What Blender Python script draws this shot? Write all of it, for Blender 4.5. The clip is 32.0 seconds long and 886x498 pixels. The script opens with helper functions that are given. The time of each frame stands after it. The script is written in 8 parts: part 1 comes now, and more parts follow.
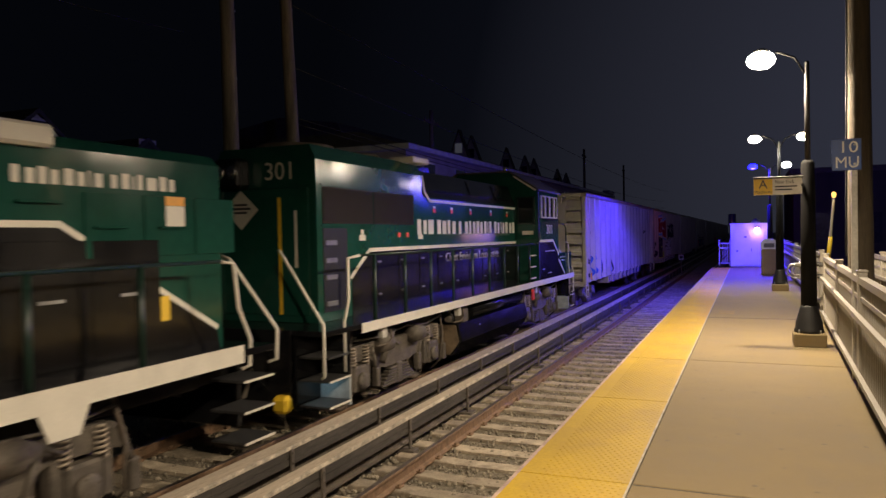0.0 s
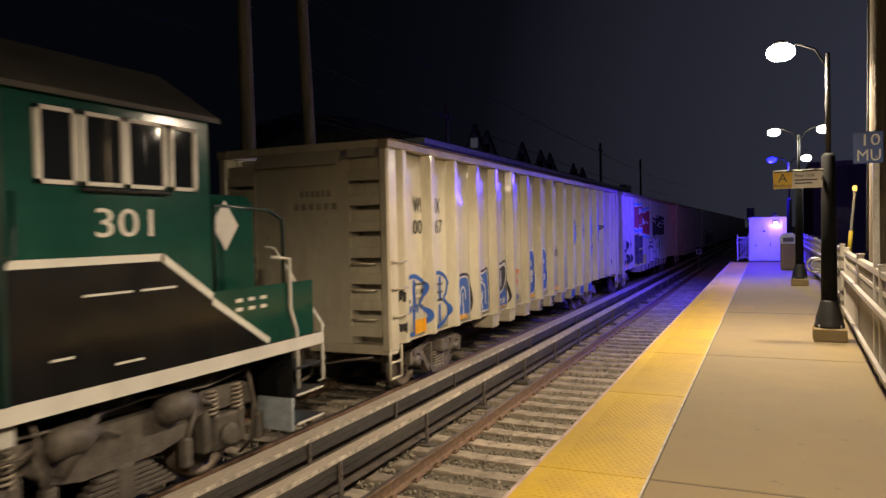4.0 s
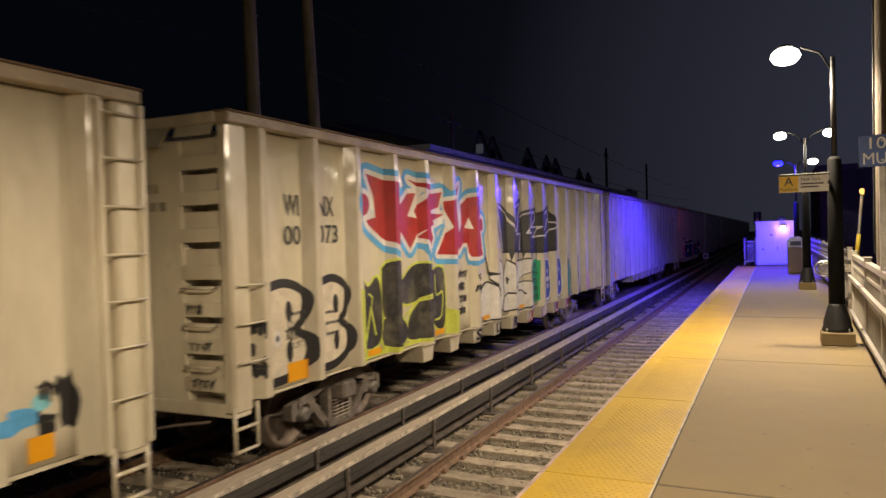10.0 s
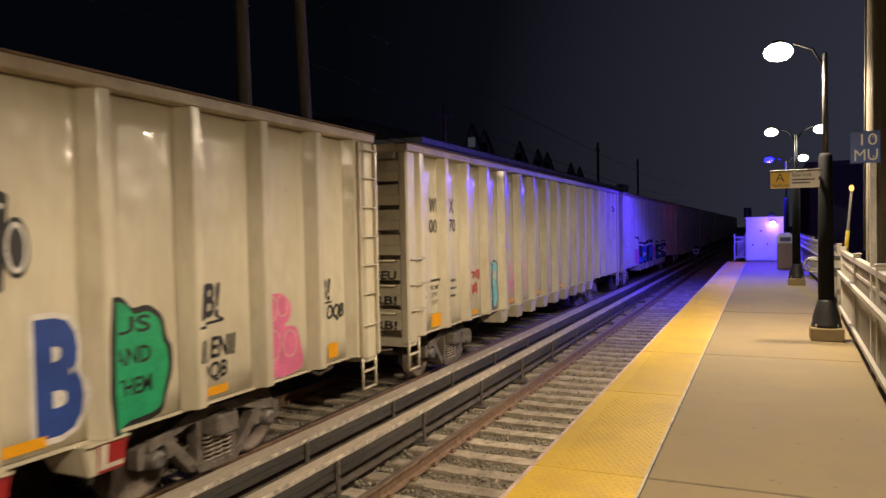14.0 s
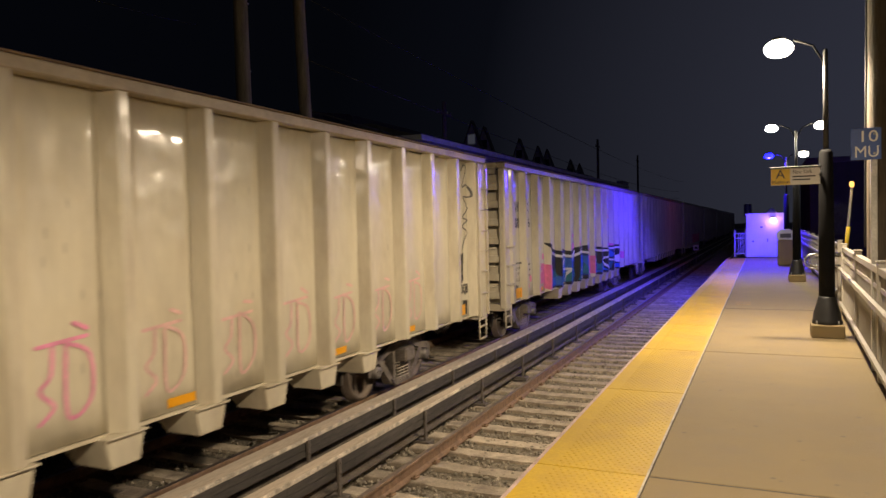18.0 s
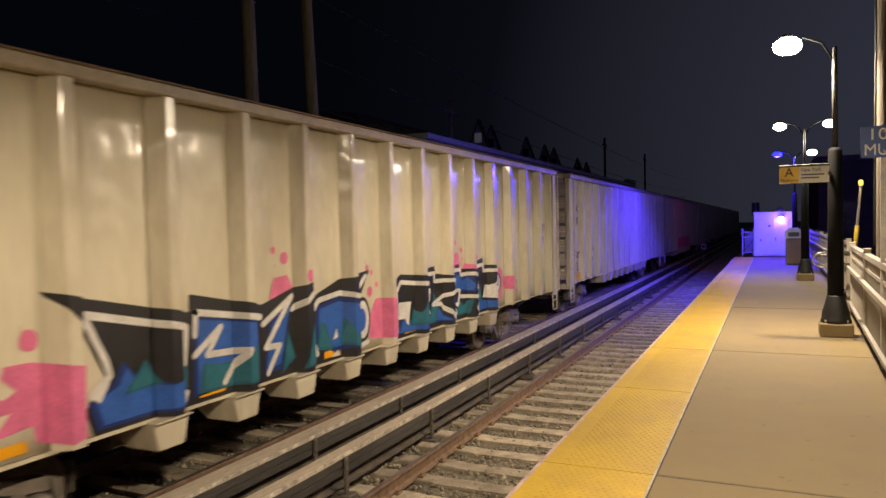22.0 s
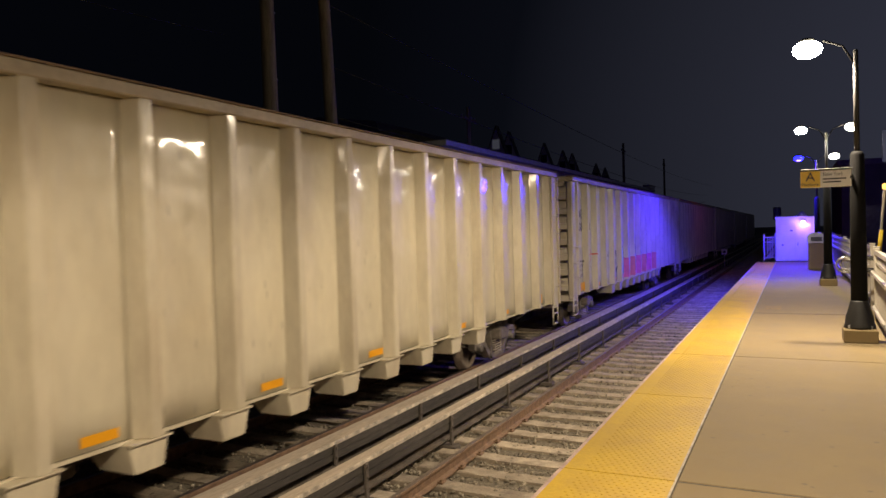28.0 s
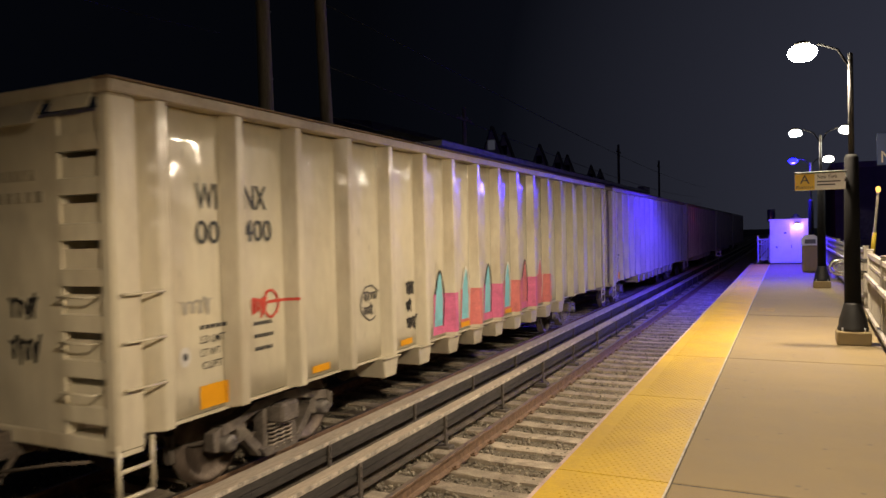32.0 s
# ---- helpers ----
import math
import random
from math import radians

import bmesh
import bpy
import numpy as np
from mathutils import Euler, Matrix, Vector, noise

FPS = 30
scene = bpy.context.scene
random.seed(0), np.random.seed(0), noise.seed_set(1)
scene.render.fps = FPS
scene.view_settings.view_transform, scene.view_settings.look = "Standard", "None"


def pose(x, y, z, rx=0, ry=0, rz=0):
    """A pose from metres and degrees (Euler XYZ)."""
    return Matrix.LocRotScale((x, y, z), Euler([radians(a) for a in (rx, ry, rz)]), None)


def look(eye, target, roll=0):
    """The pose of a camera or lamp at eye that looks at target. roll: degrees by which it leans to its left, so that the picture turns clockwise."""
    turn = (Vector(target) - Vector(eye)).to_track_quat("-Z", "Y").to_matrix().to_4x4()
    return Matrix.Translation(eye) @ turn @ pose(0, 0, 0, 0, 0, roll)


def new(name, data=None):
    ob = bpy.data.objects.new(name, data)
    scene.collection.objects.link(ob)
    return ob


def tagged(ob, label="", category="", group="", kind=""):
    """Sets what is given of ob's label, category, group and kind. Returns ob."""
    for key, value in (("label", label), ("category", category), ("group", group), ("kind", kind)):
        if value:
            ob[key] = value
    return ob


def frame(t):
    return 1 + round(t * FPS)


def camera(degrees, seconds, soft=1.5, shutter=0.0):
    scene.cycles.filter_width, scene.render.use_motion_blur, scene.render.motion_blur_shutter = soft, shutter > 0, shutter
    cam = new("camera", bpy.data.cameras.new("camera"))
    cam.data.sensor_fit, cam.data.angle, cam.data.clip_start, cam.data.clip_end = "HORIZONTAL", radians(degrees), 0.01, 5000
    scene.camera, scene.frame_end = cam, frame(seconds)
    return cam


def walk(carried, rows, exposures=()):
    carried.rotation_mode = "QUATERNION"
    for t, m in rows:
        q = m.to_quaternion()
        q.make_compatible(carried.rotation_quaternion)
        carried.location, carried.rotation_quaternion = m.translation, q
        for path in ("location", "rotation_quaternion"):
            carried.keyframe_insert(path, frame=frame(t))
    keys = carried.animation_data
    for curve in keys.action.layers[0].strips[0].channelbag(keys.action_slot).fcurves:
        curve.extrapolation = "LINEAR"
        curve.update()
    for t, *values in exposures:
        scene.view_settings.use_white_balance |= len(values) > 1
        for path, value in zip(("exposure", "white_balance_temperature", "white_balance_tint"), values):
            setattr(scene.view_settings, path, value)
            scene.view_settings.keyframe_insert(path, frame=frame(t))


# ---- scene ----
# Night railway platform with a freight train rolling by. Rail top is z = 0, tracks run along y.
cam = camera(63.583, 32.0, 1.5, 0.5)


def eye_row(t, x, y, z, yaw, pitch, roll):
    a, b = radians(yaw), radians(pitch)
    way = Vector((-math.sin(a) * math.cos(b), math.cos(a) * math.cos(b), math.sin(b)))
    return t, look((x, y, z), Vector((x, y, z)) + way, roll)


PATH = [(0, 1.360, 0.018, 2.733, 23.12, -1.06, -1.08), (0.5, 1.357, 0.016, 2.729, 23.38, -1.37, -1.05), (1, 1.349, 0.012, 2.731, 23.78, -1.49, -1.08), (1.5, 1.347, 0.012, 2.735, 24.02, -1.54, -1.08), (2, 1.350, 0.012, 2.733, 24.18, -1.51, -1.13), (2.5, 1.351, 0.010, 2.733, 24.24, -1.49, -1.15), (3, 1.351, 0.010, 2.732, 24.25, -1.49, -1.15), (3.5, 1.355, 0.011, 2.731, 24.31, -1.47, -1.17), (5.5, 1.349, 0.003, 2.736, 24.59, -1.39, -1.32), (6, 1.352, 0.000, 2.735, 24.67, -1.35, -1.38), (6.5, 1.351, -0.003, 2.733, 24.73, -1.24, -1.34), (7, 1.354, -0.005, 2.735, 24.74, -1.12, -1.35), (7.5, 1.359, -0.004, 2.735, 24.71, -0.98, -1.44), (8, 1.361, -0.004, 2.737, 24.66, -0.84, -1.57), (8.5, 1.363, -0.005, 2.737, 24.67, -0.82, -1.61), (9, 1.371, -0.009, 2.733, 24.77, -0.84, -1.67), (9.5, 1.369, -0.011, 2.736, 24.89, -0.89, -1.71), (10, 1.365, -0.007, 2.734, 24.87, -0.96, -1.58), (10.5, 1.356, -0.005, 2.736, 24.71, -1.04, -1.45), (11, 1.357, 0.002, 2.734, 24.54, -1.12, -1.35), (11.5, 1.351, 0.009, 2.733, 24.32, -1.23, -1.25), (12, 1.351, 0.011, 2.733, 24.19, -1.30, -1.16), (12.5, 1.351, 0.009, 2.730, 24.14, -1.29, -1.08), (13, 1.351, 0.004, 2.732, 24.17, -1.27, -1.07), (13.5, 1.347, 0.007, 2.732, 24.18, -1.31, -1.11), (14, 1.349, 0.009, 2.729, 24.17, -1.50, -1.13), (14.5, 1.342, 0.012, 2.730, 24.13, -1.69, -1.25), (16.5, 1.342, 0.022, 2.733, 24.05, -1.99, -1.41), (17, 1.343, 0.015, 2.734, 24.05, -1.90, -1.42), (17.5, 1.344, 0.013, 2.735, 24.08, -1.80, -1.36), (18, 1.343, 0.012, 2.740, 24.18, -1.73, -1.32), (18.5, 1.346, 0.013, 2.734, 24.31, -1.68, -1.27), (19, 1.345, 0.009, 2.733, 24.48, -1.67, -1.29), (19.5, 1.347, 0.008, 2.733, 24.60, -1.66, -1.32), (20, 1.341, 0.011, 2.736, 24.66, -1.72, -1.32), (20.5, 1.339, 0.014, 2.733, 24.68, -1.77, -1.31), (21, 1.337, 0.016, 2.735, 24.68, -1.81, -1.37), (21.5, 1.339, 0.015, 2.734, 24.68, -1.84, -1.31), (22, 1.337, 0.015, 2.735, 24.70, -1.83, -1.28), (22.5, 1.338, 0.010, 2.736, 24.74, -1.78, -1.19), (23, 1.339, 0.004, 2.732, 24.77, -1.68, -1.09), (23.5, 1.345, -0.002, 2.736, 24.78, -1.51, -0.98), (24, 1.351, -0.005, 2.736, 24.84, -1.31, -0.94), (24.5, 1.358, -0.005, 2.730, 24.93, -1.18, -0.97), (25, 1.358, -0.014, 2.735, 25.11, -1.19, -1.05), (25.5, 1.359, -0.017, 2.731, 25.47, -1.23, -1.21), (27.5, 1.350, -0.019, 2.733, 26.18, -1.32, -1.48), (28, 1.348, -0.018, 2.736, 26.16, -1.25, -1.62), (28.5, 1.347, -0.015, 2.736, 26.10, -1.26, -1.63), (29, 1.354, -0.017, 2.737, 26.09, -1.23, -1.70), (29.5, 1.355, -0.018, 2.737, 26.10, -1.22, -1.72), (30, 1.351, -0.017, 2.738, 26.11, -1.24, -1.68), (30.5, 1.345, -0.013, 2.735, 26.10, -1.28, -1.58), (31, 1.346, -0.012, 2.737, 26.04, -1.34, -1.43), (31.5, 1.345, -0.013, 2.733, 25.91, -1.31, -1.37), (32, 1.342, -0.013, 2.738, 25.75, -1.24, -1.30)]
walk(cam, [eye_row(*row) for row in PATH])

# ---- light ----
world = bpy.data.worlds.new("night")
scene.world = world
world.use_nodes = True
# night sky: a faint glow down the line, lamp haze in its colour, fading to near black
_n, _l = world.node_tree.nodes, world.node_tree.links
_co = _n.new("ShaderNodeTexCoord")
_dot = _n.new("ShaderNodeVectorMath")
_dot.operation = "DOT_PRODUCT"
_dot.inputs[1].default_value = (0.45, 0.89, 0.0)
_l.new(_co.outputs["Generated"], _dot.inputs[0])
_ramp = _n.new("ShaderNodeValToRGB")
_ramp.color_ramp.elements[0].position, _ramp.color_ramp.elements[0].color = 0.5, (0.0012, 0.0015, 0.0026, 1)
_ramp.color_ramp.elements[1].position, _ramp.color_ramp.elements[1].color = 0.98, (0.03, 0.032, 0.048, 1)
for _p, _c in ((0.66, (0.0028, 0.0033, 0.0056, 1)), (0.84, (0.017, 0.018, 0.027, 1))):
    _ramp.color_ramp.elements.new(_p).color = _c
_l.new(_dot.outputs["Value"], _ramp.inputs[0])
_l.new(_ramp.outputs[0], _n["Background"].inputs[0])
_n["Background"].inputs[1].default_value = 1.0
WARM, COOL, BLUE, RED = (1.0, 0.80, 0.57), (1.0, 0.92, 0.78), (0.035, 0.015, 1.0), (1.0, 0.05, 0.03)
LAMP_Z = 4.93


def lamp_light(x, y, z, watts, colour, radius=0.12, cutoff=True):
    """A full-cutoff lamp shines down; others shine all round."""
    data = bpy.data.lights.new("lamp_light", "SPOT" if cutoff else "POINT")
    data.energy, data.color, data.shadow_soft_size = watts, colour, radius
    if cutoff:
        data.spot_size, data.spot_blend = radians(172), 0.32
    ob = new("lamp_light", data)
    ob.location = (x, y, z)
    return ob


# ---- materials ----
MATS = {}


def mat(name, base, rough=0.6, metal=0.0, vary=0.25, scale=6.0, bump=0.15, fine=60.0, dirt=None, dirt_scale=1.2, dirt_amount=0.5, coat=0.0, per_object=0.0, emit=0.0, emit_col=None, stretch=(1, 1, 1), specks=0.0, dents=0.0, coat_rough=0.07):
    """A surface with broad variation, fine grain and, if asked, dirt in blotches."""
    if name in MATS:
        return MATS[name]
    m = bpy.data.materials.new(name)
    m.use_nodes = True
    n, l = m.node_tree.nodes, m.node_tree.links
    b = n["Principled BSDF"]
    tex = n.new("ShaderNodeTexCoord")
    mp = n.new("ShaderNodeMapping")
    mp.inputs["Scale"].default_value = stretch
    where = tex.outputs["Object"]
    if per_object:
        own = n.new("ShaderNodeObjectInfo")
        far = n.new("ShaderNodeVectorMath")
        far.operation = "SCALE"
        far.inputs[0].default_value = (37.0, 53.0, 71.0)
        l.new(own.outputs["Random"], far.inputs["Scale"])
        add = n.new("ShaderNodeVectorMath")
        l.new(tex.outputs["Object"], add.inputs[0])
        l.new(far.outputs[0], add.inputs[1])
        where = add.outputs[0]
    l.new(where, mp.inputs[0])
    big = n.new("ShaderNodeTexNoise")
    big.inputs["Scale"].default_value, big.inputs["Detail"].default_value = scale, 5
    small = n.new("ShaderNodeTexNoise")
    small.inputs["Scale"].default_value, small.inputs["Detail"].default_value = fine, 3
    for q in (big, small):
        l.new(mp.outputs[0], q.inputs["Vector"])
    ramp = n.new("ShaderNodeMapRange")
    ramp.inputs[3].default_value, ramp.inputs[4].default_value = 1 - vary, 1 + vary
    ramp.inputs[1].default_value, ramp.inputs[2].default_value = 0.3, 0.7
    l.new(big.outputs[0], ramp.inputs[0])
    ramp2 = n.new("ShaderNodeMapRange")
    ramp2.inputs[3].default_value, ramp2.inputs[4].default_value = 1 - vary * 0.6, 1 + vary * 0.6
    ramp2.inputs[1].default_value, ramp2.inputs[2].default_value = 0.3, 0.7
    l.new(small.outputs[0], ramp2.inputs[0])
    mul = n.new("ShaderNodeMath")
    mul.operation = "MULTIPLY"
    l.new(ramp.outputs[0], mul.inputs[0]), l.new(ramp2.outputs[0], mul.inputs[1])
    fac = mul.outputs[0]
    if per_object:
        info = n.new("ShaderNodeObjectInfo")
        pr = n.new("ShaderNodeMapRange")
        pr.inputs[3].default_value, pr.inputs[4].default_value = 1 - per_object, 1 + per_object
        l.new(info.outputs["Random"], pr.inputs[0])
        mul2 = n.new("ShaderNodeMath")
        mul2.operation = "MULTIPLY"
        l.new(fac, mul2.inputs[0]), l.new(pr.outputs[0], mul2.inputs[1])
        fac = mul2.outputs[0]
    col = n.new("ShaderNodeVectorMath")
    col.operation = "SCALE"
    col.inputs[0].default_value = base
    l.new(fac, col.inputs["Scale"])
    out = col.outputs[0]
    if dirt:
        dn = n.new("ShaderNodeTexNoise")
        dn.inputs["Scale"].default_value, dn.inputs["Detail"].default_value, dn.inputs["Roughness"].default_value = dirt_scale, 8, 0.65
        l.new(mp.outputs[0], dn.inputs["Vector"])
        dr = n.new("ShaderNodeMapRange")
        dr.inputs[1].default_value, dr.inputs[2].default_value, dr.inputs[4].default_value = 0.48, 0.72, dirt_amount
        l.new(dn.outputs[0], dr.inputs[0])
        mix = n.new("ShaderNodeMix")
        mix.data_type = "RGBA"
        l.new(dr.outputs[0], mix.inputs[0])
        l.new(out, mix.inputs[6])
        mix.inputs[7].default_value = (*dirt, 1)
        out = mix.outputs[2]
    if specks:
        vo = n.new("ShaderNodeTexVoronoi")
        vo.inputs["Scale"].default_value = 7.0
        l.new(mp.outputs[0], vo.inputs["Vector"])
        sr = n.new("ShaderNodeMapRange")
        sr.inputs[1].default_value, sr.inputs[2].default_value, sr.inputs[3].default_value, sr.inputs[4].default_value = 0.09, 0.16, specks, 0.0
        l.new(vo.outputs["Distance"], sr.inputs[0])
        pick = n.new("ShaderNodeMath")
        pick.operation = "GREATER_THAN"
        pick.inputs[1].default_value = 0.62
        sep = n.new("ShaderNodeSeparateColor")
        l.new(vo.outputs["Color"], sep.inputs[0])
        l.new(sep.outputs[0], pick.inputs[0])
        both = n.new("ShaderNodeMath")
        both.operation = "MULTIPLY"
        l.new(sr.outputs[0], both.inputs[0]), l.new(pick.outputs[0], both.inputs[1])
        mix = n.new("ShaderNodeMix")
        mix.data_type = "RGBA"
        l.new(both.outputs[0], mix.inputs[0])
        l.new(out, mix.inputs[6])
        mix.inputs[7].default_value = (0.1, 0.085, 0.07, 1)
        out = mix.outputs[2]
    l.new(out, b.inputs["Base Color"])
    rr = n.new("ShaderNodeMapRange")
    rr.inputs[3].default_value, rr.inputs[4].default_value = max(rough - 0.1, 0.03), min(rough + 0.12, 1)
    l.new(big.outputs[0], rr.inputs[0])
    l.new(rr.outputs[0], b.inputs["Roughness"])
    b.inputs["Metallic"].default_value = metal
    b.inputs["Coat Weight"].default_value, b.inputs["Coat Roughness"].default_value = coat, coat_rough
    if bump:
        bp = n.new("ShaderNodeBump")
        bp.inputs["Strength"].default_value, bp.inputs["Distance"].default_value = bump, 0.02
        l.new(small.outputs[0], bp.inputs["Height"])
        if dents:
            dn2 = n.new("ShaderNodeTexNoise")
            dn2.inputs["Scale"].default_value, dn2.inputs["Detail"].default_value = 2.6, 1
            l.new(where, dn2.inputs["Vector"])
            bp2 = n.new("ShaderNodeBump")
            bp2.inputs["Strength"].default_value, bp2.inputs["Distance"].default_value = 1.0, dents
            l.new(dn2.outputs[0], bp2.inputs["Height"])
            l.new(bp2.outputs[0], bp.inputs["Normal"])
            l.new(bp2.outputs[0], b.inputs["Coat Normal"])
        l.new(bp.outputs[0], b.inputs["Normal"])
    if emit:
        b.inputs["Emission Color"].default_value = (*(emit_col or base), 1)
        b.inputs["Emission Strength"].default_value = emit
    MATS[name] = m
    return m


def glow(name, colour, strength):
    return mat(name, (0.8, 0.8, 0.8), 0.4, 0, 0, bump=0, emit=strength, emit_col=colour)


def glass(name, tint=(0.012, 0.014, 0.016), rough=0.04):
    m = bpy.data.materials.new(name)
    m.use_nodes = True
    b = m.node_tree.nodes["Principled BSDF"]
    b.inputs["Base Color"].default_value, b.inputs["Roughness"].default_value = (*tint, 1), rough
    b.inputs["Specular IOR Level"].default_value = 0.35
    return m


CONCRETE = mat("concrete", (0.24, 0.18, 0.088), 0.85, 0, 0.09, 1.6, 0.3, 140, dirt=(0.2, 0.165, 0.115), dirt_scale=2.5, dirt_amount=0.35, specks=0.5)
CONCRETE_EDGE = mat("concrete_edge", (0.45, 0.33, 0.29), 0.8, 0, 0.2, 5, 0.2)
TACTILE = mat("tactile_yellow", (0.51, 0.335, 0.02), 0.6, 0, 0.12, 1.5, 0.1, 40, dirt=(0.36, 0.235, 0.05), dirt_scale=1.4, dirt_amount=0.7, per_object=0.1)
WHITELINE = mat("white_line", (0.42, 0.37, 0.28), 0.7, 0, 0.3, 9)
BALLAST = mat("ballast", (0.18, 0.155, 0.115), 0.95, 0, 0.55, 26, 0.9, 55)
STONE = mat("ballast_stone", (0.27, 0.235, 0.18), 0.9, 0, 0.6, 9, 0.3, 60)
TIE = mat("tie_concrete", (0.42, 0.355, 0.265), 0.9, 0, 0.25, 5, 0.35, 50, dirt=(0.13, 0.1, 0.08), dirt_scale=4, dirt_amount=0.7, per_object=0.2)
RUST = mat("rusty_steel", (0.22, 0.14, 0.085), 0.7, 0.1, 0.35, 9, 0.3, 80)
RAILTOP = mat("polished_rail", (0.32, 0.27, 0.25), 0.4, 0.9, 0.15, 5, 0.05)
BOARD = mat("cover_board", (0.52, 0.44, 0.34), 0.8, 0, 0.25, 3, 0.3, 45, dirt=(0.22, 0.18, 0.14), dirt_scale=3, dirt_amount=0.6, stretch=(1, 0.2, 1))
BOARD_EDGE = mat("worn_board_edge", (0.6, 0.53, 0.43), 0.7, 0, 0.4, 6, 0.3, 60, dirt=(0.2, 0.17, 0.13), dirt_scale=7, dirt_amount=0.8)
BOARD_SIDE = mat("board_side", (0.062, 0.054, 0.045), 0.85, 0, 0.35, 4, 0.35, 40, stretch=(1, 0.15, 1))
WHITEPAINT = mat("white_paint", (0.36, 0.33, 0.275), 0.5, 0, 0.08, 4, 0.06, 40, dirt=(0.3, 0.27, 0.22), dirt_scale=4, dirt_amount=0.3)
BLACKPOST = mat("black_post", (0.007, 0.007, 0.008), 0.6, 0.0, 0.2, 6, 0.05)
POLEBLACK = mat("black_pole_paint", (0.0035, 0.0035, 0.004), 0.8, 0, 0.2, 6, 0.03)
POLEBLACK.node_tree.nodes["Principled BSDF"].inputs["Specular IOR Level"].default_value = 0.15
GREYMETAL = mat("grey_metal", (0.3, 0.3, 0.3), 0.4, 0.7, 0.2, 6, 0.08)
STEPDARK = mat("step_dark", (0.03, 0.03, 0.03), 0.5, 0, 0.3, 8, 0.1)
CHROME = mat("stainless_tube", (0.6, 0.6, 0.6), 0.25, 0.95, 0.08, 8, 0.03)
WOODPOLE = mat("wood_pole", (0.21, 0.175, 0.125), 0.85, 0, 0.35, 3, 0.5, 30, stretch=(4, 4, 0.3))
SIGNBLUE = mat("sign_blue", (0.02, 0.07, 0.30), 0.4, 0, 0.1, 4, 0.02)
SIGNWHITE = mat("sign_white", (0.72, 0.71, 0.68), 0.45, 0, 0.05, 4, 0.02)
SIGNYELLOW = mat("sign_yellow", (0.75, 0.5, 0.03), 0.45, 0, 0.08, 4, 0.02)
SIGNTEXT = mat("sign_dark", (0.03, 0.03, 0.04), 0.5, 0, 0.1, 4, 0.02)
CARPAINT = mat("car_cream", (0.63, 0.57, 0.425), 0.34, 0, 0.07, 1.4, 0.05, 9, dirt=(0.33, 0.26, 0.17), dirt_scale=1.1, dirt_amount=0.4, per_object=0.06, stretch=(1, 1, 0.35), dents=0.03, coat=0.9, coat_rough=0.1, specks=0.22)
CARPOST = mat("car_cream_post", (0.62, 0.56, 0.415), 0.36, 0, 0.08, 2.0, 0.05, 12, dirt=(0.33, 0.25, 0.16), dirt_scale=1.6, dirt_amount=0.5, per_object=0.05, stretch=(1, 1, 0.35), dents=0.02, coat=0.6, coat_rough=0.15)
CHORD = mat("chord_cream", (0.47, 0.40, 0.29), 0.45, 0, 0.15, 2, 0.1, 20, dirt=(0.24, 0.15, 0.08), dirt_scale=1.5, dirt_amount=0.5)
CHORD_LIP = mat("chord_lip", (0.2, 0.14, 0.085), 0.7, 0, 0.3, 3, 0.2, 30)
UNDER = mat("underframe_dark", (0.115, 0.095, 0.075), 0.8, 0.1, 0.4, 4, 0.3, 30, dirt=(0.13, 0.09, 0.06), dirt_scale=3, dirt_amount=0.6)
TRUCK = mat("truck_steel", (0.2, 0.17, 0.14), 0.75, 0.2, 0.3, 6, 0.3, 40, dirt=(0.05, 0.04, 0.03), dirt_scale=4, dirt_amount=0.6)
LOCOTRUCK = mat("loco_truck_steel", (0.13, 0.112, 0.092), 0.6, 0.2, 0.3, 6, 0.3, 40, dirt=(0.04, 0.035, 0.03), dirt_scale=4, dirt_amount=0.6)
WHEEL = mat("wheel_steel", (0.21, 0.165, 0.13), 0.6, 0.5, 0.3, 7, 0.15)
ORANGE = mat("reflector_orange", (0.8, 0.36, 0.01), 0.35, 0, 0.08, 5, 0.02)
LETTER = mat("black_lettering", (0.04, 0.04, 0.04), 0.6, 0, 0.3, 7, 0.02)
LOCORAIL = mat("loco_rail_green", (0.006, 0.022, 0.016), 0.35, 0, 0.2, 4, 0.03)
LOCOGREEN = mat("loco_green", (0.010, 0.060, 0.043), 0.12, 0, 0.12, 1.2, 0.01, 8, dirt=(0.015, 0.04, 0.028), dirt_scale=1.4, dirt_amount=0.4, dents=0.002)
LOCOBLACK = mat("loco_black", (0.008, 0.008, 0.009), 0.16, 0, 0.25, 1.5, 0.02, 10, dirt=(0.016, 0.0165, 0.0155), dirt_scale=1.6, dirt_amount=0.6, dents=0.004)
DEEPBLACK = mat("deep_black", (0.005, 0.005, 0.005), 0.6, 0, 0.2, 3, 0.05)
LOCOWHITE = mat("loco_white", (0.66, 0.63, 0.55), 0.45, 0, 0.08, 3, 0.03)
GRILLE = mat("grille_dark", (0.02, 0.015, 0.011), 0.6, 0.3, 0.3, 30, 0.5, 120)
DARKGLASS = glass("dark_glass")
HUTWHITE = mat("hut_white", (0.66, 0.64, 0.66), 0.55, 0, 0.06, 3, 0.05)
DARKWALL = mat("dark_siding", (0.06, 0.055, 0.05), 0.8, 0, 0.2, 2, 0.2)
ROOF = mat("roof_shingle", (0.10, 0.095, 0.09), 0.85, 0, 0.3, 3, 0.3, 25)
GROUND = mat("ground_dirt", (0.05, 0.045, 0.04), 0.95, 0, 0.4, 1.5, 0.6, 12)
WIRE = mat("cable_black", (0.03, 0.03, 0.03), 0.6, 0, 0.1, 3, 0)
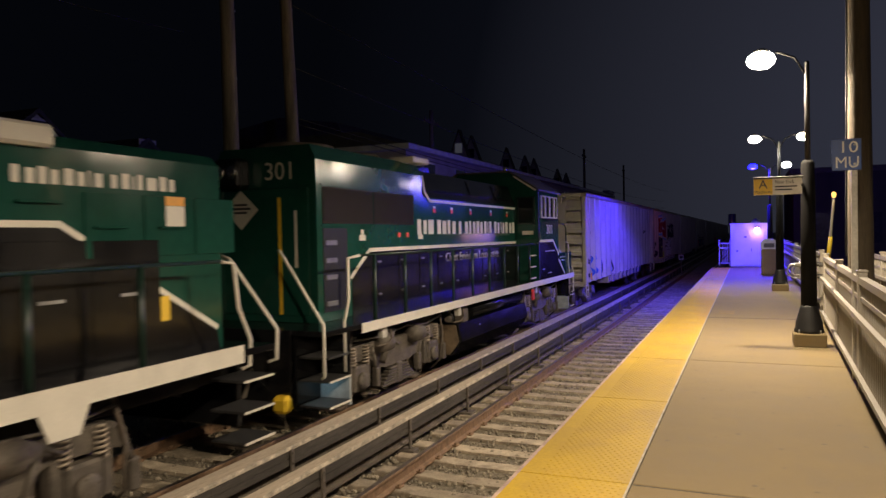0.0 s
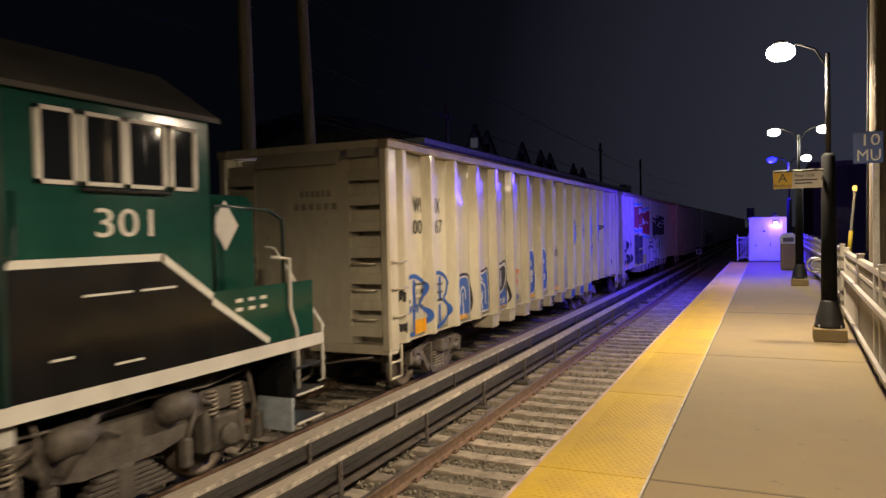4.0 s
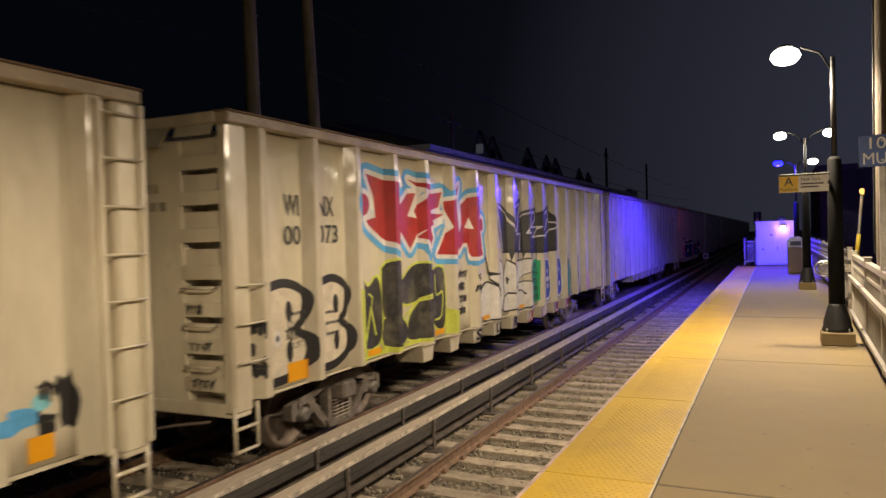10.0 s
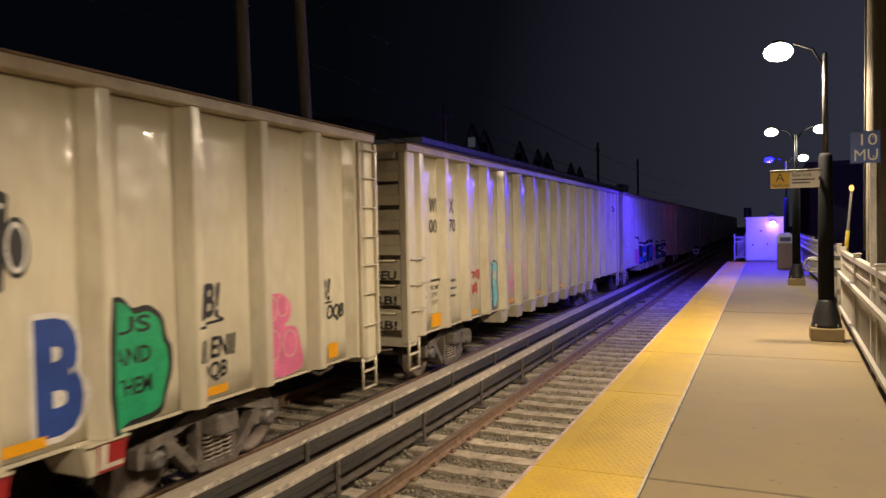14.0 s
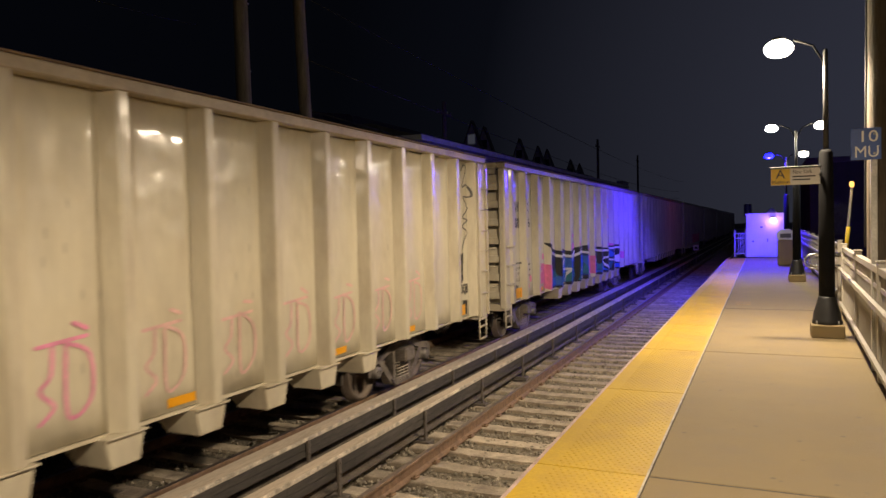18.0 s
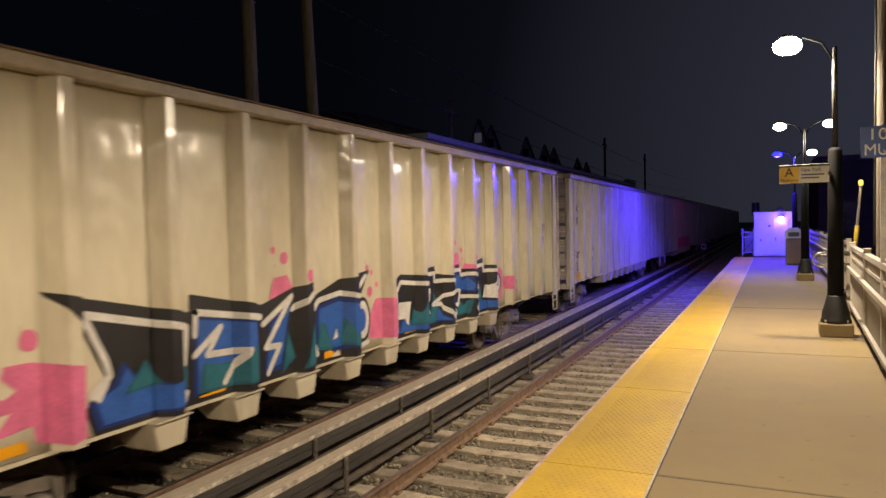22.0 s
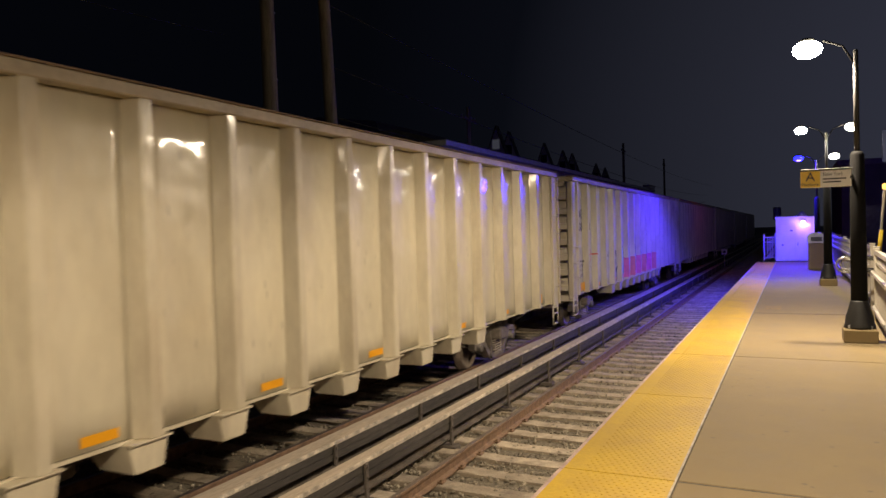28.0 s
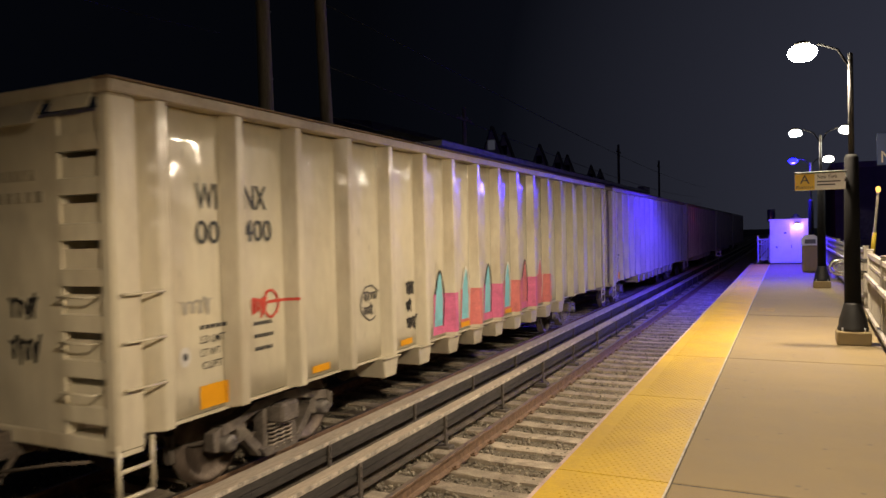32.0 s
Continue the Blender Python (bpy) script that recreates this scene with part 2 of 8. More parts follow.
LAMPGLOW = glow("lamp_lens", (1.0, 0.88, 0.62), 90)
BLUEGLOW = mat("blue_lens", (0.02, 0.02, 0.3), 0.4, 0, 0, bump=0, emit=14, emit_col=(0.006, 0.006, 1.0))
REDGLOW = glow("red_lens", (1.0, 0.04, 0.02), 6)
AMBERGLOW = mat("amber_lens", (0.3, 0.15, 0.03), 0.4, 0, 0, bump=0, emit=2.2, emit_col=(1.0, 0.5, 0.1))

# ---- mesh helpers ----


def box(bm, x0, x1, y0, y1, z0, z1, bevel=0.0):
    v = [bm.verts.new(p) for p in ((x0, y0, z0), (x1, y0, z0), (x1, y1, z0), (x0, y1, z0), (x0, y0, z1), (x1, y0, z1), (x1, y1, z1), (x0, y1, z1))]
    fs = [bm.faces.new([v[i] for i in q]) for q in ((0, 3, 2, 1), (4, 5, 6, 7), (0, 1, 5, 4), (1, 2, 6, 5), (2, 3, 7, 6), (3, 0, 4, 7))]
    if bevel:
        bmesh.ops.bevel(bm, geom=list({e for f in fs for e in f.edges}), offset=bevel, segments=1, affect="EDGES")
    return bm


def tube(bm, p, q, r, seg=8, r2=None, caps=True):
    """A round bar from p to q."""
    p, q = Vector(p), Vector(q)
    d = (q - p).normalized()
    a = d.orthogonal().normalized()
    c = d.cross(a)
    r2 = r if r2 is None else r2
    rings = []
    for centre, rad in ((p, r), (q, r2)):
        rings.append([bm.verts.new(centre + (a * math.cos(2 * math.pi * i / seg) + c * math.sin(2 * math.pi * i / seg)) * rad) for i in range(seg)])
    for i in range(seg):
        f = bm.faces.new((rings[0][i], rings[0][(i + 1) % seg], rings[1][(i + 1) % seg], rings[1][i]))
        f.smooth = True
    if caps:
        bm.faces.new(rings[0][::-1]), bm.faces.new(rings[1])
    return bm


def pipe(bm, pts, r, seg=6, r2=None):
    """One round bar bent through the points."""
    pts = [Vector(p) for p in pts]
    rings, up = [], None
    for i, p in enumerate(pts):
        d = (pts[min(i + 1, len(pts) - 1)] - pts[max(i - 1, 0)]).normalized()
        a = d.orthogonal().normalized() if up is None else (up - d * up.dot(d)).normalized()
        up, c = a, d.cross(a)
        rad = r if r2 is None else r + (r2 - r) * i / (len(pts) - 1)
        rings.append([bm.verts.new(p + (a * math.cos(2 * math.pi * k / seg) + c * math.sin(2 * math.pi * k / seg)) * rad) for k in range(seg)])
    for m, n in zip(rings, rings[1:]):
        for k in range(seg):
            bm.faces.new((m[k], m[(k + 1) % seg], n[(k + 1) % seg], n[k])).smooth = True
    bm.faces.new(rings[0][::-1]), bm.faces.new(rings[-1])
    return bm


def lathe(bm, prof, seg=16, at=(0, 0, 0), axis="z"):
    """A turned body from (radius, height) pairs."""
    rings = []
    for r, h in prof:
        ring = []
        for i in range(seg):
            c, s = math.cos(2 * math.pi * i / seg) * r, math.sin(2 * math.pi * i / seg) * r
            p = (c, s, h) if axis == "z" else (h, c, s) if axis == "x" else (c, h, s)
            ring.append(bm.verts.new(Vector(at) + Vector(p)))
        rings.append(ring)
    for a, b in zip(rings, rings[1:]):
        for i in range(seg):
            f = bm.faces.new((a[i], a[(i + 1) % seg], b[(i + 1) % seg], b[i]))
            f.smooth = True
    bm.faces.new(rings[0][::-1]), bm.faces.new(rings[-1])
    bmesh.ops.recalc_face_normals(bm, faces=bm.faces)
    return bm


def slab(bm, poly, axis, a, b):
    """A flat polygon of (u, v) pushed from a to b along an axis: x takes (y, z), y takes (x, z), z takes (x, y)."""
    def at(p, w):
        return (w, p[0], p[1]) if axis == "x" else (p[0], w, p[1]) if axis == "y" else (p[0], p[1], w)
    lo, hi = [bm.verts.new(at(p, a)) for p in poly], [bm.verts.new(at(p, b)) for p in poly]
    n = len(poly)
    fs = [bm.faces.new(lo[::-1]), bm.faces.new(hi)] + [bm.faces.new((lo[i], lo[(i + 1) % n], hi[(i + 1) % n], hi[i])) for i in range(n)]
    bmesh.ops.recalc_face_normals(bm, faces=fs)
    return bm


def mesh_of(name, bm, material):
    me = bpy.data.meshes.new(name)
    bm.to_mesh(me)
    bm.free()
    for m in material if isinstance(material, (list, tuple)) else [material]:
        me.materials.append(m)
    return me


def part(name, bm, material, parent, label="", loc=(0, 0, 0)):
    ob = new(name, bm if isinstance(bm, bpy.types.Mesh) else mesh_of(name, bm, material))
    ob.parent, ob.location = parent, loc
    return tagged(ob, label)


def empty(name, x=0, y=0, z=0, label="", category="", group="", kind="", rz=0):
    ob = new(name)
    ob.empty_display_size = 0.2
    ob.matrix_world = pose(x, y, z, 0, 0, rz)
    return tagged(ob, label, category, group, kind)


def solid(name, bm, material, label="", category="", group="", kind="", loc=(0, 0, 0)):
    ob = new(name, mesh_of(name, bm, material))
    ob.location = loc
    return tagged(ob, label, category, group, kind)


def B():
    return bmesh.new()


def words(name, text, size, parent, material, m, label="", extrude=0.002, width=None, align="LEFT", tall=1.0):
    """Lettering in the built-in font, turned into a mesh; it lies in local x and y of the pose m."""
    cu = bpy.data.curves.new(name, "FONT")
    cu.body, cu.size, cu.extrude, cu.align_x = text, size, extrude, align
    cu.resolution_u = 3
    tmp = bpy.data.objects.new(name, cu)
    scene.collection.objects.link(tmp)
    me = bpy.data.meshes.new_from_object(tmp.evaluated_get(bpy.context.evaluated_depsgraph_get()))
    bpy.data.objects.remove(tmp)
    bpy.data.curves.remove(cu)
    xs = [v.co.x for v in me.vertices]
    k = width / (max(xs) - min(xs)) if width else 1
    me.transform(m @ Matrix.Diagonal((k, tall, 1, 1)))
    me.materials.clear()
    me.materials.append(material)
    ob = new(name, me)
    ob.parent = parent
    return tagged(ob, label)


FACE_SIDE = Matrix(((0, 0, 1, 0), (1, 0, 0, 0), (0, 1, 0, 0), (0, 0, 0, 1)))  # text reads along +y, seen from +x
FACE_CAM = Matrix(((1, 0, 0, 0), (0, 0, -1, 0), (0, 1, 0, 0), (0, 0, 0, 1)))  # text reads along +x, seen from -y

# ---- ground and tracks ----
PZ = 1.22
NEAR, FAR = -1.70, -5.36
TRAIN = FAR
bm = B()
box(bm, -400, 400, -300, 900, -1.2, -0.62)
solid("ground", bm, GROUND, "dark bare soil beyond the railway", "ground", kind="structure")


def ballast_bed():
    bm = B()
    n = 130
    xs = [-10.5, -8.3, -7.2, -6.4, -5.36, -4.3, -3.6, -2.8, -1.7, -0.6, -0.1, 0.5]
    zs = [-0.6, -0.45, -0.25, -0.22, -0.22, -0.22, -0.24, -0.22, -0.22, -0.22, -0.26, -0.3]
    rows = []
    for j in range(n + 1):
        y = -25 + 325 * (j / n) ** 1.6
        rows.append([bm.verts.new((x, y, z + 0.03 * noise.noise((x * 2, y * 2, 0)))) for x, z in zip(xs, zs)])
    for a, b in zip(rows, rows[1:]):
        for i in range(len(xs) - 1):
            bm.faces.new((a[i], a[i + 1], b[i + 1], b[i])).smooth = True
    solid("ballast", bm, BALLAST, "dusty grey crushed stone ballast between the rails", "ballast", kind="structure")


def rail_mesh(y0, y1, top):
    bm = B()
    prof = [(-0.07, -0.17), (0.07, -0.17), (0.07, -0.155), (0.012, -0.135), (0.012, -0.045), (0.036, -0.03), (0.036, -0.004), (0.03, 0), (-0.03, 0), (-0.036, -0.004), (-0.036, -0.03), (-0.012, -0.045), (-0.012, -0.135), (-0.07, -0.155)]
    slab(bm, prof, "y", y0, y1)
    me = mesh_of("rail", bm, [RUST, RAILTOP])
    for p in me.polygons:
        if p.normal.z > 0.9 and p.center.z > -0.01:
            p.material_index = 1
    return me


def track(x, name, label, y0, y1, pitch):
    t = empty(name, x, 0, 0, label, "railway track", "tracks", "structure")
    me = rail_mesh(-25, 260, True)
    for dx in (-0.755, 0.755):
        part("rail", me, None, t, "rusty steel rail with a worn top", (dx, 0, 0))
    bm = B()
    v = 1.27
    slab(bm, [(-v, -0.24), (v, -0.24), (v, -0.185), (v - 0.03, -0.165), (0.5, -0.165), (0.4, -0.18), (-0.4, -0.18), (-0.5, -0.165), (-v + 0.03, -0.165), (-v, -0.185)], "y", -0.12, 0.12)
    bmesh.ops.bevel(bm, geom=[e for e in bm.edges if e.calc_length() > 0.5], offset=0.012, segments=1, affect="EDGES")
    tie = mesh_of("tie", bm, TIE)
    bm = B()
    for sx in (-1, 1):
        for d in (-0.085, 0.085):
            box(bm, sx * 0.755 + d - 0.035, sx * 0.755 + d + 0.035, -0.055, 0.055, -0.165, -0.135, 0.006)
            tube(bm, (sx * 0.755 + d * 1.1, -0.05, -0.125), (sx * 0.755 + d * 1.1, 0.05, -0.125), 0.014, 6)
    clip = mesh_of("rail_clip", bm, RUST)
    k = 0
    while y0 + pitch * k < y1:
        y = y0 + pitch * k + random.uniform(-0.01, 0.01)
        k += 1
        o = part("tie", tie, None, t, "", (random.uniform(-0.03, 0.03), y, random.uniform(-0.008, 0.008)))
        o.rotation_euler.z = random.uniform(-0.012, 0.012)
        if y < 34:
            part("rail_clip", clip, None, t, "", (0, y, 0))
    y += pitch
    bm = B()
    while y < 170:
        box(bm, -v, v, y - 0.12, y + 0.12, -0.24, -0.165)
        y += pitch
    tagged(part("far_ties", bm, TIE, t), kind="stuff")
    return t


ballast_bed()
track(NEAR, "track_near", "railway track on worn concrete ties beside the platform", -6.46, 62, 0.575)
track(FAR, "track_far", "railway track carrying the freight train", -6.2, 50, 0.575)


def stones():
    rng = np.random.default_rng(3)
    base = bmesh.new()
    bmesh.ops.create_icosphere(base, subdivisions=1, radius=1)
    bv = np.array([v.co[:] for v in base.verts])
    bf = np.array([[v.index for v in f.verts] for f in base.faces])
    base.free()
    n = 26000
    y = 1.5 + 41 * rng.random(n) ** 1.9
    x = np.where(rng.random(n) < 0.75, rng.uniform(-4.4, -0.05, n), rng.uniform(-8.2, -4.4, n))
    r = rng.uniform(0.014, 0.034, n)
    verts = np.zeros((n, 12, 3))
    for i in range(n):
        q = bv * rng.uniform(0.6, 1.25, (12, 1)) * r[i] * rng.uniform(0.7, 1.3, 3)
        verts[i] = q + (x[i], y[i], -0.205 + rng.uniform(-0.01, 0.014))
    faces = (bf[None] + 12 * np.arange(n)[:, None, None]).reshape(-1, 3)
    me = bpy.data.meshes.new("loose_stones")
    me.from_pydata(verts.reshape(-1, 3).tolist(), [], faces.tolist())
    me.materials.append(STONE)
    tagged(new("loose_stones", me), "loose angular ballast stones lying between the ties", "stones", kind="stuff")


stones()


def third_rail(x, w, name, first):
    """A conductor rail under a long wooden cover board on short posts."""
    t = empty(name, x, 0, 0, "electrified third rail under a weathered wooden cover board", "third rail", "third rails", "structure")
    z = 0.30
    y = -12.0
    while y < 120:
        ln = 4.4
        bm = B()
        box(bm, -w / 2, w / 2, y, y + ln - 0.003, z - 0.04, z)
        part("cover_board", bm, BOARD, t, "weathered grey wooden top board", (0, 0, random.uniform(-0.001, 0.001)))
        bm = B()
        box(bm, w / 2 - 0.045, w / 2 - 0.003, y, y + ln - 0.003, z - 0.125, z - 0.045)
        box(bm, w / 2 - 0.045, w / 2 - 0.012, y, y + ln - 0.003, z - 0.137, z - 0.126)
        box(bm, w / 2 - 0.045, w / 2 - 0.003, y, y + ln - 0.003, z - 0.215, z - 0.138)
        part("side_board", bm, BOARD_SIDE, t, "dark wooden side board")
        bm = B()
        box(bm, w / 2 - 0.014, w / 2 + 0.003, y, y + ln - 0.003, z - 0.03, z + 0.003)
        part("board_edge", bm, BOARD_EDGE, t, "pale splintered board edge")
        y += ln
    bm = B()
    slab(bm, [(-0.06, -0.09), (0.06, -0.09), (0.06, -0.075), (0.012, -0.06), (0.012, 0.03), (0.04, 0.05), (0.04, 0.085), (-0.04, 0.085), (-0.04, 0.05), (-0.012, 0.03), (-0.012, -0.06), (-0.06, -0.075)], "y", -12, 120)
    part("conductor_rail", bm, UNDER, t, loc=(-0.04, 0, 0))
    bm = B()
    box(bm, w / 2 - 0.002, w / 2 + 0.03, -0.03, 0.03, -0.2, z - 0.03, 0.006)
    tube(bm, (w / 2 + 0.03, 0, z - 0.07), (w / 2 + 0.042, 0, z - 0.07), 0.014, 6)
    tube(bm, (w / 2 + 0.03, 0, z - 0.18), (w / 2 + 0.042, 0, z - 0.18), 0.014, 6)
    box(bm, -0.1, w / 2 + 0.1, -0.09, 0.09, -0.2, -0.13, 0.01)
    br = mesh_of("bracket", bm, mat("bracket_steel", (0.13, 0.11, 0.09), 0.7, 0.2, 0.3, 9, 0.2))
    y = first
    while y < 60:
        part("bracket", br, None, t, "", (0, y, 0))
        y += 2.15


third_rail(-2.955, 0.17, "third_rail_near", 2.2)
third_rail(-3.70, 0.24, "third_rail_far", 2.65)

# ---- platform ----
PEND = 31.6


def platform():
    p = empty("platform", 0, 0, 0, "concrete station platform with a yellow tactile edge", "platform", kind="structure")
    joints = [4.375 + 4.475 * i for i in range(-5, 7)] + [PEND]

    def joint_half(y):
        return 0.045 if 12 < y < 14 else (0.013 if y < 12 else 0.006)

    bm = B()
    for a, b in zip(joints, joints[1:]):
        box(bm, 0.705, 2.75, a + joint_half(a) + 0.001, b - joint_half(b) - 0.001, PZ - 0.2, PZ, 0.004)
        part("slab", bm, CONCRETE, p, "stained concrete slab")
        bm = B()
        h = joint_half(a)
        box(bm, 0.705, 2.74, a - h, a + h, PZ - 0.19, PZ - 0.004)
        part("joint_filler", bm, mat("joint_rubber", (0.08, 0.065, 0.048), 0.9, 0, 0.4, 20, 0.2), p, "dark rubber joint")
        bm = B()
    box(bm, 0.06, 2.75, -20, PEND, PZ - 0.25, PZ - 0.2)
    box(bm, 0.5, 2.6, -20, PEND, -0.5, PZ - 0.25)
    part("platform_base", bm, CONCRETE, p)
    bm = B()
    for a, b in zip(joints, joints[1:]):
        box(bm, -0.03, 0.004, a + 0.004, b - 0.004, PZ - 0.24, PZ - 0.006, 0.006)
        part("edge_strip", bm, CONCRETE_EDGE, p, "pale worn edge strip")
        bm = B()
    box(bm, 0.686, 0.699, -20, PEND, PZ - 0.2, PZ + 0.002)
    part("white_line", bm, WHITELINE, p)
    # tactile plates with domes, one mesh shared by all
    L = 2.2375
    bm = B()
    box(bm, 0.006, 0.684, 0.006, L - 0.006, PZ - 0.2, PZ - 0.001)
    nx, ny = 12, 52
    for i in range(nx):
        for j in range(ny):
            cx, cy = 0.115 + (i + 0.5 + 0.5 * (j % 2)) * 0.54 / nx, (j + 0.5) * L / ny
            lo = [bm.verts.new((cx + 0.011 * math.cos(k * math.pi / 3), cy + 0.011 * math.sin(k * math.pi / 3), PZ - 0.001)) for k in range(6)]
            hi = [bm.verts.new((cx + 0.007 * math.cos(k * math.pi / 3), cy + 0.007 * math.sin(k * math.pi / 3), PZ + 0.002)) for k in range(6)]
            for k in range(6):
                bm.faces.new((lo[k], lo[(k + 1) % 6], hi[(k + 1) % 6], hi[k]))
            bm.faces.new(hi)
    me = mesh_of("tactile_plate", bm, TACTILE)
    y = 4.375 - 10 * L
    while y < PEND - 0.5:
        part("tactile_plate", me, None, p, "", (0, y, 0))
        y += L


platform()
_st = empty("faded_stencil", 0.99, 14.2, PZ, "faded worn stencil bars on the concrete platform", "floor marking")
for _y in (-0.15, 0.15):
    bm = B()
    box(bm, -0.13, 0.13, _y - 0.08, _y + 0.08, -0.001, 0.002)
    part("stencil_bar", bm, mat("faded_stencil_paint", (0.3, 0.2, 0.07), 0.85, 0, 0.4, 14, 0.2, 60, dirt=(0.26, 0.2, 0.12), dirt_scale=9, dirt_amount=0.9), _st)


def fence(pts, name):
    """A white picket fence with square posts along a line of (x, y)."""
    f = empty(name, 0, 0, PZ, "white painted metal picket fence along the platform's back", "fence")
    for (x0, y0), (x1, y1) in zip(pts, pts[1:]):
        d = Vector((x1 - x0, y1 - y0, 0))
        ln = d.length
        d.normalize()
        s = Vector((-d.y, d.x, 0))

        def bar(z0, z1, half, off=0.0, a=0.0, b=None):
            bm = B()
            p, q = Vector((x0, y0, 0)) + d * a, Vector((x0, y0, 0)) + d * (ln if b is None else b)
            poly = [p + s * (half + off), p - s * (half - off), q - s * (half - off), q + s * (half + off)]
            slab(bm, [(v.x, v.y) for v in poly], "z", z0, z1)
            return bm
        part("top_rail", bar(1.0, 1.06, 0.035), WHITEPAINT, f)
        part("middle_rail", bar(0.84, 0.88, 0.02), WHITEPAINT, f)
        part("bottom_rail", bar(0.08, 0.13, 0.025), WHITEPAINT, f)
        part("handrail", bar(0.70, 0.745, 0.022, 0.07), WHITEPAINT, f)
        part("kick_rail", bar(0.16, 0.20, 0.02, 0.06), WHITEPAINT, f)
        n = max(int(ln / 2.3), 1)
        for i in range(n + 1):
            c = Vector((x0, y0, 0)) + d * (ln * i / n)
            bm = B()
            box(bm, c.x - 0.04, c.x + 0.04, c.y - 0.04, c.y + 0.04, 0, 1.10, 0.008)
            box(bm, c.x - 0.05, c.x + 0.05, c.y - 0.05, c.y + 0.05, 1.10, 1.125, 0.01)
            part("post", bm, WHITEPAINT, f)
        bm = B()
        box(bm, -0.011, 0.011, -0.011, 0.011, 0.1, 1.0)
        me = mesh_of("picket", bm, WHITEPAINT)
        k = int(ln / 0.115)
        for i in range(1, k):
            c = Vector((x0, y0, 0)) + d * (ln * i / k)
            part("picket", me, None, f, "", (c.x, c.y, 0))
    return f


fence([(1.98, -3.0), (2.5, 12.9)], "fence")
fence([(2.62, 15.0), (2.62, 30.5)], "fence")


def lamp_post(y, heads, x=2.08, size=0.85):
    p = empty("lamp_post", x, y, PZ, "black metal platform lamp post on a concrete block", "street lamp", "platform lamp posts")
    bm = B()
    box(bm, -0.19, 0.19, -0.19, 0.19, 0, 0.17, 0.015)
    part("base_block", bm, CONCRETE, p, "grey concrete block")
    bm = B()
    lathe(bm, [(0.175, 0.17), (0.18, 0.2), (0.165, 0.23), (0.16, 0.3), (0.125, 0.42), (0.105, 0.5), (0.1, 0.52)], 20)
    part("base_cover", bm, BLACKPOST, p)
    for i in range(4):
        bm = B()
        a = math.pi / 4 + i * math.pi / 2
        tube(bm, (0.17 * math.cos(a), 0.17 * math.sin(a), 0.17), (0.17 * math.cos(a), 0.17 * math.sin(a), 0.215), 0.016, 6)
        part("bolt", bm, GREYMETAL, p)
    bm = B()
    lathe(bm, [(0.095, 0.5), (0.09, 1.4), (0.08, 2.36), (0.06, 2.4)], 16)
    part("pole", bm, POLEBLACK, p)
    bm = B()
    lathe(bm, [(0.034, 2.39), (0.03, 3.66), (0.02, 3.68)], 10)
    part("pole_tip", bm, mat("dark_steel", (0.035, 0.035, 0.037), 0.5, 0.4), p, "thin dark steel upper pole")
    for side, kind in heads:
        bm = B()
        pipe(bm, [(side * 0.02, 0, 3.52), (side * 0.14, 0, 3.74), (side * 0.36, 0, 3.84)], 0.014, 8)
        part("arm", bm, POLEBLACK, p)
        bm = B()
        c = side * 0.54
        lathe(bm, [(0.09, 3.852), (0.095, 3.87), (0.06, 3.89), (0.02, 3.9)], 16, (c, 0, 0))
        head = part("lamp_head", bm, POLEBLACK, p, "small dark lamp cap")
        bm = B()
        lathe(bm, [(r * size, 3.85 + (h - 3.85) * size) for r, h in ((0.05, 3.6), (0.13, 3.62), (0.19, 3.67), (0.21, 3.73), (0.19, 3.79), (0.14, 3.83), (0.09, 3.85))], 20, (c, 0, 0))
        part("lens", bm, BLUEGLOW if kind == "blue" else LAMPGLOW, head, "glowing blue lens" if kind == "blue" else "glowing warm lens")
    return p


lamp_post(10.4, [(-1, "warm")])
lamp_post(19.5, [(-1, "warm"), (1, "warm")], size=0.7)
lamp_post(27.7, [(-1, "blue"), (1, "warm")], size=0.75)
W1 = 1300
for lx, ly, w, c in ((1.54, -8.2, W1 * 0.55, WARM), (1.54, 1.2, W1 * 0.8, WARM), (1.54, 10.4, W1 * 0.92, WARM), (1.54, 19.5, W1 * 0.17, COOL), (2.62, 19.5, W1 * 0.12, COOL), (2.62, 27.7, W1 * 0.03, COOL), (1.54, 27.7, 3200, BLUE)):
    _spot = lamp_light(lx, ly, LAMP_Z - 0.17, w, c)
    if c == BLUE:
        # the blue floodlight is tilted towards the tracks
        _spot.rotation_euler.y = 0.3
        _spot.data.spot_size, _spot.data.spot_blend = radians(146), 0.3
    lamp_light(lx, ly, LAMP_Z - 0.2, w * (0.3 if c == BLUE else 0.11), c, 0.06, False)
lamp_light(1.7, 31.95, 2.7, 9, (1.0, 0.45, 0.4), 0.06, False)
lamp_light(0.3, 43.6, 3.35, 16, RED, 0.08, False)
lamp_light(3.5, 21.9, 3.45, 0.6, (1.0, 0.72, 0.4), 0.05, False)

# ---- freight train ----
RUN = [(0, 0.00), (1, 3.80), (2, 7.61), (3, 11.43), (4, 15.24), (5, 19.05), (6, 22.84), (7, 26.62), (8, 30.38), (9, 34.12), (10, 37.82), (11, 41.53), (12, 45.22), (13, 48.87), (14, 52.52), (15, 56.16), (16, 59.78), (17, 63.39), (18, 66.98), (19, 70.58), (20, 74.17), (21, 77.75), (22, 81.33), (23, 84.85), (24, 88.34), (25, 91.82), (26, 95.31), (27, 98.78), (28, 102.26), (29, 105.73), (30, 109.20), (31, 112.65), (32, 116.08)]
CARS, WHEELSETS = [], []
ALONG = 1.027  # stretch of drawn lengths along the train
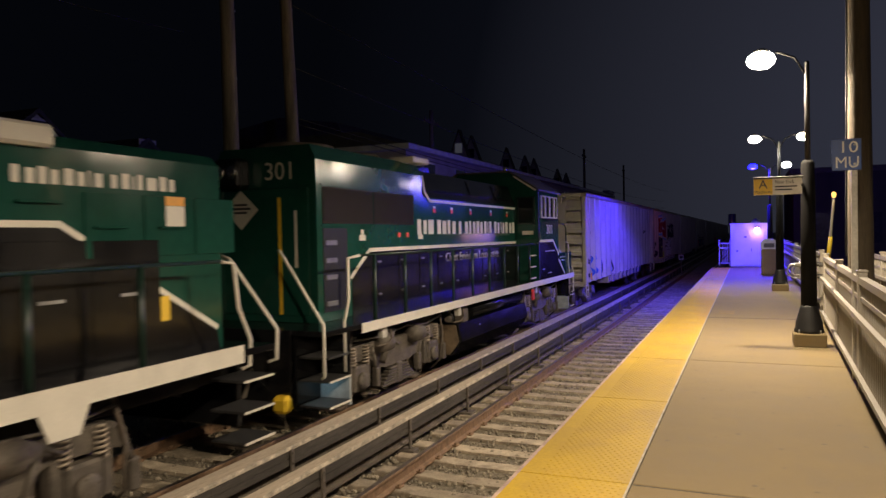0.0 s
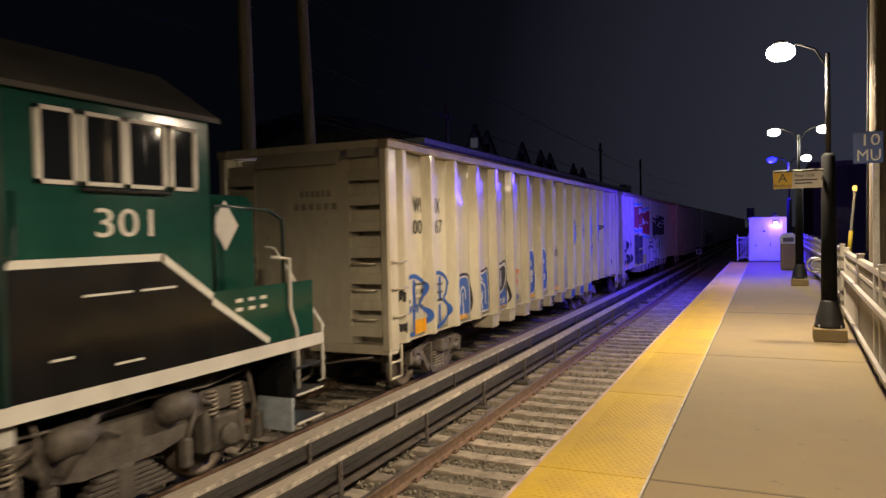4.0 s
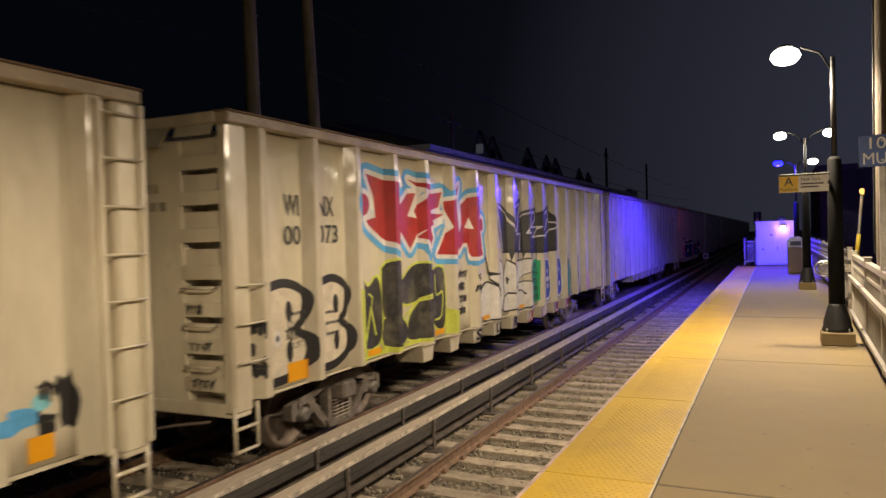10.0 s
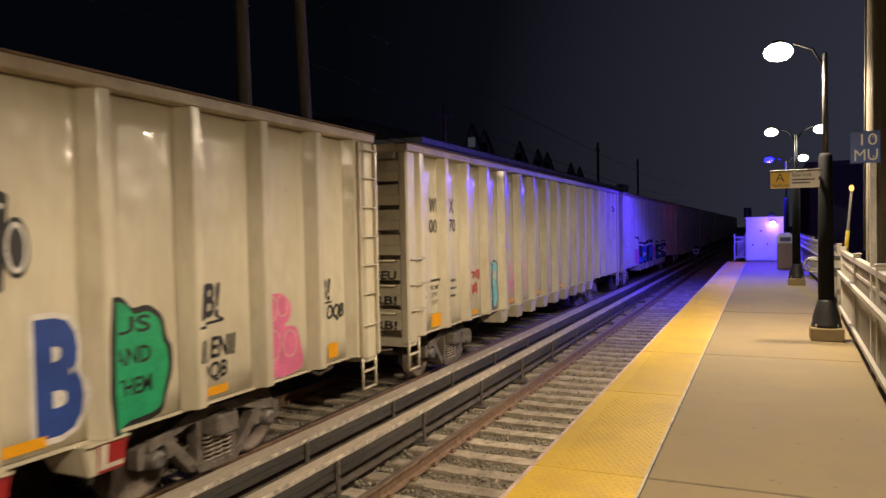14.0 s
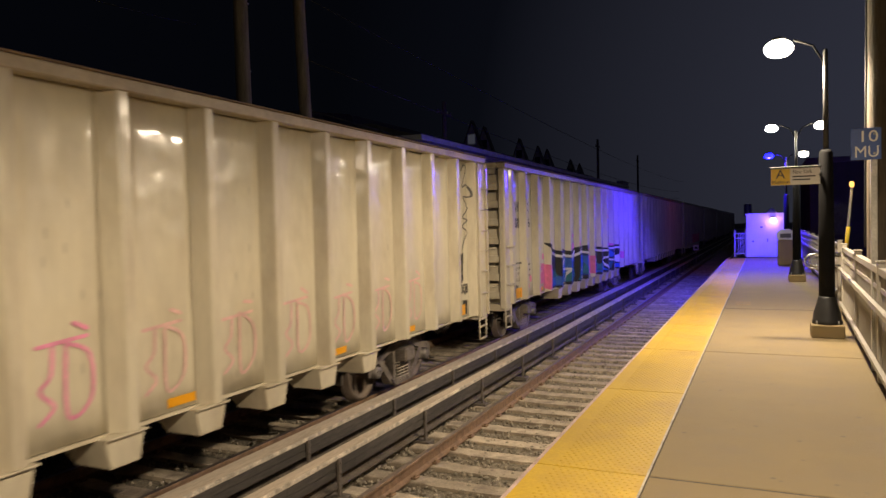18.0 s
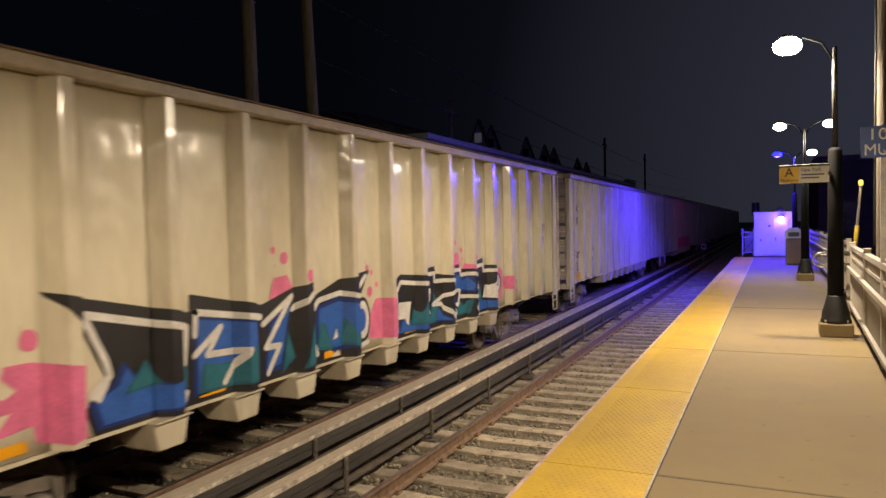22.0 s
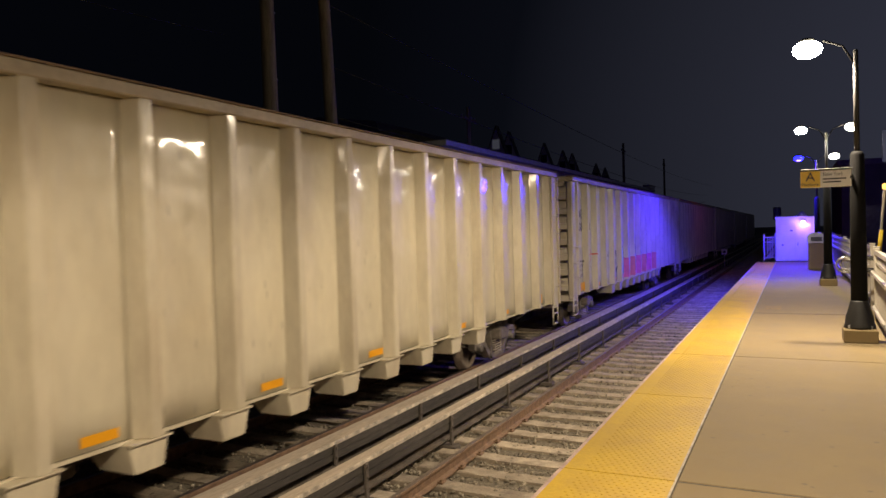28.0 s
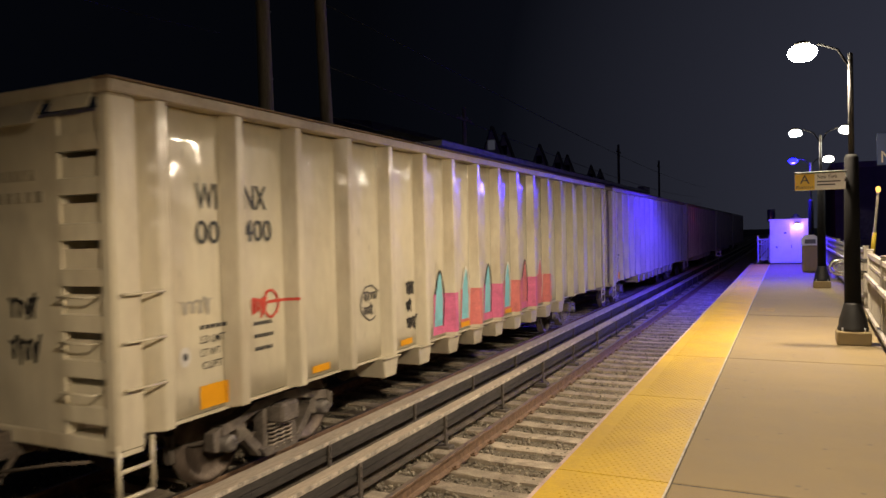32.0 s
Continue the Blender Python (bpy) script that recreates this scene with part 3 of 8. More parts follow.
CAR_AT, CAR_LEN = [24.59, 43.62, 62.57, 81.66, 100.98, 120.26, 139.36, 158.46, 177.56, 196.67], 17.92
HALF, POST_D, POST_W, FLANK, BAY = 1.6, 0.145, 0.125, 0.1, 1.073
RIM = 0.135
# where the near edge of each side post lies along a car
POSTS = [0.51, 1.53] + [1.453 + BAY * k for k in range(1, 15)] + [17.38]
SILL, TOP = 1.0, 4.13


def wheelset_mesh(r=0.457):
    bm = B()
    for s in (-1, 1):
        lathe(bm, [(0.09, s * 0.60), (0.12, s * 0.68), (r - 0.09, s * 0.70), (r - 0.06, s * 0.69), (r + 0.025, s * 0.69), (r + 0.022, s * 0.715), (r, s * 0.725), (r - 0.008, s * 0.82), (r - 0.06, s * 0.825), (r - 0.075, s * 0.80), (0.15, s * 0.78), (0.13, s * 0.83), (0.085, s * 0.84)], 28, axis="x")
    tube(bm, (-1.0, 0, 0), (1.0, 0, 0), 0.075, 12)
    bmesh.ops.recalc_face_normals(bm, faces=bm.faces)
    return mesh_of("wheelset", bm, WHEEL)


def truck_meshes():
    d = {}
    bm = B()
    # cast frame: top chord, pedestal jaws, tension legs, columns and spring seat, open between
    def bar(pts, w, x0=-0.07, x1=0.07):
        for (a, b), (c, e) in zip(pts, pts[1:]):
            ln = math.hypot(c - a, e - b)
            nx, nz = -(e - b) / ln * w / 2, (c - a) / ln * w / 2
            slab(bm, [(a - nx, b - nz), (c - nx, e - nz), (c + nx, e + nz), (a + nx, b + nz)], "x", x0, x1)
    slab(bm, [(-0.98, 0.56), (-0.98, 0.68), (-0.7, 0.72), (-0.42, 0.82), (0.42, 0.82), (0.7, 0.72), (0.98, 0.68), (0.98, 0.56), (0.74, 0.6), (0.4, 0.7), (-0.4, 0.7), (-0.74, 0.6)], "x", -0.08, 0.08)
    slab(bm, [(-0.4, 0.26), (-0.3, 0.14), (0.3, 0.14), (0.4, 0.26), (0.3, 0.24), (-0.3, 0.24)], "x", -0.1, 0.1)
    for sy in (-1, 1):
        bar([(sy * 0.74, 0.62), (sy * 0.34, 0.2)], 0.11)
        bar([(sy * 0.27, 0.2), (sy * 0.27, 0.72)], 0.08)
        slab(bm, [(sy * 1.0, 0.66), (sy * 1.12, 0.62), (sy * 1.12, 0.42), (sy * 1.05, 0.4), (sy * 1.02, 0.58)], "x", -0.07, 0.07)
        slab(bm, [(sy * 0.72, 0.64), (sy * 0.74, 0.42), (sy * 0.66, 0.42), (sy * 0.6, 0.6)], "x", -0.07, 0.07)
    d["side_frame"] = mesh_of("side_frame", bm, TRUCK)
    bm = B()
    lathe(bm, [(0.05, 0.13), (0.085, 0.125), (0.1, 0.1), (0.105, -0.06), (0.13, -0.065), (0.13, -0.08)], 14, axis="x")
    for i in range(3):
        a = i * 2.094 + 0.5
        tube(bm, (0.12, 0.055 * math.cos(a), 0.055 * math.sin(a)), (0.145, 0.055 * math.cos(a), 0.055 * math.sin(a)), 0.014, 6)
    d["bearing"] = mesh_of("bearing", bm, mat("bearing_cap", (0.2, 0.18, 0.16), 0.5, 0.4, 0.3, 8, 0.1))
    bm = B()
    pipe(bm, [(0.056 * math.cos(i * math.pi / 4), 0.056 * math.sin(i * math.pi / 4), 0.30 * i / 48) for i in range(49)], 0.014, 4)
    d["spring"] = mesh_of("coil_spring", bm, mat("spring_steel", (0.42, 0.36, 0.29), 0.6, 0.2, 0.2, 8, 0.1))
    bm = B()
    box(bm, -1.25, 1.25, -0.17, 0.17, 0.50, 0.74, 0.03)
    d["bolster"] = mesh_of("bolster", bm, TRUCK)
    bm = B()
    pipe(bm, [(0.75, -1.42, 0.52), (0.95, -0.6, 0.42), (0.95, 0.6, 0.42), (0.75, 1.42, 0.52)], 0.025, 6)
    for s in (-1, 1):
        box(bm, 0.68, 0.78, s * 1.42 - 0.04, s * 1.42 + 0.04, 0.34, 0.66, 0.01)
    d["brake"] = mesh_of("brake_rigging", bm, UNDER)
    return d


WS, TM = wheelset_mesh(), truck_meshes()


def add_truck(parent, s, wheelbase=1.78):
    """A two-axle truck under its thing, at s along it."""
    bm = B()
    box(bm, -0.55, 0.55, -0.25, 0.25, 0.74, 0.86, 0.02)
    tr = part("truck", bm, UNDER, parent, "rusty steel two-axle truck", (0, s, 0))
    part("bolster", TM["bolster"], None, tr)
    for sx in (-1, 1):
        part("side_frame", TM["side_frame"], None, tr, loc=(sx * 1.0, 0, 0))
        for dy in (-0.14, 0, 0.14):
            part("coil_spring", TM["spring"], None, tr, "", (sx * 1.06, dy, 0.2))
        for dy in (-1, 1):
            b = part("bearing", TM["bearing"], None, tr, loc=(sx * 1.0, dy * wheelbase / 2, 0.457))
            if sx < 0:
                b.rotation_euler.z = math.pi
    part("brake_rigging", TM["brake"], None, tr)
    for dy in (-1, 1):
        w = part("wheelset", WS, None, tr, "worn steel wheels on an axle")
        w.location = (0, dy * wheelbase / 2, 0.457)
        WHEELSETS.append(w)
    return tr


def car_meshes():
    d = {}
    w, dp = POST_W, POST_D
    # side post: a hat section with a flared foot
    bm = B()
    slab(bm, [(HALF - dp - 0.004, -w / 2 - FLANK), (HALF - 0.012, -w / 2 - 0.006), (HALF, -w / 2 + 0.012), (HALF, w / 2 - 0.012), (HALF - 0.012, w / 2 + 0.006), (HALF - dp - 0.004, w / 2 + FLANK)], "z", SILL, TOP - RIM)
    d["post"] = mesh_of("side_post", bm, CARPOST)
    # chute under a post
    bm = B()
    lo, hi = 0.70, SILL - 0.004
    pts = [(HALF - 0.03, -0.30, hi), (HALF - 0.03, 0.15, hi), (HALF - 0.75, 0.15, hi), (HALF - 0.75, -0.30, hi), (HALF - 0.06, -0.21, lo), (HALF - 0.06, 0.11, lo), (HALF - 0.5, 0.11, lo), (HALF - 0.5, -0.21, lo)]
    v = [bm.verts.new(p) for p in pts]
    for q in ((0, 1, 2, 3), (7, 6, 5, 4), (0, 4, 5, 1), (1, 5, 6, 2), (2, 6, 7, 3), (3, 7, 4, 0)):
        bm.faces.new([v[i] for i in q])
    bmesh.ops.recalc_face_normals(bm, faces=bm.faces)
    bmesh.ops.bevel(bm, geom=list(bm.edges), offset=0.012, segments=1, affect="EDGES")
    box(bm, HALF - 0.06, HALF + 0.012, -0.30, 0.15, hi - 0.014, hi + 0.002)
    d["chute"] = mesh_of("hopper_chute", bm, CARPOST)
    bm = B()
    n = 9
    # side sheet of one bay, very slightly dished
    rows = []
    for i in range(5):
        rows.append([bm.verts.new((HALF - dp - 0.007 * math.sin(math.pi * i / 4) * math.sin(math.pi * j / n) , BAY * i / 4, SILL + 0.02 + (TOP - RIM - SILL) * j / n)) for j in range(n + 1)])
    for a, b in zip(rows, rows[1:]):
        for j in range(n):
            f = bm.faces.new((a[j], b[j], b[j + 1], a[j + 1]))
            f.smooth = True
    g = bmesh.ops.extrude_face_region(bm, geom=list(bm.faces))
    bmesh.ops.translate(bm, verts=[q for q in g["geom"] if isinstance(q, bmesh.types.BMVert)], vec=(-0.012, 0, 0))
    bmesh.ops.recalc_face_normals(bm, faces=bm.faces)
    d["panel"] = mesh_of("side_panel", bm, CARPAINT)
    bm = B()
    box(bm, HALF - dp - 0.02, HALF - dp + 0.02, 0.0, BAY, SILL - 0.02, SILL + 0.012)
    d["sill"] = mesh_of("side_sill", bm, CARPOST)
    bm = B()
    box(bm, HALF - dp - 0.03, HALF + 0.02, 0.0, CAR_LEN, TOP - RIM, TOP - 0.022, 0.012)
    d["chord"] = mesh_of("top_chord", bm, CHORD)
    bm = B()
    box(bm, HALF - dp - 0.03, HALF + 0.035, 0.0, CAR_LEN, TOP - 0.02, TOP, 0.006)
    d["lip"] = mesh_of("chord_lip", bm, CHORD_LIP)
    bm = B()
    w = HALF - dp - 0.034
    box(bm, -w, w, 0.004, 0.14, TOP - RIM + 0.004, TOP - 0.004, 0.012)
    d["end_chord"] = mesh_of("end_chord", bm, CARPOST)
    bm = B()
    slab(bm, [(-0.11, TOP - RIM - 0.21), (0.0, TOP - RIM), (0.02, TOP - RIM), (-0.09, TOP - RIM - 0.21)], "x", -HALF + 0.82, HALF - 0.82)
    slab(bm, [(-0.05, TOP - RIM - 0.12), (0.0, TOP - RIM), (0.02, TOP - RIM), (-0.03, TOP - RIM - 0.12)], "x", HALF - 0.69, HALF - 0.2)
    d["end_cap"] = mesh_of("end_cap", bm, CARPOST)
    w = POST_W
    # corner column
    bm = B()
    box(bm, HALF - 0.16, HALF + 0.0, 0, 0.30, SILL - 0.08, TOP - RIM, 0.03)
    d["corner"] = mesh_of("corner_post", bm, CARPOST)
    # flush end panel, with a slotted bay next to each corner and a wall behind the slots
    bm = B()
    box(bm, -HALF + 0.16, HALF - 0.16, 0.42, 0.46, SILL, TOP - RIM - 0.01)
    box(bm, -HALF + 0.73, HALF - 0.73, 0.045, 0.09, SILL + 0.03, TOP - RIM - 0.14, 0.004)
    d["end_wall"] = mesh_of("end_wall", bm, CARPAINT)
    bm = B()
    slab(bm, [(0.10, -0.175), (0.03, -0.17), (0.03, -0.025), (0.07, -0.015), (0.07, 0.155), (0.10, 0.155)], "x", HALF - 0.72, HALF - 0.165)
    d["end_slat"] = mesh_of("end_slat", bm, CARPOST)
    bm = B()
    pipe(bm, [(HALF - 0.64, 0.04, 0), (HALF - 0.64, -0.05, 0.0), (HALF - 0.24, -0.05, 0), (HALF - 0.24, 0.04, 0)], 0.012, 6)
    d["end_grab"] = mesh_of("end_grab_iron", bm, CARPOST)
    bm = B()
    box(bm, HALF - 0.728, HALF - 0.70, 0.042, 0.42, SILL - 0.1, TOP - RIM - 0.14, 0.004)
    d["end_post"] = mesh_of("end_post", bm, CARPOST)
    bm = B()
    box(bm, -HALF + 0.02, HALF - 0.02, 0.035, 0.28, SILL - 0.12, SILL + 0.03, 0.01)
    d["end_sill"] = mesh_of("end_sill", bm, CARPOST)
    bm = B()
    x = HALF + 0.05
    pipe(bm, [(HALF - 0.02, 0, 0), (x, 0, 0), (x, 0.42, 0), (HALF - 0.02, 0.42, 0)], 0.0125, 6)
    d["rung"] = mesh_of("grab_iron", bm, CARPOST)
    bm = B()
    box(bm, HALF + 0.0, HALF + 0.05, -0.025, 0.025, SILL - 0.02, TOP - RIM - 0.02, 0.006)
    d["stile"] = mesh_of("ladder_stile", bm, CARPOST)
    bm = B()
    for a, b in (((0, 0), (0, -0.48)), ((0, -0.48), (0.36, -0.48)), ((0.36, -0.48), (0.36, 0)), ((0, -0.24), (0.36, -0.24))):
        p, q = (HALF - 0.03, a[0], SILL + a[1]), (HALF - 0.03, b[0], SILL + b[1])
        tube(bm, p, q, 0.021, 6)
    d["stirrup"] = mesh_of("stirrup_step", bm, CARPOST)
    bm = B()
    box(bm, HALF - dp - 0.001, HALF - dp + 0.004, -0.2, 0.2, -0.1, 0.1)
    d["reflector"] = mesh_of("reflector", bm, ORANGE)
    bm = B()
    for s, k in ((0.0, 1),):
        box(bm, -0.13, 0.13, min(s - 0.42 * k, s + 0.5 * k), max(s - 0.42 * k, s + 0.5 * k), 0.72, 0.98, 0.02)
        box(bm, -0.16, 0.14, min(s - 0.66 * k, s - 0.36 * k), max(s - 0.66 * k, s - 0.36 * k), 0.66, 1.0, 0.06)
        pipe(bm, [(0.25, s, 0.8), (0.3, s - 0.25 * k, 0.55), (0.2, s - 0.6 * k, 0.45)], 0.03, 6)
        pipe(bm, [(1.3, s - 0.05 * k, 0.85), (0.9, s - 0.12 * k, 0.80), (0.3, s - 0.3 * k, 0.7)], 0.018, 6)
    d["coupler"] = mesh_of("coupler", bm, UNDER)
    # tub floor, slope sheets and centre sill
    bm = B()
    box(bm, -0.25, 0.25, 0.3, CAR_LEN - 0.3, 0.72, 1.05)
    box(bm, -HALF + 0.16, HALF - 0.16, 0.46, CAR_LEN - 0.46, 1.02, 1.12)
    d["floor"] = mesh_of("floor_frame", bm, UNDER)
    bm = B()
    tube(bm, (0.9, 4.4, 0.82), (0.9, 5.4, 0.82), 0.16, 12)
    tube(bm, (0.7, 3.9, 0.72), (0.7, 6.0, 0.72), 0.02, 6)
    d["tank"] = mesh_of("air_reservoir", bm, UNDER)
    bm = B()
    slab(bm, [(-1.4, 2.9), (1.4, 2.9), (1.4, 3.55), (0.5, 3.75), (-0.5, 3.75), (-1.4, 3.55)], "y", 0.6, CAR_LEN - 0.6)
    d["load"] = mesh_of("load", bm, UNDER)
    return d


CM = car_meshes()


def hopper_car(i, label):
    c = empty("hopper_car", TRAIN, CAR_AT[i], 0, label, "freight car", "hopper cars")
    for sx in (1, -1):
        def side(name, me, s=0.0, z=0.0, lab=""):
            o = part(name, me, None, c, lab, (0, s, z))
            if sx == -1:
                o.scale.x = -1
            return o
        if sx == 1 or i < 7:
            for k, s in enumerate(POSTS):
                side("side_post", CM["post"], s + POST_W / 2)
                if 4 <= k <= 12:
                    side("hopper_chute", CM["chute"], s + POST_W / 2)
                if k < 16:
                    for nm in ("panel", "sill"):
                        o = side("side_" + nm, CM[nm], s + POST_W / 2)
                        o.scale.y = (POSTS[k + 1] - s) / BAY
        side("top_chord", CM["chord"])
        side("chord_lip", CM["lip"], lab="rusty worn rim")
        for e in (0, 1):
            o = side("corner_post", CM["corner"], 0 if e == 0 else CAR_LEN)
            if e:
                o.scale.y = -1
            o = side("end_post", CM["end_post"], 0 if e == 0 else CAR_LEN)
            if e:
                o.scale.y = -1
            for z in (1.32, 1.72, 2.12, 2.52, 2.92, 3.32, 3.70):
                o = side("end_slat", CM["end_slat"], 0 if e == 0 else CAR_LEN, z)
                if e:
                    o.scale.y = -1
            for z in (1.42, 1.86, 2.26):
                o = side("end_grab_iron", CM["end_grab"], 0 if e == 0 else CAR_LEN, z)
                if e:
                    o.scale.y = -1
            # corner fill sheets
            bm = B()
            a, b = (0.3, POSTS[0] + POST_W / 2) if e == 0 else (POSTS[-1] + POST_W / 2, CAR_LEN - 0.28)
            box(bm, HALF - POST_D - 0.012, HALF - POST_D, a, b, SILL, TOP - RIM)
            o = part("side_panel", bm, CARPAINT, c)
            if sx == -1:
                o.scale.x = -1
            side("stirrup_step", CM["stirrup"], 0.02 if e == 0 else CAR_LEN - 0.38)
        for z in (1.46, 1.87, 2.28):
            side("grab_iron", CM["rung"], 0.08, z)
        for z in (1.42, 1.86, 2.26, 2.66, 3.07, 3.48, 3.87):
            side("grab_iron", CM["rung"], CAR_LEN - 0.46, z)
        for s in (CAR_LEN - 0.47, CAR_LEN - 0.03):
            side("ladder_stile", CM["stile"], s)
    for e in (0, 1):
        for nm, key in (("end_chord", "end_chord"), ("end_cap", "end_cap"), ("end_wall", "end_wall"), ("end_sill", "end_sill")):
            o = part(nm, CM[key], None, c, "", (0, 0 if e == 0 else CAR_LEN, 0))
            if e:
                o.scale.y = -1
    for e in (0, 1):
        o = part("coupler", CM["coupler"], None, c, "", (0, 0 if e == 0 else CAR_LEN, 0))
        if e:
            o.scale.y = -1
    part("floor_frame", CM["floor"], None, c)
    part("air_reservoir", CM["tank"], None, c)
    add_truck(c, 2.77)
    add_truck(c, CAR_LEN - 2.77)
    CARS.append((c, CAR_AT[i]))
    return c


PLAIN = "cream steel open-top hopper car with ribbed sides"
LABELS = ["cream ribbed steel hopper car with blue graffiti letters", "cream ribbed hopper car covered with red, black and green graffiti", "cream ribbed steel hopper car with faded pink graffiti", "cream ribbed hopper car with blue, white and pink graffiti", "clean cream ribbed steel hopper car with few tags", "cream ribbed steel hopper car with pink and teal graffiti"]
HOPPERS = [hopper_car(i, LABELS[i] if i < 6 else PLAIN) for i in range(10)]

# ---- locomotives ----
LOCO0, LOCO_AT = 7.3, 7.39
DECK, RAILZ = 1.48, 2.47


def lp(loco, name, bm, material, label="", parent=None):
    for v in bm.verts:
        v.co.y = (v.co.y - LOCO0) * ALONG
    return part(name, bm, material, parent or loco, label)


def loco_truck(loco, centre, label="heavy dark locomotive truck"):
    bm = B()
    box(bm, -0.7, 0.7, -0.35, 0.35, 0.6, 1.0, 0.03)
    tr = part("truck", bm, UNDER, loco, label, (0, (centre - LOCO0) * ALONG, 0))
    for sx in (-1, 1):
        bm = B()
        slab(bm, [(-1.9, 0.74), (-1.9, 0.92), (-1.7, 1.04), (-0.9, 1.06), (-0.6, 1.0), (0.6, 1.0), (0.9, 1.06), (1.7, 1.04), (1.9, 0.92), (1.9, 0.74), (1.62, 0.8), (1.0, 0.8), (0.74, 0.62), (0.45, 0.56), (-0.45, 0.56), (-0.74, 0.62), (-1.0, 0.8), (-1.62, 0.8)], "x", -0.07, 0.07)
        bmesh.ops.bevel(bm, geom=[e for e in bm.edges if e.calc_length() < 0.2], offset=0.02, segments=1, affect="EDGES")
        part("side_frame", bm, LOCOTRUCK, tr, loc=(sx * 1.06, 0, 0))
        for y in (-1.37, 1.37):
            bm = B()
            box(bm, -0.13, 0.13, y - 0.2, y + 0.2, 0.34, 0.74, 0.03)
            for d in (-0.27, 0.27):
                box(bm, -0.06, 0.1, y + d - 0.06, y + d + 0.06, 0.36, 0.82, 0.015)
            lathe(bm, [(0.13, 0.12), (0.135, 0.17), (0.1, 0.19), (0.04, 0.2)], 14, (0, y, 0.508), "x")
            for q in range(4):
                a = q * math.pi / 2 + 0.4
                tube(bm, (0.17, y + 0.1 * math.cos(a), 0.508 + 0.1 * math.sin(a)), (0.2, y + 0.1 * math.cos(a), 0.508 + 0.1 * math.sin(a)), 0.016, 6)
            o = part("journal_box", bm, LOCOTRUCK, tr, loc=(sx * 1.06, 0, 0))
            if sx < 0:
                o.scale.x = -1
            for d in (-0.2, 0.2):
                part("coil_spring", TM["spring"], None, tr, "", (sx * 1.15, y + d, 0.74))
            for d in (-1, 1):
                bm = B()
                tube(bm, (0, y + d * 0.42, 0.98), (0, y + d * 0.6, 0.5), 0.035, 8)
                box(bm, -0.07, 0.05, y + d * 0.58 - 0.06, y + d * 0.58 + 0.06, 0.3, 0.62, 0.02)
                part("brake_hanger", bm, LOCOTRUCK, tr, loc=(sx * 1.14, 0, 0))
            bm = B()
            lathe(bm, [(0.05, -0.24), (0.15, -0.2), (0.16, 0.1), (0.12, 0.14), (0.05, 0.3)], 14, (0, y * 0.45, 1.0), "y")
            tube(bm, (0, y * 0.45 + 0.3, 1.0), (0, y * 0.45 + 0.5, 0.9), 0.025, 6)
            part("brake_cylinder", bm, LOCOTRUCK, tr, loc=(sx * 1.2, 0, 0))
            bm = B()
            pipe(bm, [(sx * 1.2, y * 1.22, 1.3), (sx * 1.2, y * 1.32, 0.8), (sx * 1.1, y * 1.36, 0.3), (sx * 0.9, y * 1.38, 0.12)], 0.022, 6)
            part("sand_pipe", bm, UNDER, tr)
        bm = B()
        for k in range(6):
            box(bm, -0.06, 0.06, -0.62 + 0.06 * k, 0.62 - 0.06 * k, 0.24 + 0.05 * k, 0.28 + 0.05 * k, 0.006)
        box(bm, -0.07, 0.07, -0.1, 0.1, 0.22, 0.58, 0.02)
        part("leaf_spring", bm, LOCOTRUCK, tr, loc=(sx * 1.1, 0, 0))
        bm = B()
        tube(bm, (0, -0.75, 0.7), (0, -0.35, 1.2), 0.06, 10)
        tube(bm, (0, -0.6, 0.89), (0, -0.45, 1.075), 0.075, 10)
        part("damper", bm, LOCOTRUCK, tr, loc=(sx * 1.22, 0, 0))
        bm = B()
        pipe(bm, [(0, -1.6, 1.16), (0, -0.8, 1.12), (0, 0.2, 1.18), (0, 1.0, 1.12), (0, 1.7, 1.2)], 0.018, 6)
        part("air_pipe", bm, LOCOTRUCK, tr, loc=(sx * 1.22, 0, 0))
    for y in (-1.37, 1.37):
        w = part("wheelset", WS, None, tr, "worn steel wheels on an axle")
        w.location = (0, y, 0.457)
        WHEELSETS.append(w)
    return tr


def letter_blocks(loco, text_widths, u0, u1, z0, z1, x, material, label):
    """A painted name as a row of plain upright blocks, one for each character."""
    total = sum(abs(w) for w in text_widths)
    k = (u1 - u0) / total
    u = u0
    for i, w in enumerate(text_widths):
        a = u + 0.42 * k
        b = u + abs(w) * k - 0.42 * k
        u += abs(w) * k
        if w < 0:
            continue
        bm = B()
        box(bm, x, x + 0.003, a, b - 0.2 * (b - a) * (i % 3 == 0), z0, z1 - 0.02 * (i % 2))
        lp(loco, "name_block", bm, material, label)


def side_piece(poly, x, depth=0.003):
    bm = B()
    slab(bm, poly, "x", x, x + depth)
    return bm


def strip(pts, w, x):
    """A painted line of one width through (u, z) points."""
    bm = B()
    for (a, b), (c, d) in zip(pts, pts[1:]):
        ln = math.hypot(c - a, d - b)
        nx, nz = -(d - b) / ln * w / 2, (c - a) / ln * w / 2
        e = w * 0.25 / ln
        a2, b2, c2, d2 = a - (c - a) * e, b - (d - b) * e, c + (c - a) * e, d + (d - b) * e
        slab(bm, [(a2 - nx, b2 - nz), (c2 - nx, d2 - nz), (c2 + nx, d2 + nz), (a2 + nx, b2 + nz)], "x", x, x + 0.003)
    return bm


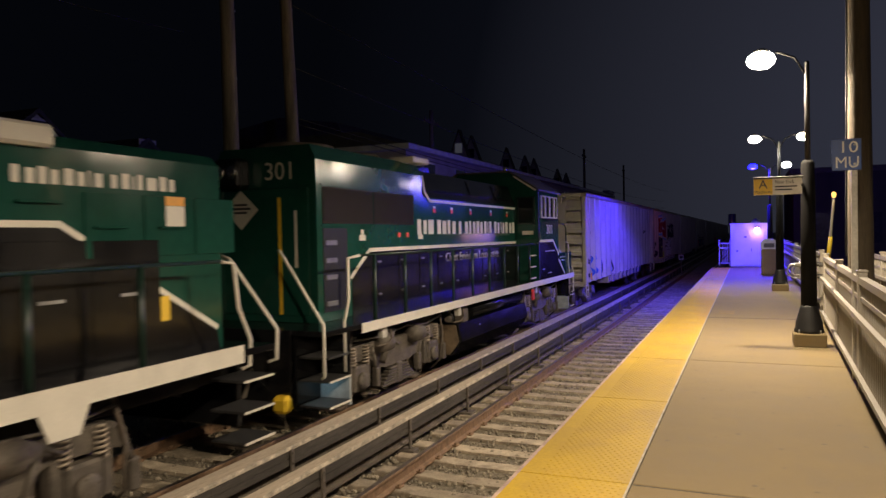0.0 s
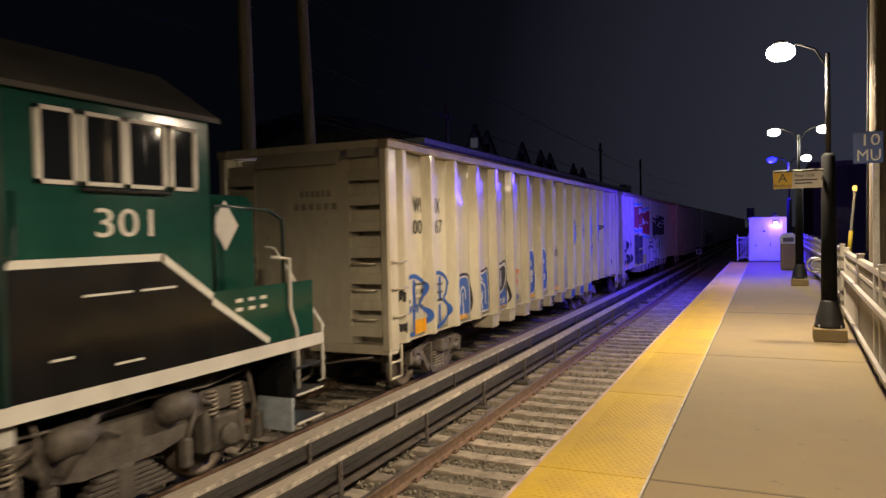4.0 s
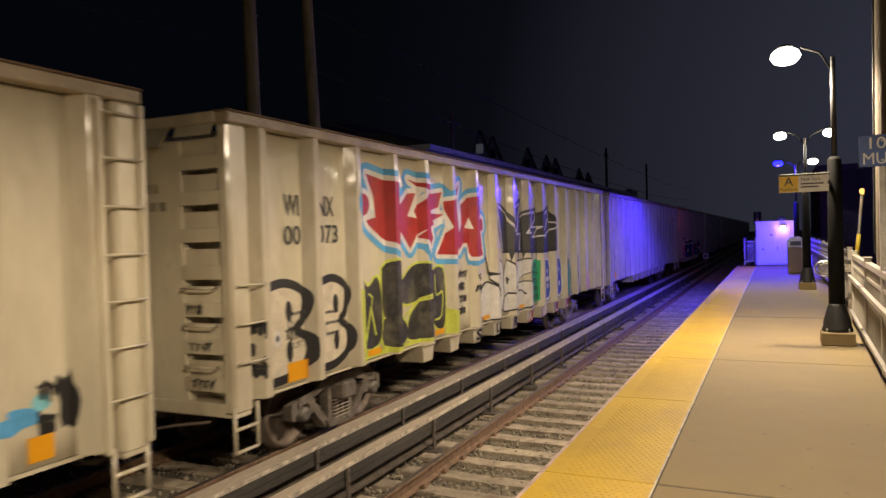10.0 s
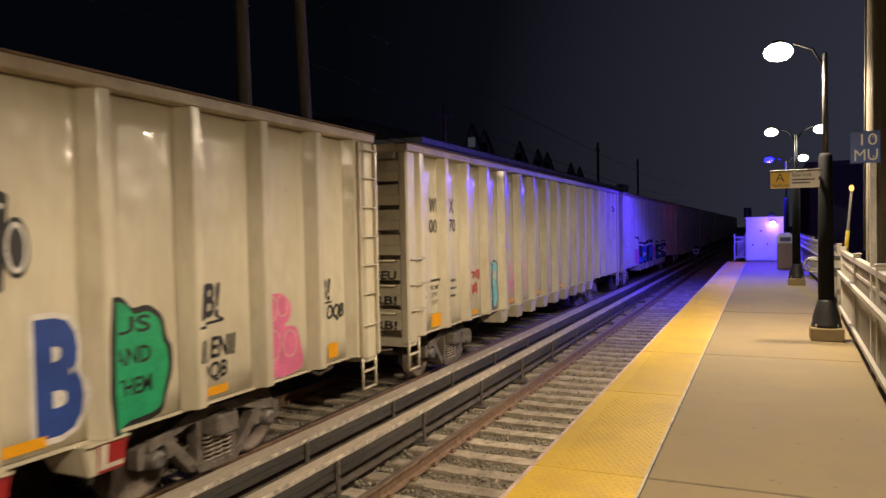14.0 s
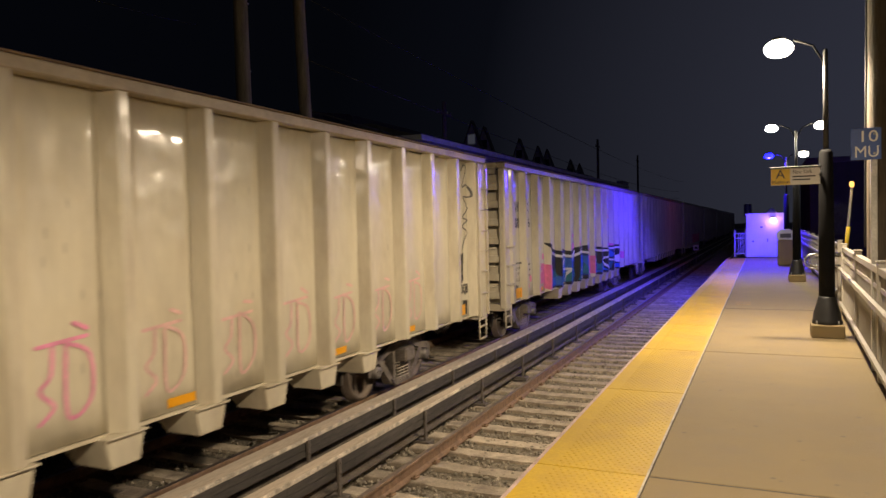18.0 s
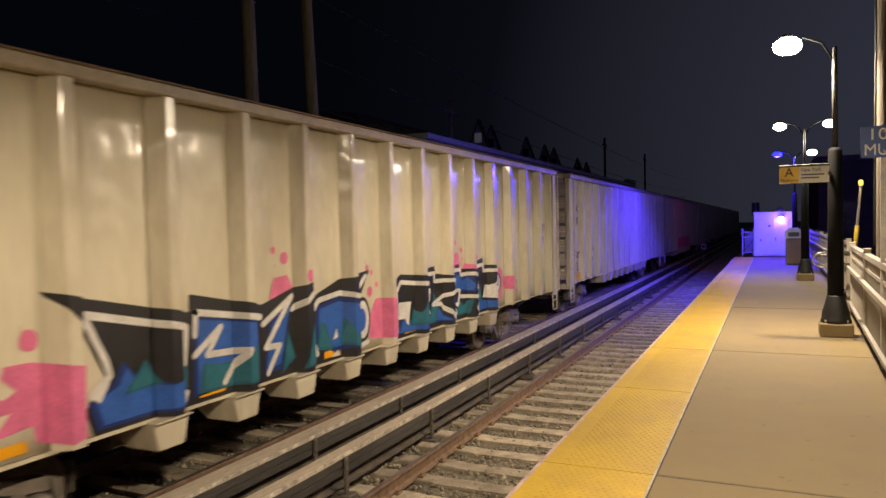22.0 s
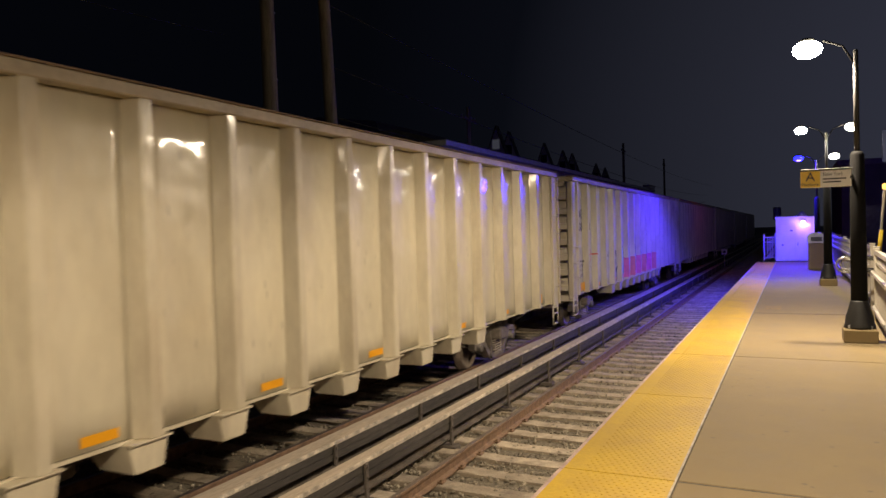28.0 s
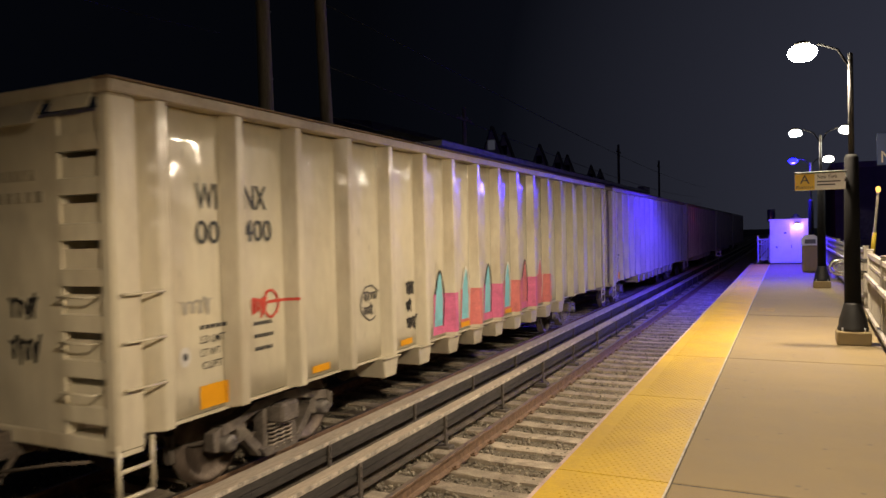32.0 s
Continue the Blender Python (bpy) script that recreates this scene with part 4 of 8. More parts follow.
NAME = [3, 2.4, 3.6, -1.2, 2.8, 3, 2.7, 2.8, -1.2, 2.8, -1.2, 2.8, 2.5, 2.5, 2.8, 2.9, 2.5, 1.4, 2.7, -1.2, 2.7, 2.8, 1.4, 2.4, 3.6, 2.8, 2.8]
HH, CH = 0.91, 1.53


def locomotive():
    L = empty("locomotive", TRAIN, LOCO_AT, 0, "dark green and black diesel locomotive with white stripes", "locomotive", "locomotives")
    # frame and deck
    bm = B()
    box(bm, -1.0, 1.0, 8.72, 21.76, 1.02, 1.40, 0.02)
    box(bm, -0.9, 0.9, 8.1, 22.36, 1.02, 1.39)
    lp(L, "underframe", bm, LOCOBLACK)
    bm = B()
    box(bm, -CH, CH, 8.05, 22.42, 1.40, DECK - 0.005, 0.01)
    lp(L, "walkway", bm, LOCOBLACK, "black walkway deck")
    for sx in (1, -1):
        bm = B()
        box(bm, min(sx * CH, sx * (CH + 0.012)), max(sx * CH, sx * (CH + 0.012)), 8.97, 22.4, 1.335, DECK)
        lp(L, "sill_stripe", bm, LOCOWHITE, "white painted sill edge")
    # long hood
    bm = B()
    slab(bm, [(-HH, DECK), (HH, DECK), (HH, 3.9), (HH - 0.1, 4.12), (-HH + 0.1, 4.12), (-HH, 3.9)], "y", 8.8, 12.4)
    lp(L, "radiator_hood", bm, LOCOGREEN)
    bm = B()
    slab(bm, [(-HH, DECK), (HH, DECK), (HH, 3.5), (HH - 0.22, 4.02), (-HH + 0.22, 4.02), (-HH, 3.5)], "y", 12.402, 18.32)
    lp(L, "engine_hood", bm, LOCOGREEN)
    bm = B()
    slab(bm, [(HH + 0.004, 3.50), (HH - 0.216, 4.03), (-HH + 0.216, 4.03), (-HH - 0.004, 3.50), (-HH, 3.49), (-HH + 0.22, 4.02), (HH - 0.22, 4.02), (HH, 3.49)], "y", 12.45, 18.3)
    lp(L, "roof_sheet", bm, LOCOBLACK, "black hood roof")
    for a, b in ((12.6, 14.95), (15.05, 16.6), (16.75, 18.1)):
        bm = B()
        slab(bm, [(HH - 0.05, 3.62), (HH - 0.18, 3.95), (HH - 0.21, 3.96), (HH - 0.08, 3.61)], "y", a, b)
        bmesh.ops.translate(bm, verts=bm.verts, vec=(0.035, 0, 0.02))
        lp(L, "roof_hatch", bm, LOCOBLACK)
    for u0 in (9.6, 11.1):
        bm = B()
        lathe(bm, [(0.62, 4.12), (0.62, 4.2), (0.58, 4.22), (0.2, 4.22)], 20, (0, u0, 0))
        lp(L, "cooling_fan", bm, UNDER)
    bm = B()
    box(bm, -0.35, 0.35, 13.4, 14.0, 4.02, 4.22, 0.03)
    lp(L, "exhaust_duct", bm, LOCOBLACK)
    # overhanging radiator wing with its lamp
    bm = B()
    box(bm, 0.55, HH + 0.16, 11.75, 12.42, 4.10, 4.22, 0.02)
    lp(L, "sun_hood", bm, LOCOWHITE, "pale overhanging hood piece")
    x = HH + 0.004
    for sx in (1,):
        for a, b in ((8.95, 10.45), (10.5, 12.0)):
            bm = B()
            box(bm, x - 0.002, x + 0.012, a, b, 2.95, 3.5, 0.004)
            g = lp(L, "radiator_grille", bm, GRILLE, "dark brown radiator screen")
            for k in range(int((b - a) / 0.075)):
                bm = B()
                box(bm, x + 0.012, x + 0.022, a + 0.03 + k * 0.075, a + 0.042 + k * 0.075, 2.97, 3.48)
                lp(L, "grille_bar", bm, GRILLE, "", g)
        for z in (2.92, 3.53):
            bm = B()
            box(bm, x, x + 0.02, 8.9, 12.05, z - 0.012, z + 0.012)
            lp(L, "grille_frame", bm, LOCOGREEN)
    lp(L, "black_band", side_piece([(9.75, DECK), (18.3, DECK), (18.3, 2.49), (10.34, 2.49), (9.75, 2.1)], x), LOCOBLACK, "black lower hood band")
    lp(L, "white_stripe", strip([(9.72, 2.1), (10.32, 2.52), (18.3, 2.52)], 0.065, x + 0.004), LOCOWHITE)
    lp(L, "white_stripe", strip([(12.43, 3.9), (12.5, 3.6), (12.75, 3.43), (18.25, 3.43)], 0.055, x), LOCOWHITE)
    letter_blocks(L, NAME, 12.13, 18.2, 2.77, 3.06, x, LOCOWHITE, "white painted block of a company name")
    for _w, a, b in (("Clean", 13.45, 14.08), ("Emissions", 14.2, 15.28), ("Locomotive", 15.4, 16.75)):
        words("slogan_word", _w, 0.25, L, LOCOWHITE, Matrix.Translation((x + 0.02, (a - LOCO0) * ALONG, 2.2)) @ FACE_SIDE, "white lettering", width=(b - a) * ALONG)
    # open access doorway, a block blackened for shade; doors and latches along the hood
    bm = B()
    box(bm, HH - 0.25, x + 0.006, 8.95, 9.62, 1.62, 2.88)
    lp(L, "access_opening", bm, DEEPBLACK, "open equipment bay, its inner shade drawn as a black block")
    bm = B()
    for z in (1.7, 2.1, 2.35, 2.62):
        box(bm, x + 0.006, x + 0.03, 9.0, 9.3, z, z + 0.08, 0.01)
    lp(L, "valve_block", bm, GREYMETAL)
    for k in range(9):
        a = 10.5 + 0.86 * k
        bm = B()
        box(bm, x + 0.005, x + 0.016, a, a + 0.8, 1.62, 2.42, 0.006)
        dr = lp(L, "hood_door", bm, LOCOBLACK)
        for z in (1.75, 2.3):
            bm = B()
            box(bm, x + 0.016, x + 0.04, a + 0.06, a + 0.16, z, z + 0.03)
            lp(L, "latch", bm, GREYMETAL, "", dr)
    for k, uu in enumerate((12.9, 13.8, 14.9, 16.25, 17.5)):
        bm = B()
        box(bm, x + 0.001, x + 0.006, uu, uu + 0.11, 3.2, 3.28)
        pl = lp(L, "warning_label", bm, mat("label_red", (0.7, 0.05, 0.03), 0.5), "red and white warning label")
        bm = B()
        box(bm, x + 0.001, x + 0.006, uu, uu + 0.11, 3.284, 3.33)
        lp(L, "label_top", bm, LOCOWHITE, "", pl)
    for uu, z in ((11.35, 2.72), (11.68, 2.72)):
        bm = B()
        box(bm, x, x + 0.02, uu, uu + 0.09, z, z + 0.09, 0.01)
        lp(L, "marker_plate", bm, mat("label_red", (0.7, 0.05, 0.03), 0.5))
    for uu in (10.0, 12.2):
        bm = B()
        slab(bm, [(uu, 2.68), (uu + 0.2, 2.68), (uu + 0.2, 2.76), (uu + 0.14, 2.78), (uu + 0.14, 2.86), (uu + 0.06, 2.86), (uu + 0.06, 2.78), (uu, 2.76)], "x", x, x + 0.004)
        lp(L, "notice", bm, LOCOWHITE)
    # hood end with number, lamps and marks
    y = 8.8
    bm = B()
    box(bm, -HH + 0.12, HH - 0.12, y - 0.03, y, DECK + 0.1, 3.5, 0.02)
    lp(L, "end_door", bm, LOCOGREEN)
    words("road_number", "301", 0.38, L, LOCOWHITE, Matrix.Translation((0.0, (y - LOCO0) * ALONG - 0.012, 3.62)) @ FACE_CAM, "white road number", align="LEFT")
    bm = B()
    box(bm, -0.75, -0.25, y - 0.28, y, 3.5, 3.95, 0.05)
    hl = lp(L, "headlight_box", bm, LOCOBLACK)
    for cx in (-0.62, -0.38):
        bm = B()
        lathe(bm, [(0.1, y - 0.28), (0.11, y - 0.31), (0.05, y - 0.29)], 14, (cx, 0, 3.74), "y")
        lp(L, "headlight", bm, CHROME, "unlit headlight", hl)
    bm = B()
    slab(bm, [(-0.42, 2.88), (-0.1, 3.18), (-0.42, 3.48), (-0.74, 3.18)], "y", y - 0.045, y - 0.034)
    lp(L, "diamond_sign", bm, LOCOWHITE, "white diamond with dark marks")
    for z, w in ((3.26, 0.12), (3.2, 0.18), (3.14, 0.12)):
        bm = B()
        box(bm, -0.42 - w, -0.42 + w, y - 0.05, y - 0.046, z - 0.018, z + 0.018)
        lp(L, "diamond_marks", bm, LETTER)
    bm = B()
    box(bm, 0.26, 0.31, y - 0.05, y - 0.031, 1.6, 3.35)
    lp(L, "yellow_bar", bm, SIGNYELLOW, "yellow upright handhold")
    bm = B()
    box(bm, 0.55, 0.59, y - 0.05, y - 0.031, 2.3, 3.15)
    lp(L, "white_bar", bm, LOCOWHITE)
    # end platforms, steps and white handrails
    for e, yy, k in ((0, 8.05, -1), (1, 22.42, 1)):
        bm = B()
        box(bm, -0.98, 0.98, min(yy, yy + 0.05 * k), max(yy, yy + 0.05 * k), 0.45, DECK, 0.01)
        lp(L, "end_plate", bm, LOCOBLACK)
        for sx in (1, -1):
            for z in (0.45, 0.8, 1.12):
                bm = B()
                a, b = sx * 1.05, sx * 1.53
                box(bm, min(a, b), max(a, b), min(yy - 0.04 * k, yy - 0.58 * k), max(yy - 0.04 * k, yy - 0.58 * k), z - 0.03, z, 0.005)
                st = lp(L, "step", bm, STEPDARK, "dark grated step")
                if z < 1:
                    bm = B()
                    box(bm, min(b, b + sx * 0.012), max(b, b + sx * 0.012), min(yy - 0.04 * k, yy - 0.58 * k), max(yy - 0.04 * k, yy - 0.58 * k), z - 0.028, z - 0.002)
                    lp(L, "step_nosing", bm, LOCOWHITE, "white step nosing", st)
            # upper half of the well sheet, coloured black where the step lamp misses it
            bm = B()
            box(bm, min(sx * 1.0, sx * 1.5), max(sx * 1.0, sx * 1.5), min(yy - 0.6 * k, yy - 0.64 * k), max(yy - 0.6 * k, yy - 0.64 * k), 0.76, 1.39)
            lp(L, "step_well_side", bm, LOCOBLACK, "upper step well sheet, blackened for shade")
            # lower half, the step lamp's light put into a pale blue-grey
            bm = B()
            box(bm, min(sx * 1.0, sx * 1.5), max(sx * 1.0, sx * 1.5), min(yy - 0.6 * k, yy - 0.64 * k), max(yy - 0.6 * k, yy - 0.64 * k), 0.36, 0.756)
            lp(L, "step_well_side", bm, mat("step_lit_tone", (0.36, 0.4, 0.42), 0.5), "lower step well sheet, lamplight in its pale colour")
            bm = B()
            box(bm, min(sx * 0.985, sx * 1.03), max(sx * 0.985, sx * 1.03), min(yy - 0.02 * k, yy - 0.58 * k), max(yy - 0.02 * k, yy - 0.58 * k), 0.36, 1.39)
            lp(L, "step_well_back", bm, LOCOBLACK)
            bm = B()
            box(bm, min(sx * 1.1, sx * 1.2), max(sx * 1.1, sx * 1.2), min(yy - 0.3 * k, yy - 0.36 * k), max(yy - 0.3 * k, yy - 0.36 * k), 0.74, 0.768)
            lp(L, "step_lamp", bm, glow("step_glow", (0.5, 0.85, 1.0), 16), "cool glowing step lamp")
            bm = B()
            a = sx * 1.5
            pipe(bm, [(sx * 0.72, yy - 0.1 * k, RAILZ + 0.1), (sx * 0.8, yy - 0.02 * k, RAILZ + 0.08), (a, yy + 0.02 * k, 1.57), (a, yy + 0.02 * k, 0.87), (a - sx * 0.06, yy, 0.84)], 0.022, 8)
            lp(L, "handrail", bm, LOCOWHITE, "white bent handrail")
            bm = B()
            pipe(bm, [(a, yy + 0.95 * -k, RAILZ), (a, yy + 0.62 * -k, RAILZ - 0.03), (a, yy + 0.62 * -k, 1.85), (a, yy + 0.5 * -k, 1.55), (a, yy + 0.5 * -k, 0.85)], 0.022, 8)
            lp(L, "handrail", bm, LOCOWHITE, "white bent handrail")
        bm = B()
        a, b = yy, yy + 0.75 * k
        box(bm, -0.14, 0.14, min(a, b), max(a, b), 0.72, 1.0, 0.03)
        pipe(bm, [(0.3, yy, 0.95), (0.4, yy + 0.3 * k, 0.6), (0.3, yy + 0.6 * k, 0.5)], 0.03, 6)
        lp(L, "coupler", bm, UNDER)
    bm = B()
    box(bm, 0.75, 1.0, 7.85, 8.04, 0.36, 0.6, 0.05)
    lp(L, "yellow_block", bm, SIGNYELLOW, "yellow painted block")
    # side handrail on stanchions
    for sx in (1, -1):
        bm = B()
        a = sx * 1.49
        pipe(bm, [(a, 9.0, RAILZ), (a, 18.25, RAILZ)], 0.019, 8)
        lp(L, "side_rail", bm, LOCORAIL)
        for k in range(9):
            bm = B()
            uu = 9.45 + 1.02 * k
            tube(bm, (a, uu, DECK - 0.1), (a, uu, RAILZ), 0.03, 8)
            lp(L, "stanchion", bm, LOCORAIL)
    # cab
    bm = B()
    slab(bm, [(-CH, DECK), (CH, DECK), (CH, 3.92), (0.75, 4.42), (-0.75, 4.42), (-CH, 3.92)], "y", 18.32, 20.49)
    lp(L, "cab", bm, LOCOGREEN)
    bm = B()
    slab(bm, [(CH + 0.06, 3.88), (CH + 0.06, 3.93), (0.77, 4.46), (-0.77, 4.46), (-CH - 0.06, 3.93), (-CH - 0.06, 3.88), (-0.75, 4.425), (0.75, 4.425)], "y", 18.22, 20.6)
    lp(L, "cab_roof", bm, mat("cab_roof_tan", (0.075, 0.066, 0.045), 0.6, 0, 0.2, 2), "dusty brown cab roof")
    bm = B()
    lathe(bm, [(0.05, 4.46), (0.06, 4.6), (0.02, 4.62)], 10, (0.5, 18.7, 0))
    lp(L, "horn", bm, GREYMETAL)
    xc = CH + 0.003
    for a, b in ((18.62, 18.99), (19.02, 19.46), (19.46, 19.92), (19.96, 20.30)):
        bm = B()
        for q in ((a, a + 0.045, 3.17, 3.79), (b - 0.045, b, 3.17, 3.79), (a, b, 3.17, 3.205), (a, b, 3.755, 3.79)):
            box(bm, xc - 0.002, xc + 0.03, *q)
        w = lp(L, "cab_window", bm, LOCOWHITE, "white framed cab window")
        bm = B()
        box(bm, xc - 0.002, xc + 0.006, a + 0.045, b - 0.045, 3.205, 3.755)
        lp(L, "pane", bm, DARKGLASS, "dark glass", w)
    bm = B()
    box(bm, xc, xc + 0.06, 19.0, 19.94, 3.12, 3.16, 0.01)
    lp(L, "arm_rest", bm, LOCOBLACK)
    bm = B()
    slab(bm, [(18.3, DECK), (18.36, DECK), (18.36, 3.86), (18.3, 3.86)], "x", xc, xc + 0.02)
    lp(L, "cab_corner_trim", bm, LOCORAIL)
    for a, b, z in ((19.0, 19.5, 2.24), (19.6, 20.0, 2.24), (18.7, 18.9, 1.75), (19.3, 19.6, 1.62)):
        bm = B()
        box(bm, xc + 0.002, xc + 0.012, a, b, z, z + 0.02)
        lp(L, "small_lettering", bm, LOCOWHITE)
    bm = B()
    pipe(bm, [(1.5, 18.1, RAILZ), (1.56, 18.25, RAILZ + 0.02), (1.56, 18.42, RAILZ + 0.15), (1.56, 18.42, 3.1)], 0.018, 8)
    lp(L, "cab_grab_rail", bm, LOCORAIL)
    bm = B()
    pipe(bm, [(1.45, 20.62, 2.15), (1.45, 20.62, 3.05), (1.45, 21.5, 3.02), (1.45, 21.75, 2.9), (1.45, 21.75, 2.15)], 0.022, 8)
    lp(L, "front_handrail", bm, LOCORAIL, "dark green front deck handrail")
    bm = B()
    slab(bm, [(CH - 0.02, 3.92), (0.9, 4.32), (0.86, 4.3), (CH - 0.06, 3.9)], "y", 18.24, 18.31)
    lp(L, "roof_flashing", bm, LOCOWHITE, "pale roof edge strip")
    bm = B()
    box(bm, 0.98, 1.42, 18.29, 18.318, 3.02, 3.72, 0.02)
    lp(L, "rear_window", bm, DARKGLASS)
    bm = B()
    for q in ((0.96, 1.0, 3.0, 3.74), (1.4, 1.44, 3.0, 3.74), (0.96, 1.44, 3.0, 3.04), (0.96, 1.44, 3.7, 3.74)):
        box(bm, q[0], q[1], 18.27, 18.319, q[2], q[3])
    lp(L, "window_gasket", bm, LOCORAIL)
    bm = B()
    box(bm, 1.1, 1.4, 18.29, 18.318, 2.72, 2.82)
    lp(L, "notice", bm, LOCOWHITE)
    words("road_number", "301", 0.36, L, LOCOWHITE, Matrix.Translation((xc + 0.002, (19.12 - LOCO0) * ALONG, 2.74)) @ FACE_SIDE, "white road number", width=0.62)
    lp(L, "black_band", side_piece([(18.34, DECK), (20.48, DECK), (20.48, 2.1), (19.88, 2.52), (18.34, 2.52)], xc - 0.001), LOCOBLACK, "black lower cab band")
    lp(L, "white_stripe", strip([(18.34, 2.54), (19.85, 2.54), (20.47, 2.12)], 0.07, xc + 0.003), LOCOWHITE)
    # nose and front deck panel
    bm = B()
    slab(bm, [(-0.85, DECK), (0.85, DECK), (0.85, 3.1), (0.75, 3.22), (-0.75, 3.22), (-0.85, 3.1)], "y", 20.5, 21.95)
    lp(L, "nose", bm, LOCOGREEN)
    bm = B()
    slab(bm, [(21.45, 2.55), (21.67, 2.85), (21.45, 3.15), (21.23, 2.85)], "x", 0.852, 0.858)
    lp(L, "diamond_sign", bm, LOCOWHITE, "white diamond with dark marks")
    bm = B()
    slab(bm, [(20.5, DECK), (22.3, DECK), (22.3, 2.15), (20.5, 2.15)], "x", 1.44, 1.47)
    lp(L, "deck_panel", bm, LOCOGREEN, "green side panel of the front deck")
    lp(L, "black_band", side_piece([(20.5, DECK), (21.4, DECK), (20.5, 2.07)], 1.47), LOCOBLACK)
    lp(L, "white_stripe", strip([(20.48, 2.1), (21.42, DECK + 0.03)], 0.07, 1.474), LOCOWHITE)
    for k in range(6):
        bm = B()
        uu = 20.9 + 0.2 * (k % 3)
        z = 2.0 - 0.1 * (k // 3)
        box(bm, 1.471, 1.476, uu, uu + 0.1, z, z + 0.04)
        lp(L, "small_lettering", bm, LOCOWHITE)
    # fuel tank, reservoirs, fittings
    bm = B()
    slab(bm, [(-1.35, 0.95), (-1.42, 0.6), (-1.2, 0.3), (1.2, 0.3), (1.42, 0.6), (1.35, 0.95)], "y", 13.05, 17.6)
    tank = lp(L, "fuel_tank", bm, LOCOBLACK, "black fuel tank between the trucks")
    # end plate: dirt brown, made paler for the light falling on that face
    bm = B()
    slab(bm, [(-1.3, 0.93), (-1.37, 0.6), (-1.17, 0.33), (1.17, 0.33), (1.37, 0.6), (1.3, 0.93)], "y", 13.025, 13.048)
    lp(L, "tank_end", bm, mat("lit_dirty_tank_end", (0.16, 0.115, 0.07), 0.7, 0, 0.35, 3, 0.2, 20, dirt=(0.05, 0.04, 0.03), dirt_scale=2.5, dirt_amount=0.7), "brown dirty tank end, paler as if lit", tank)
    for sx in (1, -1):
        bm = B()
        tube(bm, (sx * 1.2, 13.9, 1.12), (sx * 1.2, 17.4, 1.12), 0.16, 14)
        lp(L, "air_reservoir", bm, LOCOBLACK)
        bm = B()
        box(bm, sx * 1.3 - 0.1, sx * 1.3 + 0.1, 13.2, 13.5, 0.96, 1.25, 0.03)
        lp(L, "battery_box", bm, UNDER)
        for uu in (9.75, 12.85, 18.3):
            bm = B()
            box(bm, sx * 1.4 - 0.05, sx * 1.4 + 0.05, uu, uu + 0.16, 1.14, 1.32, 0.015)
            lp(L, "junction_box", bm, mat("pale_box", (0.5, 0.48, 0.42), 0.5, 0, 0.2, 6, 0.05), "pale painted junction box")
            bm = B()
            pipe(bm, [(sx * 1.38, uu + 0.3, 1.36), (sx * 1.42, uu + 0.36, 1.1), (sx * 1.4, uu + 0.22, 1.02), (sx * 1.3, uu + 0.05, 1.0)], 0.018, 6)
            lp(L, "hose", bm, UNDER)
        bm = B()
        lathe(bm, [(0.06, 12.86), (0.09, 12.9), (0.09, 13.0), (0.06, 13.02)], 12, (sx * 1.2, 0, 1.08), "y")
        tube(bm, (sx * 1.2, 12.95, 1.1), (sx * 1.2, 12.95, 1.32), 0.025, 6)
        lp(L, "fuel_filter", bm, LOCOTRUCK)
        bm = B()
        lathe(bm, [(0.05, 1.28), (0.05, 1.36), (0.03, 1.38)], 10, (0, 14.2, 0.8), "x") if sx > 0 else tube(bm, (-1.36, 14.2, 0.8), (-1.28, 14.2, 0.8), 0.05, 10)
        lp(L, "filler_cap", bm, GREYMETAL)
        bm = B()
        box(bm, sx * 1.5 - 0.02, sx * 1.5 + 0.02, 17.75, 17.95, 1.0, 1.28, 0.01)
        lp(L, "fuel_cutoff", bm, mat("label_red", (0.7, 0.05, 0.03), 0.5), "red emergency fuel cutoff plate")
        for z in (1.55, 1.85, 2.15):
            bm = B()
            box(bm, min(sx * 1.46, sx * 1.5), max(sx * 1.46, sx * 1.5), 17.75, 18.2, z, z + 0.03)
            lp(L, "ladder_rung", bm, LOCOWHITE)
    loco_truck(L, 10.85)
    loco_truck(L, 19.7)
    CARS.append((L, LOCO_AT))
    return L


locomotive()


HW = 1.1


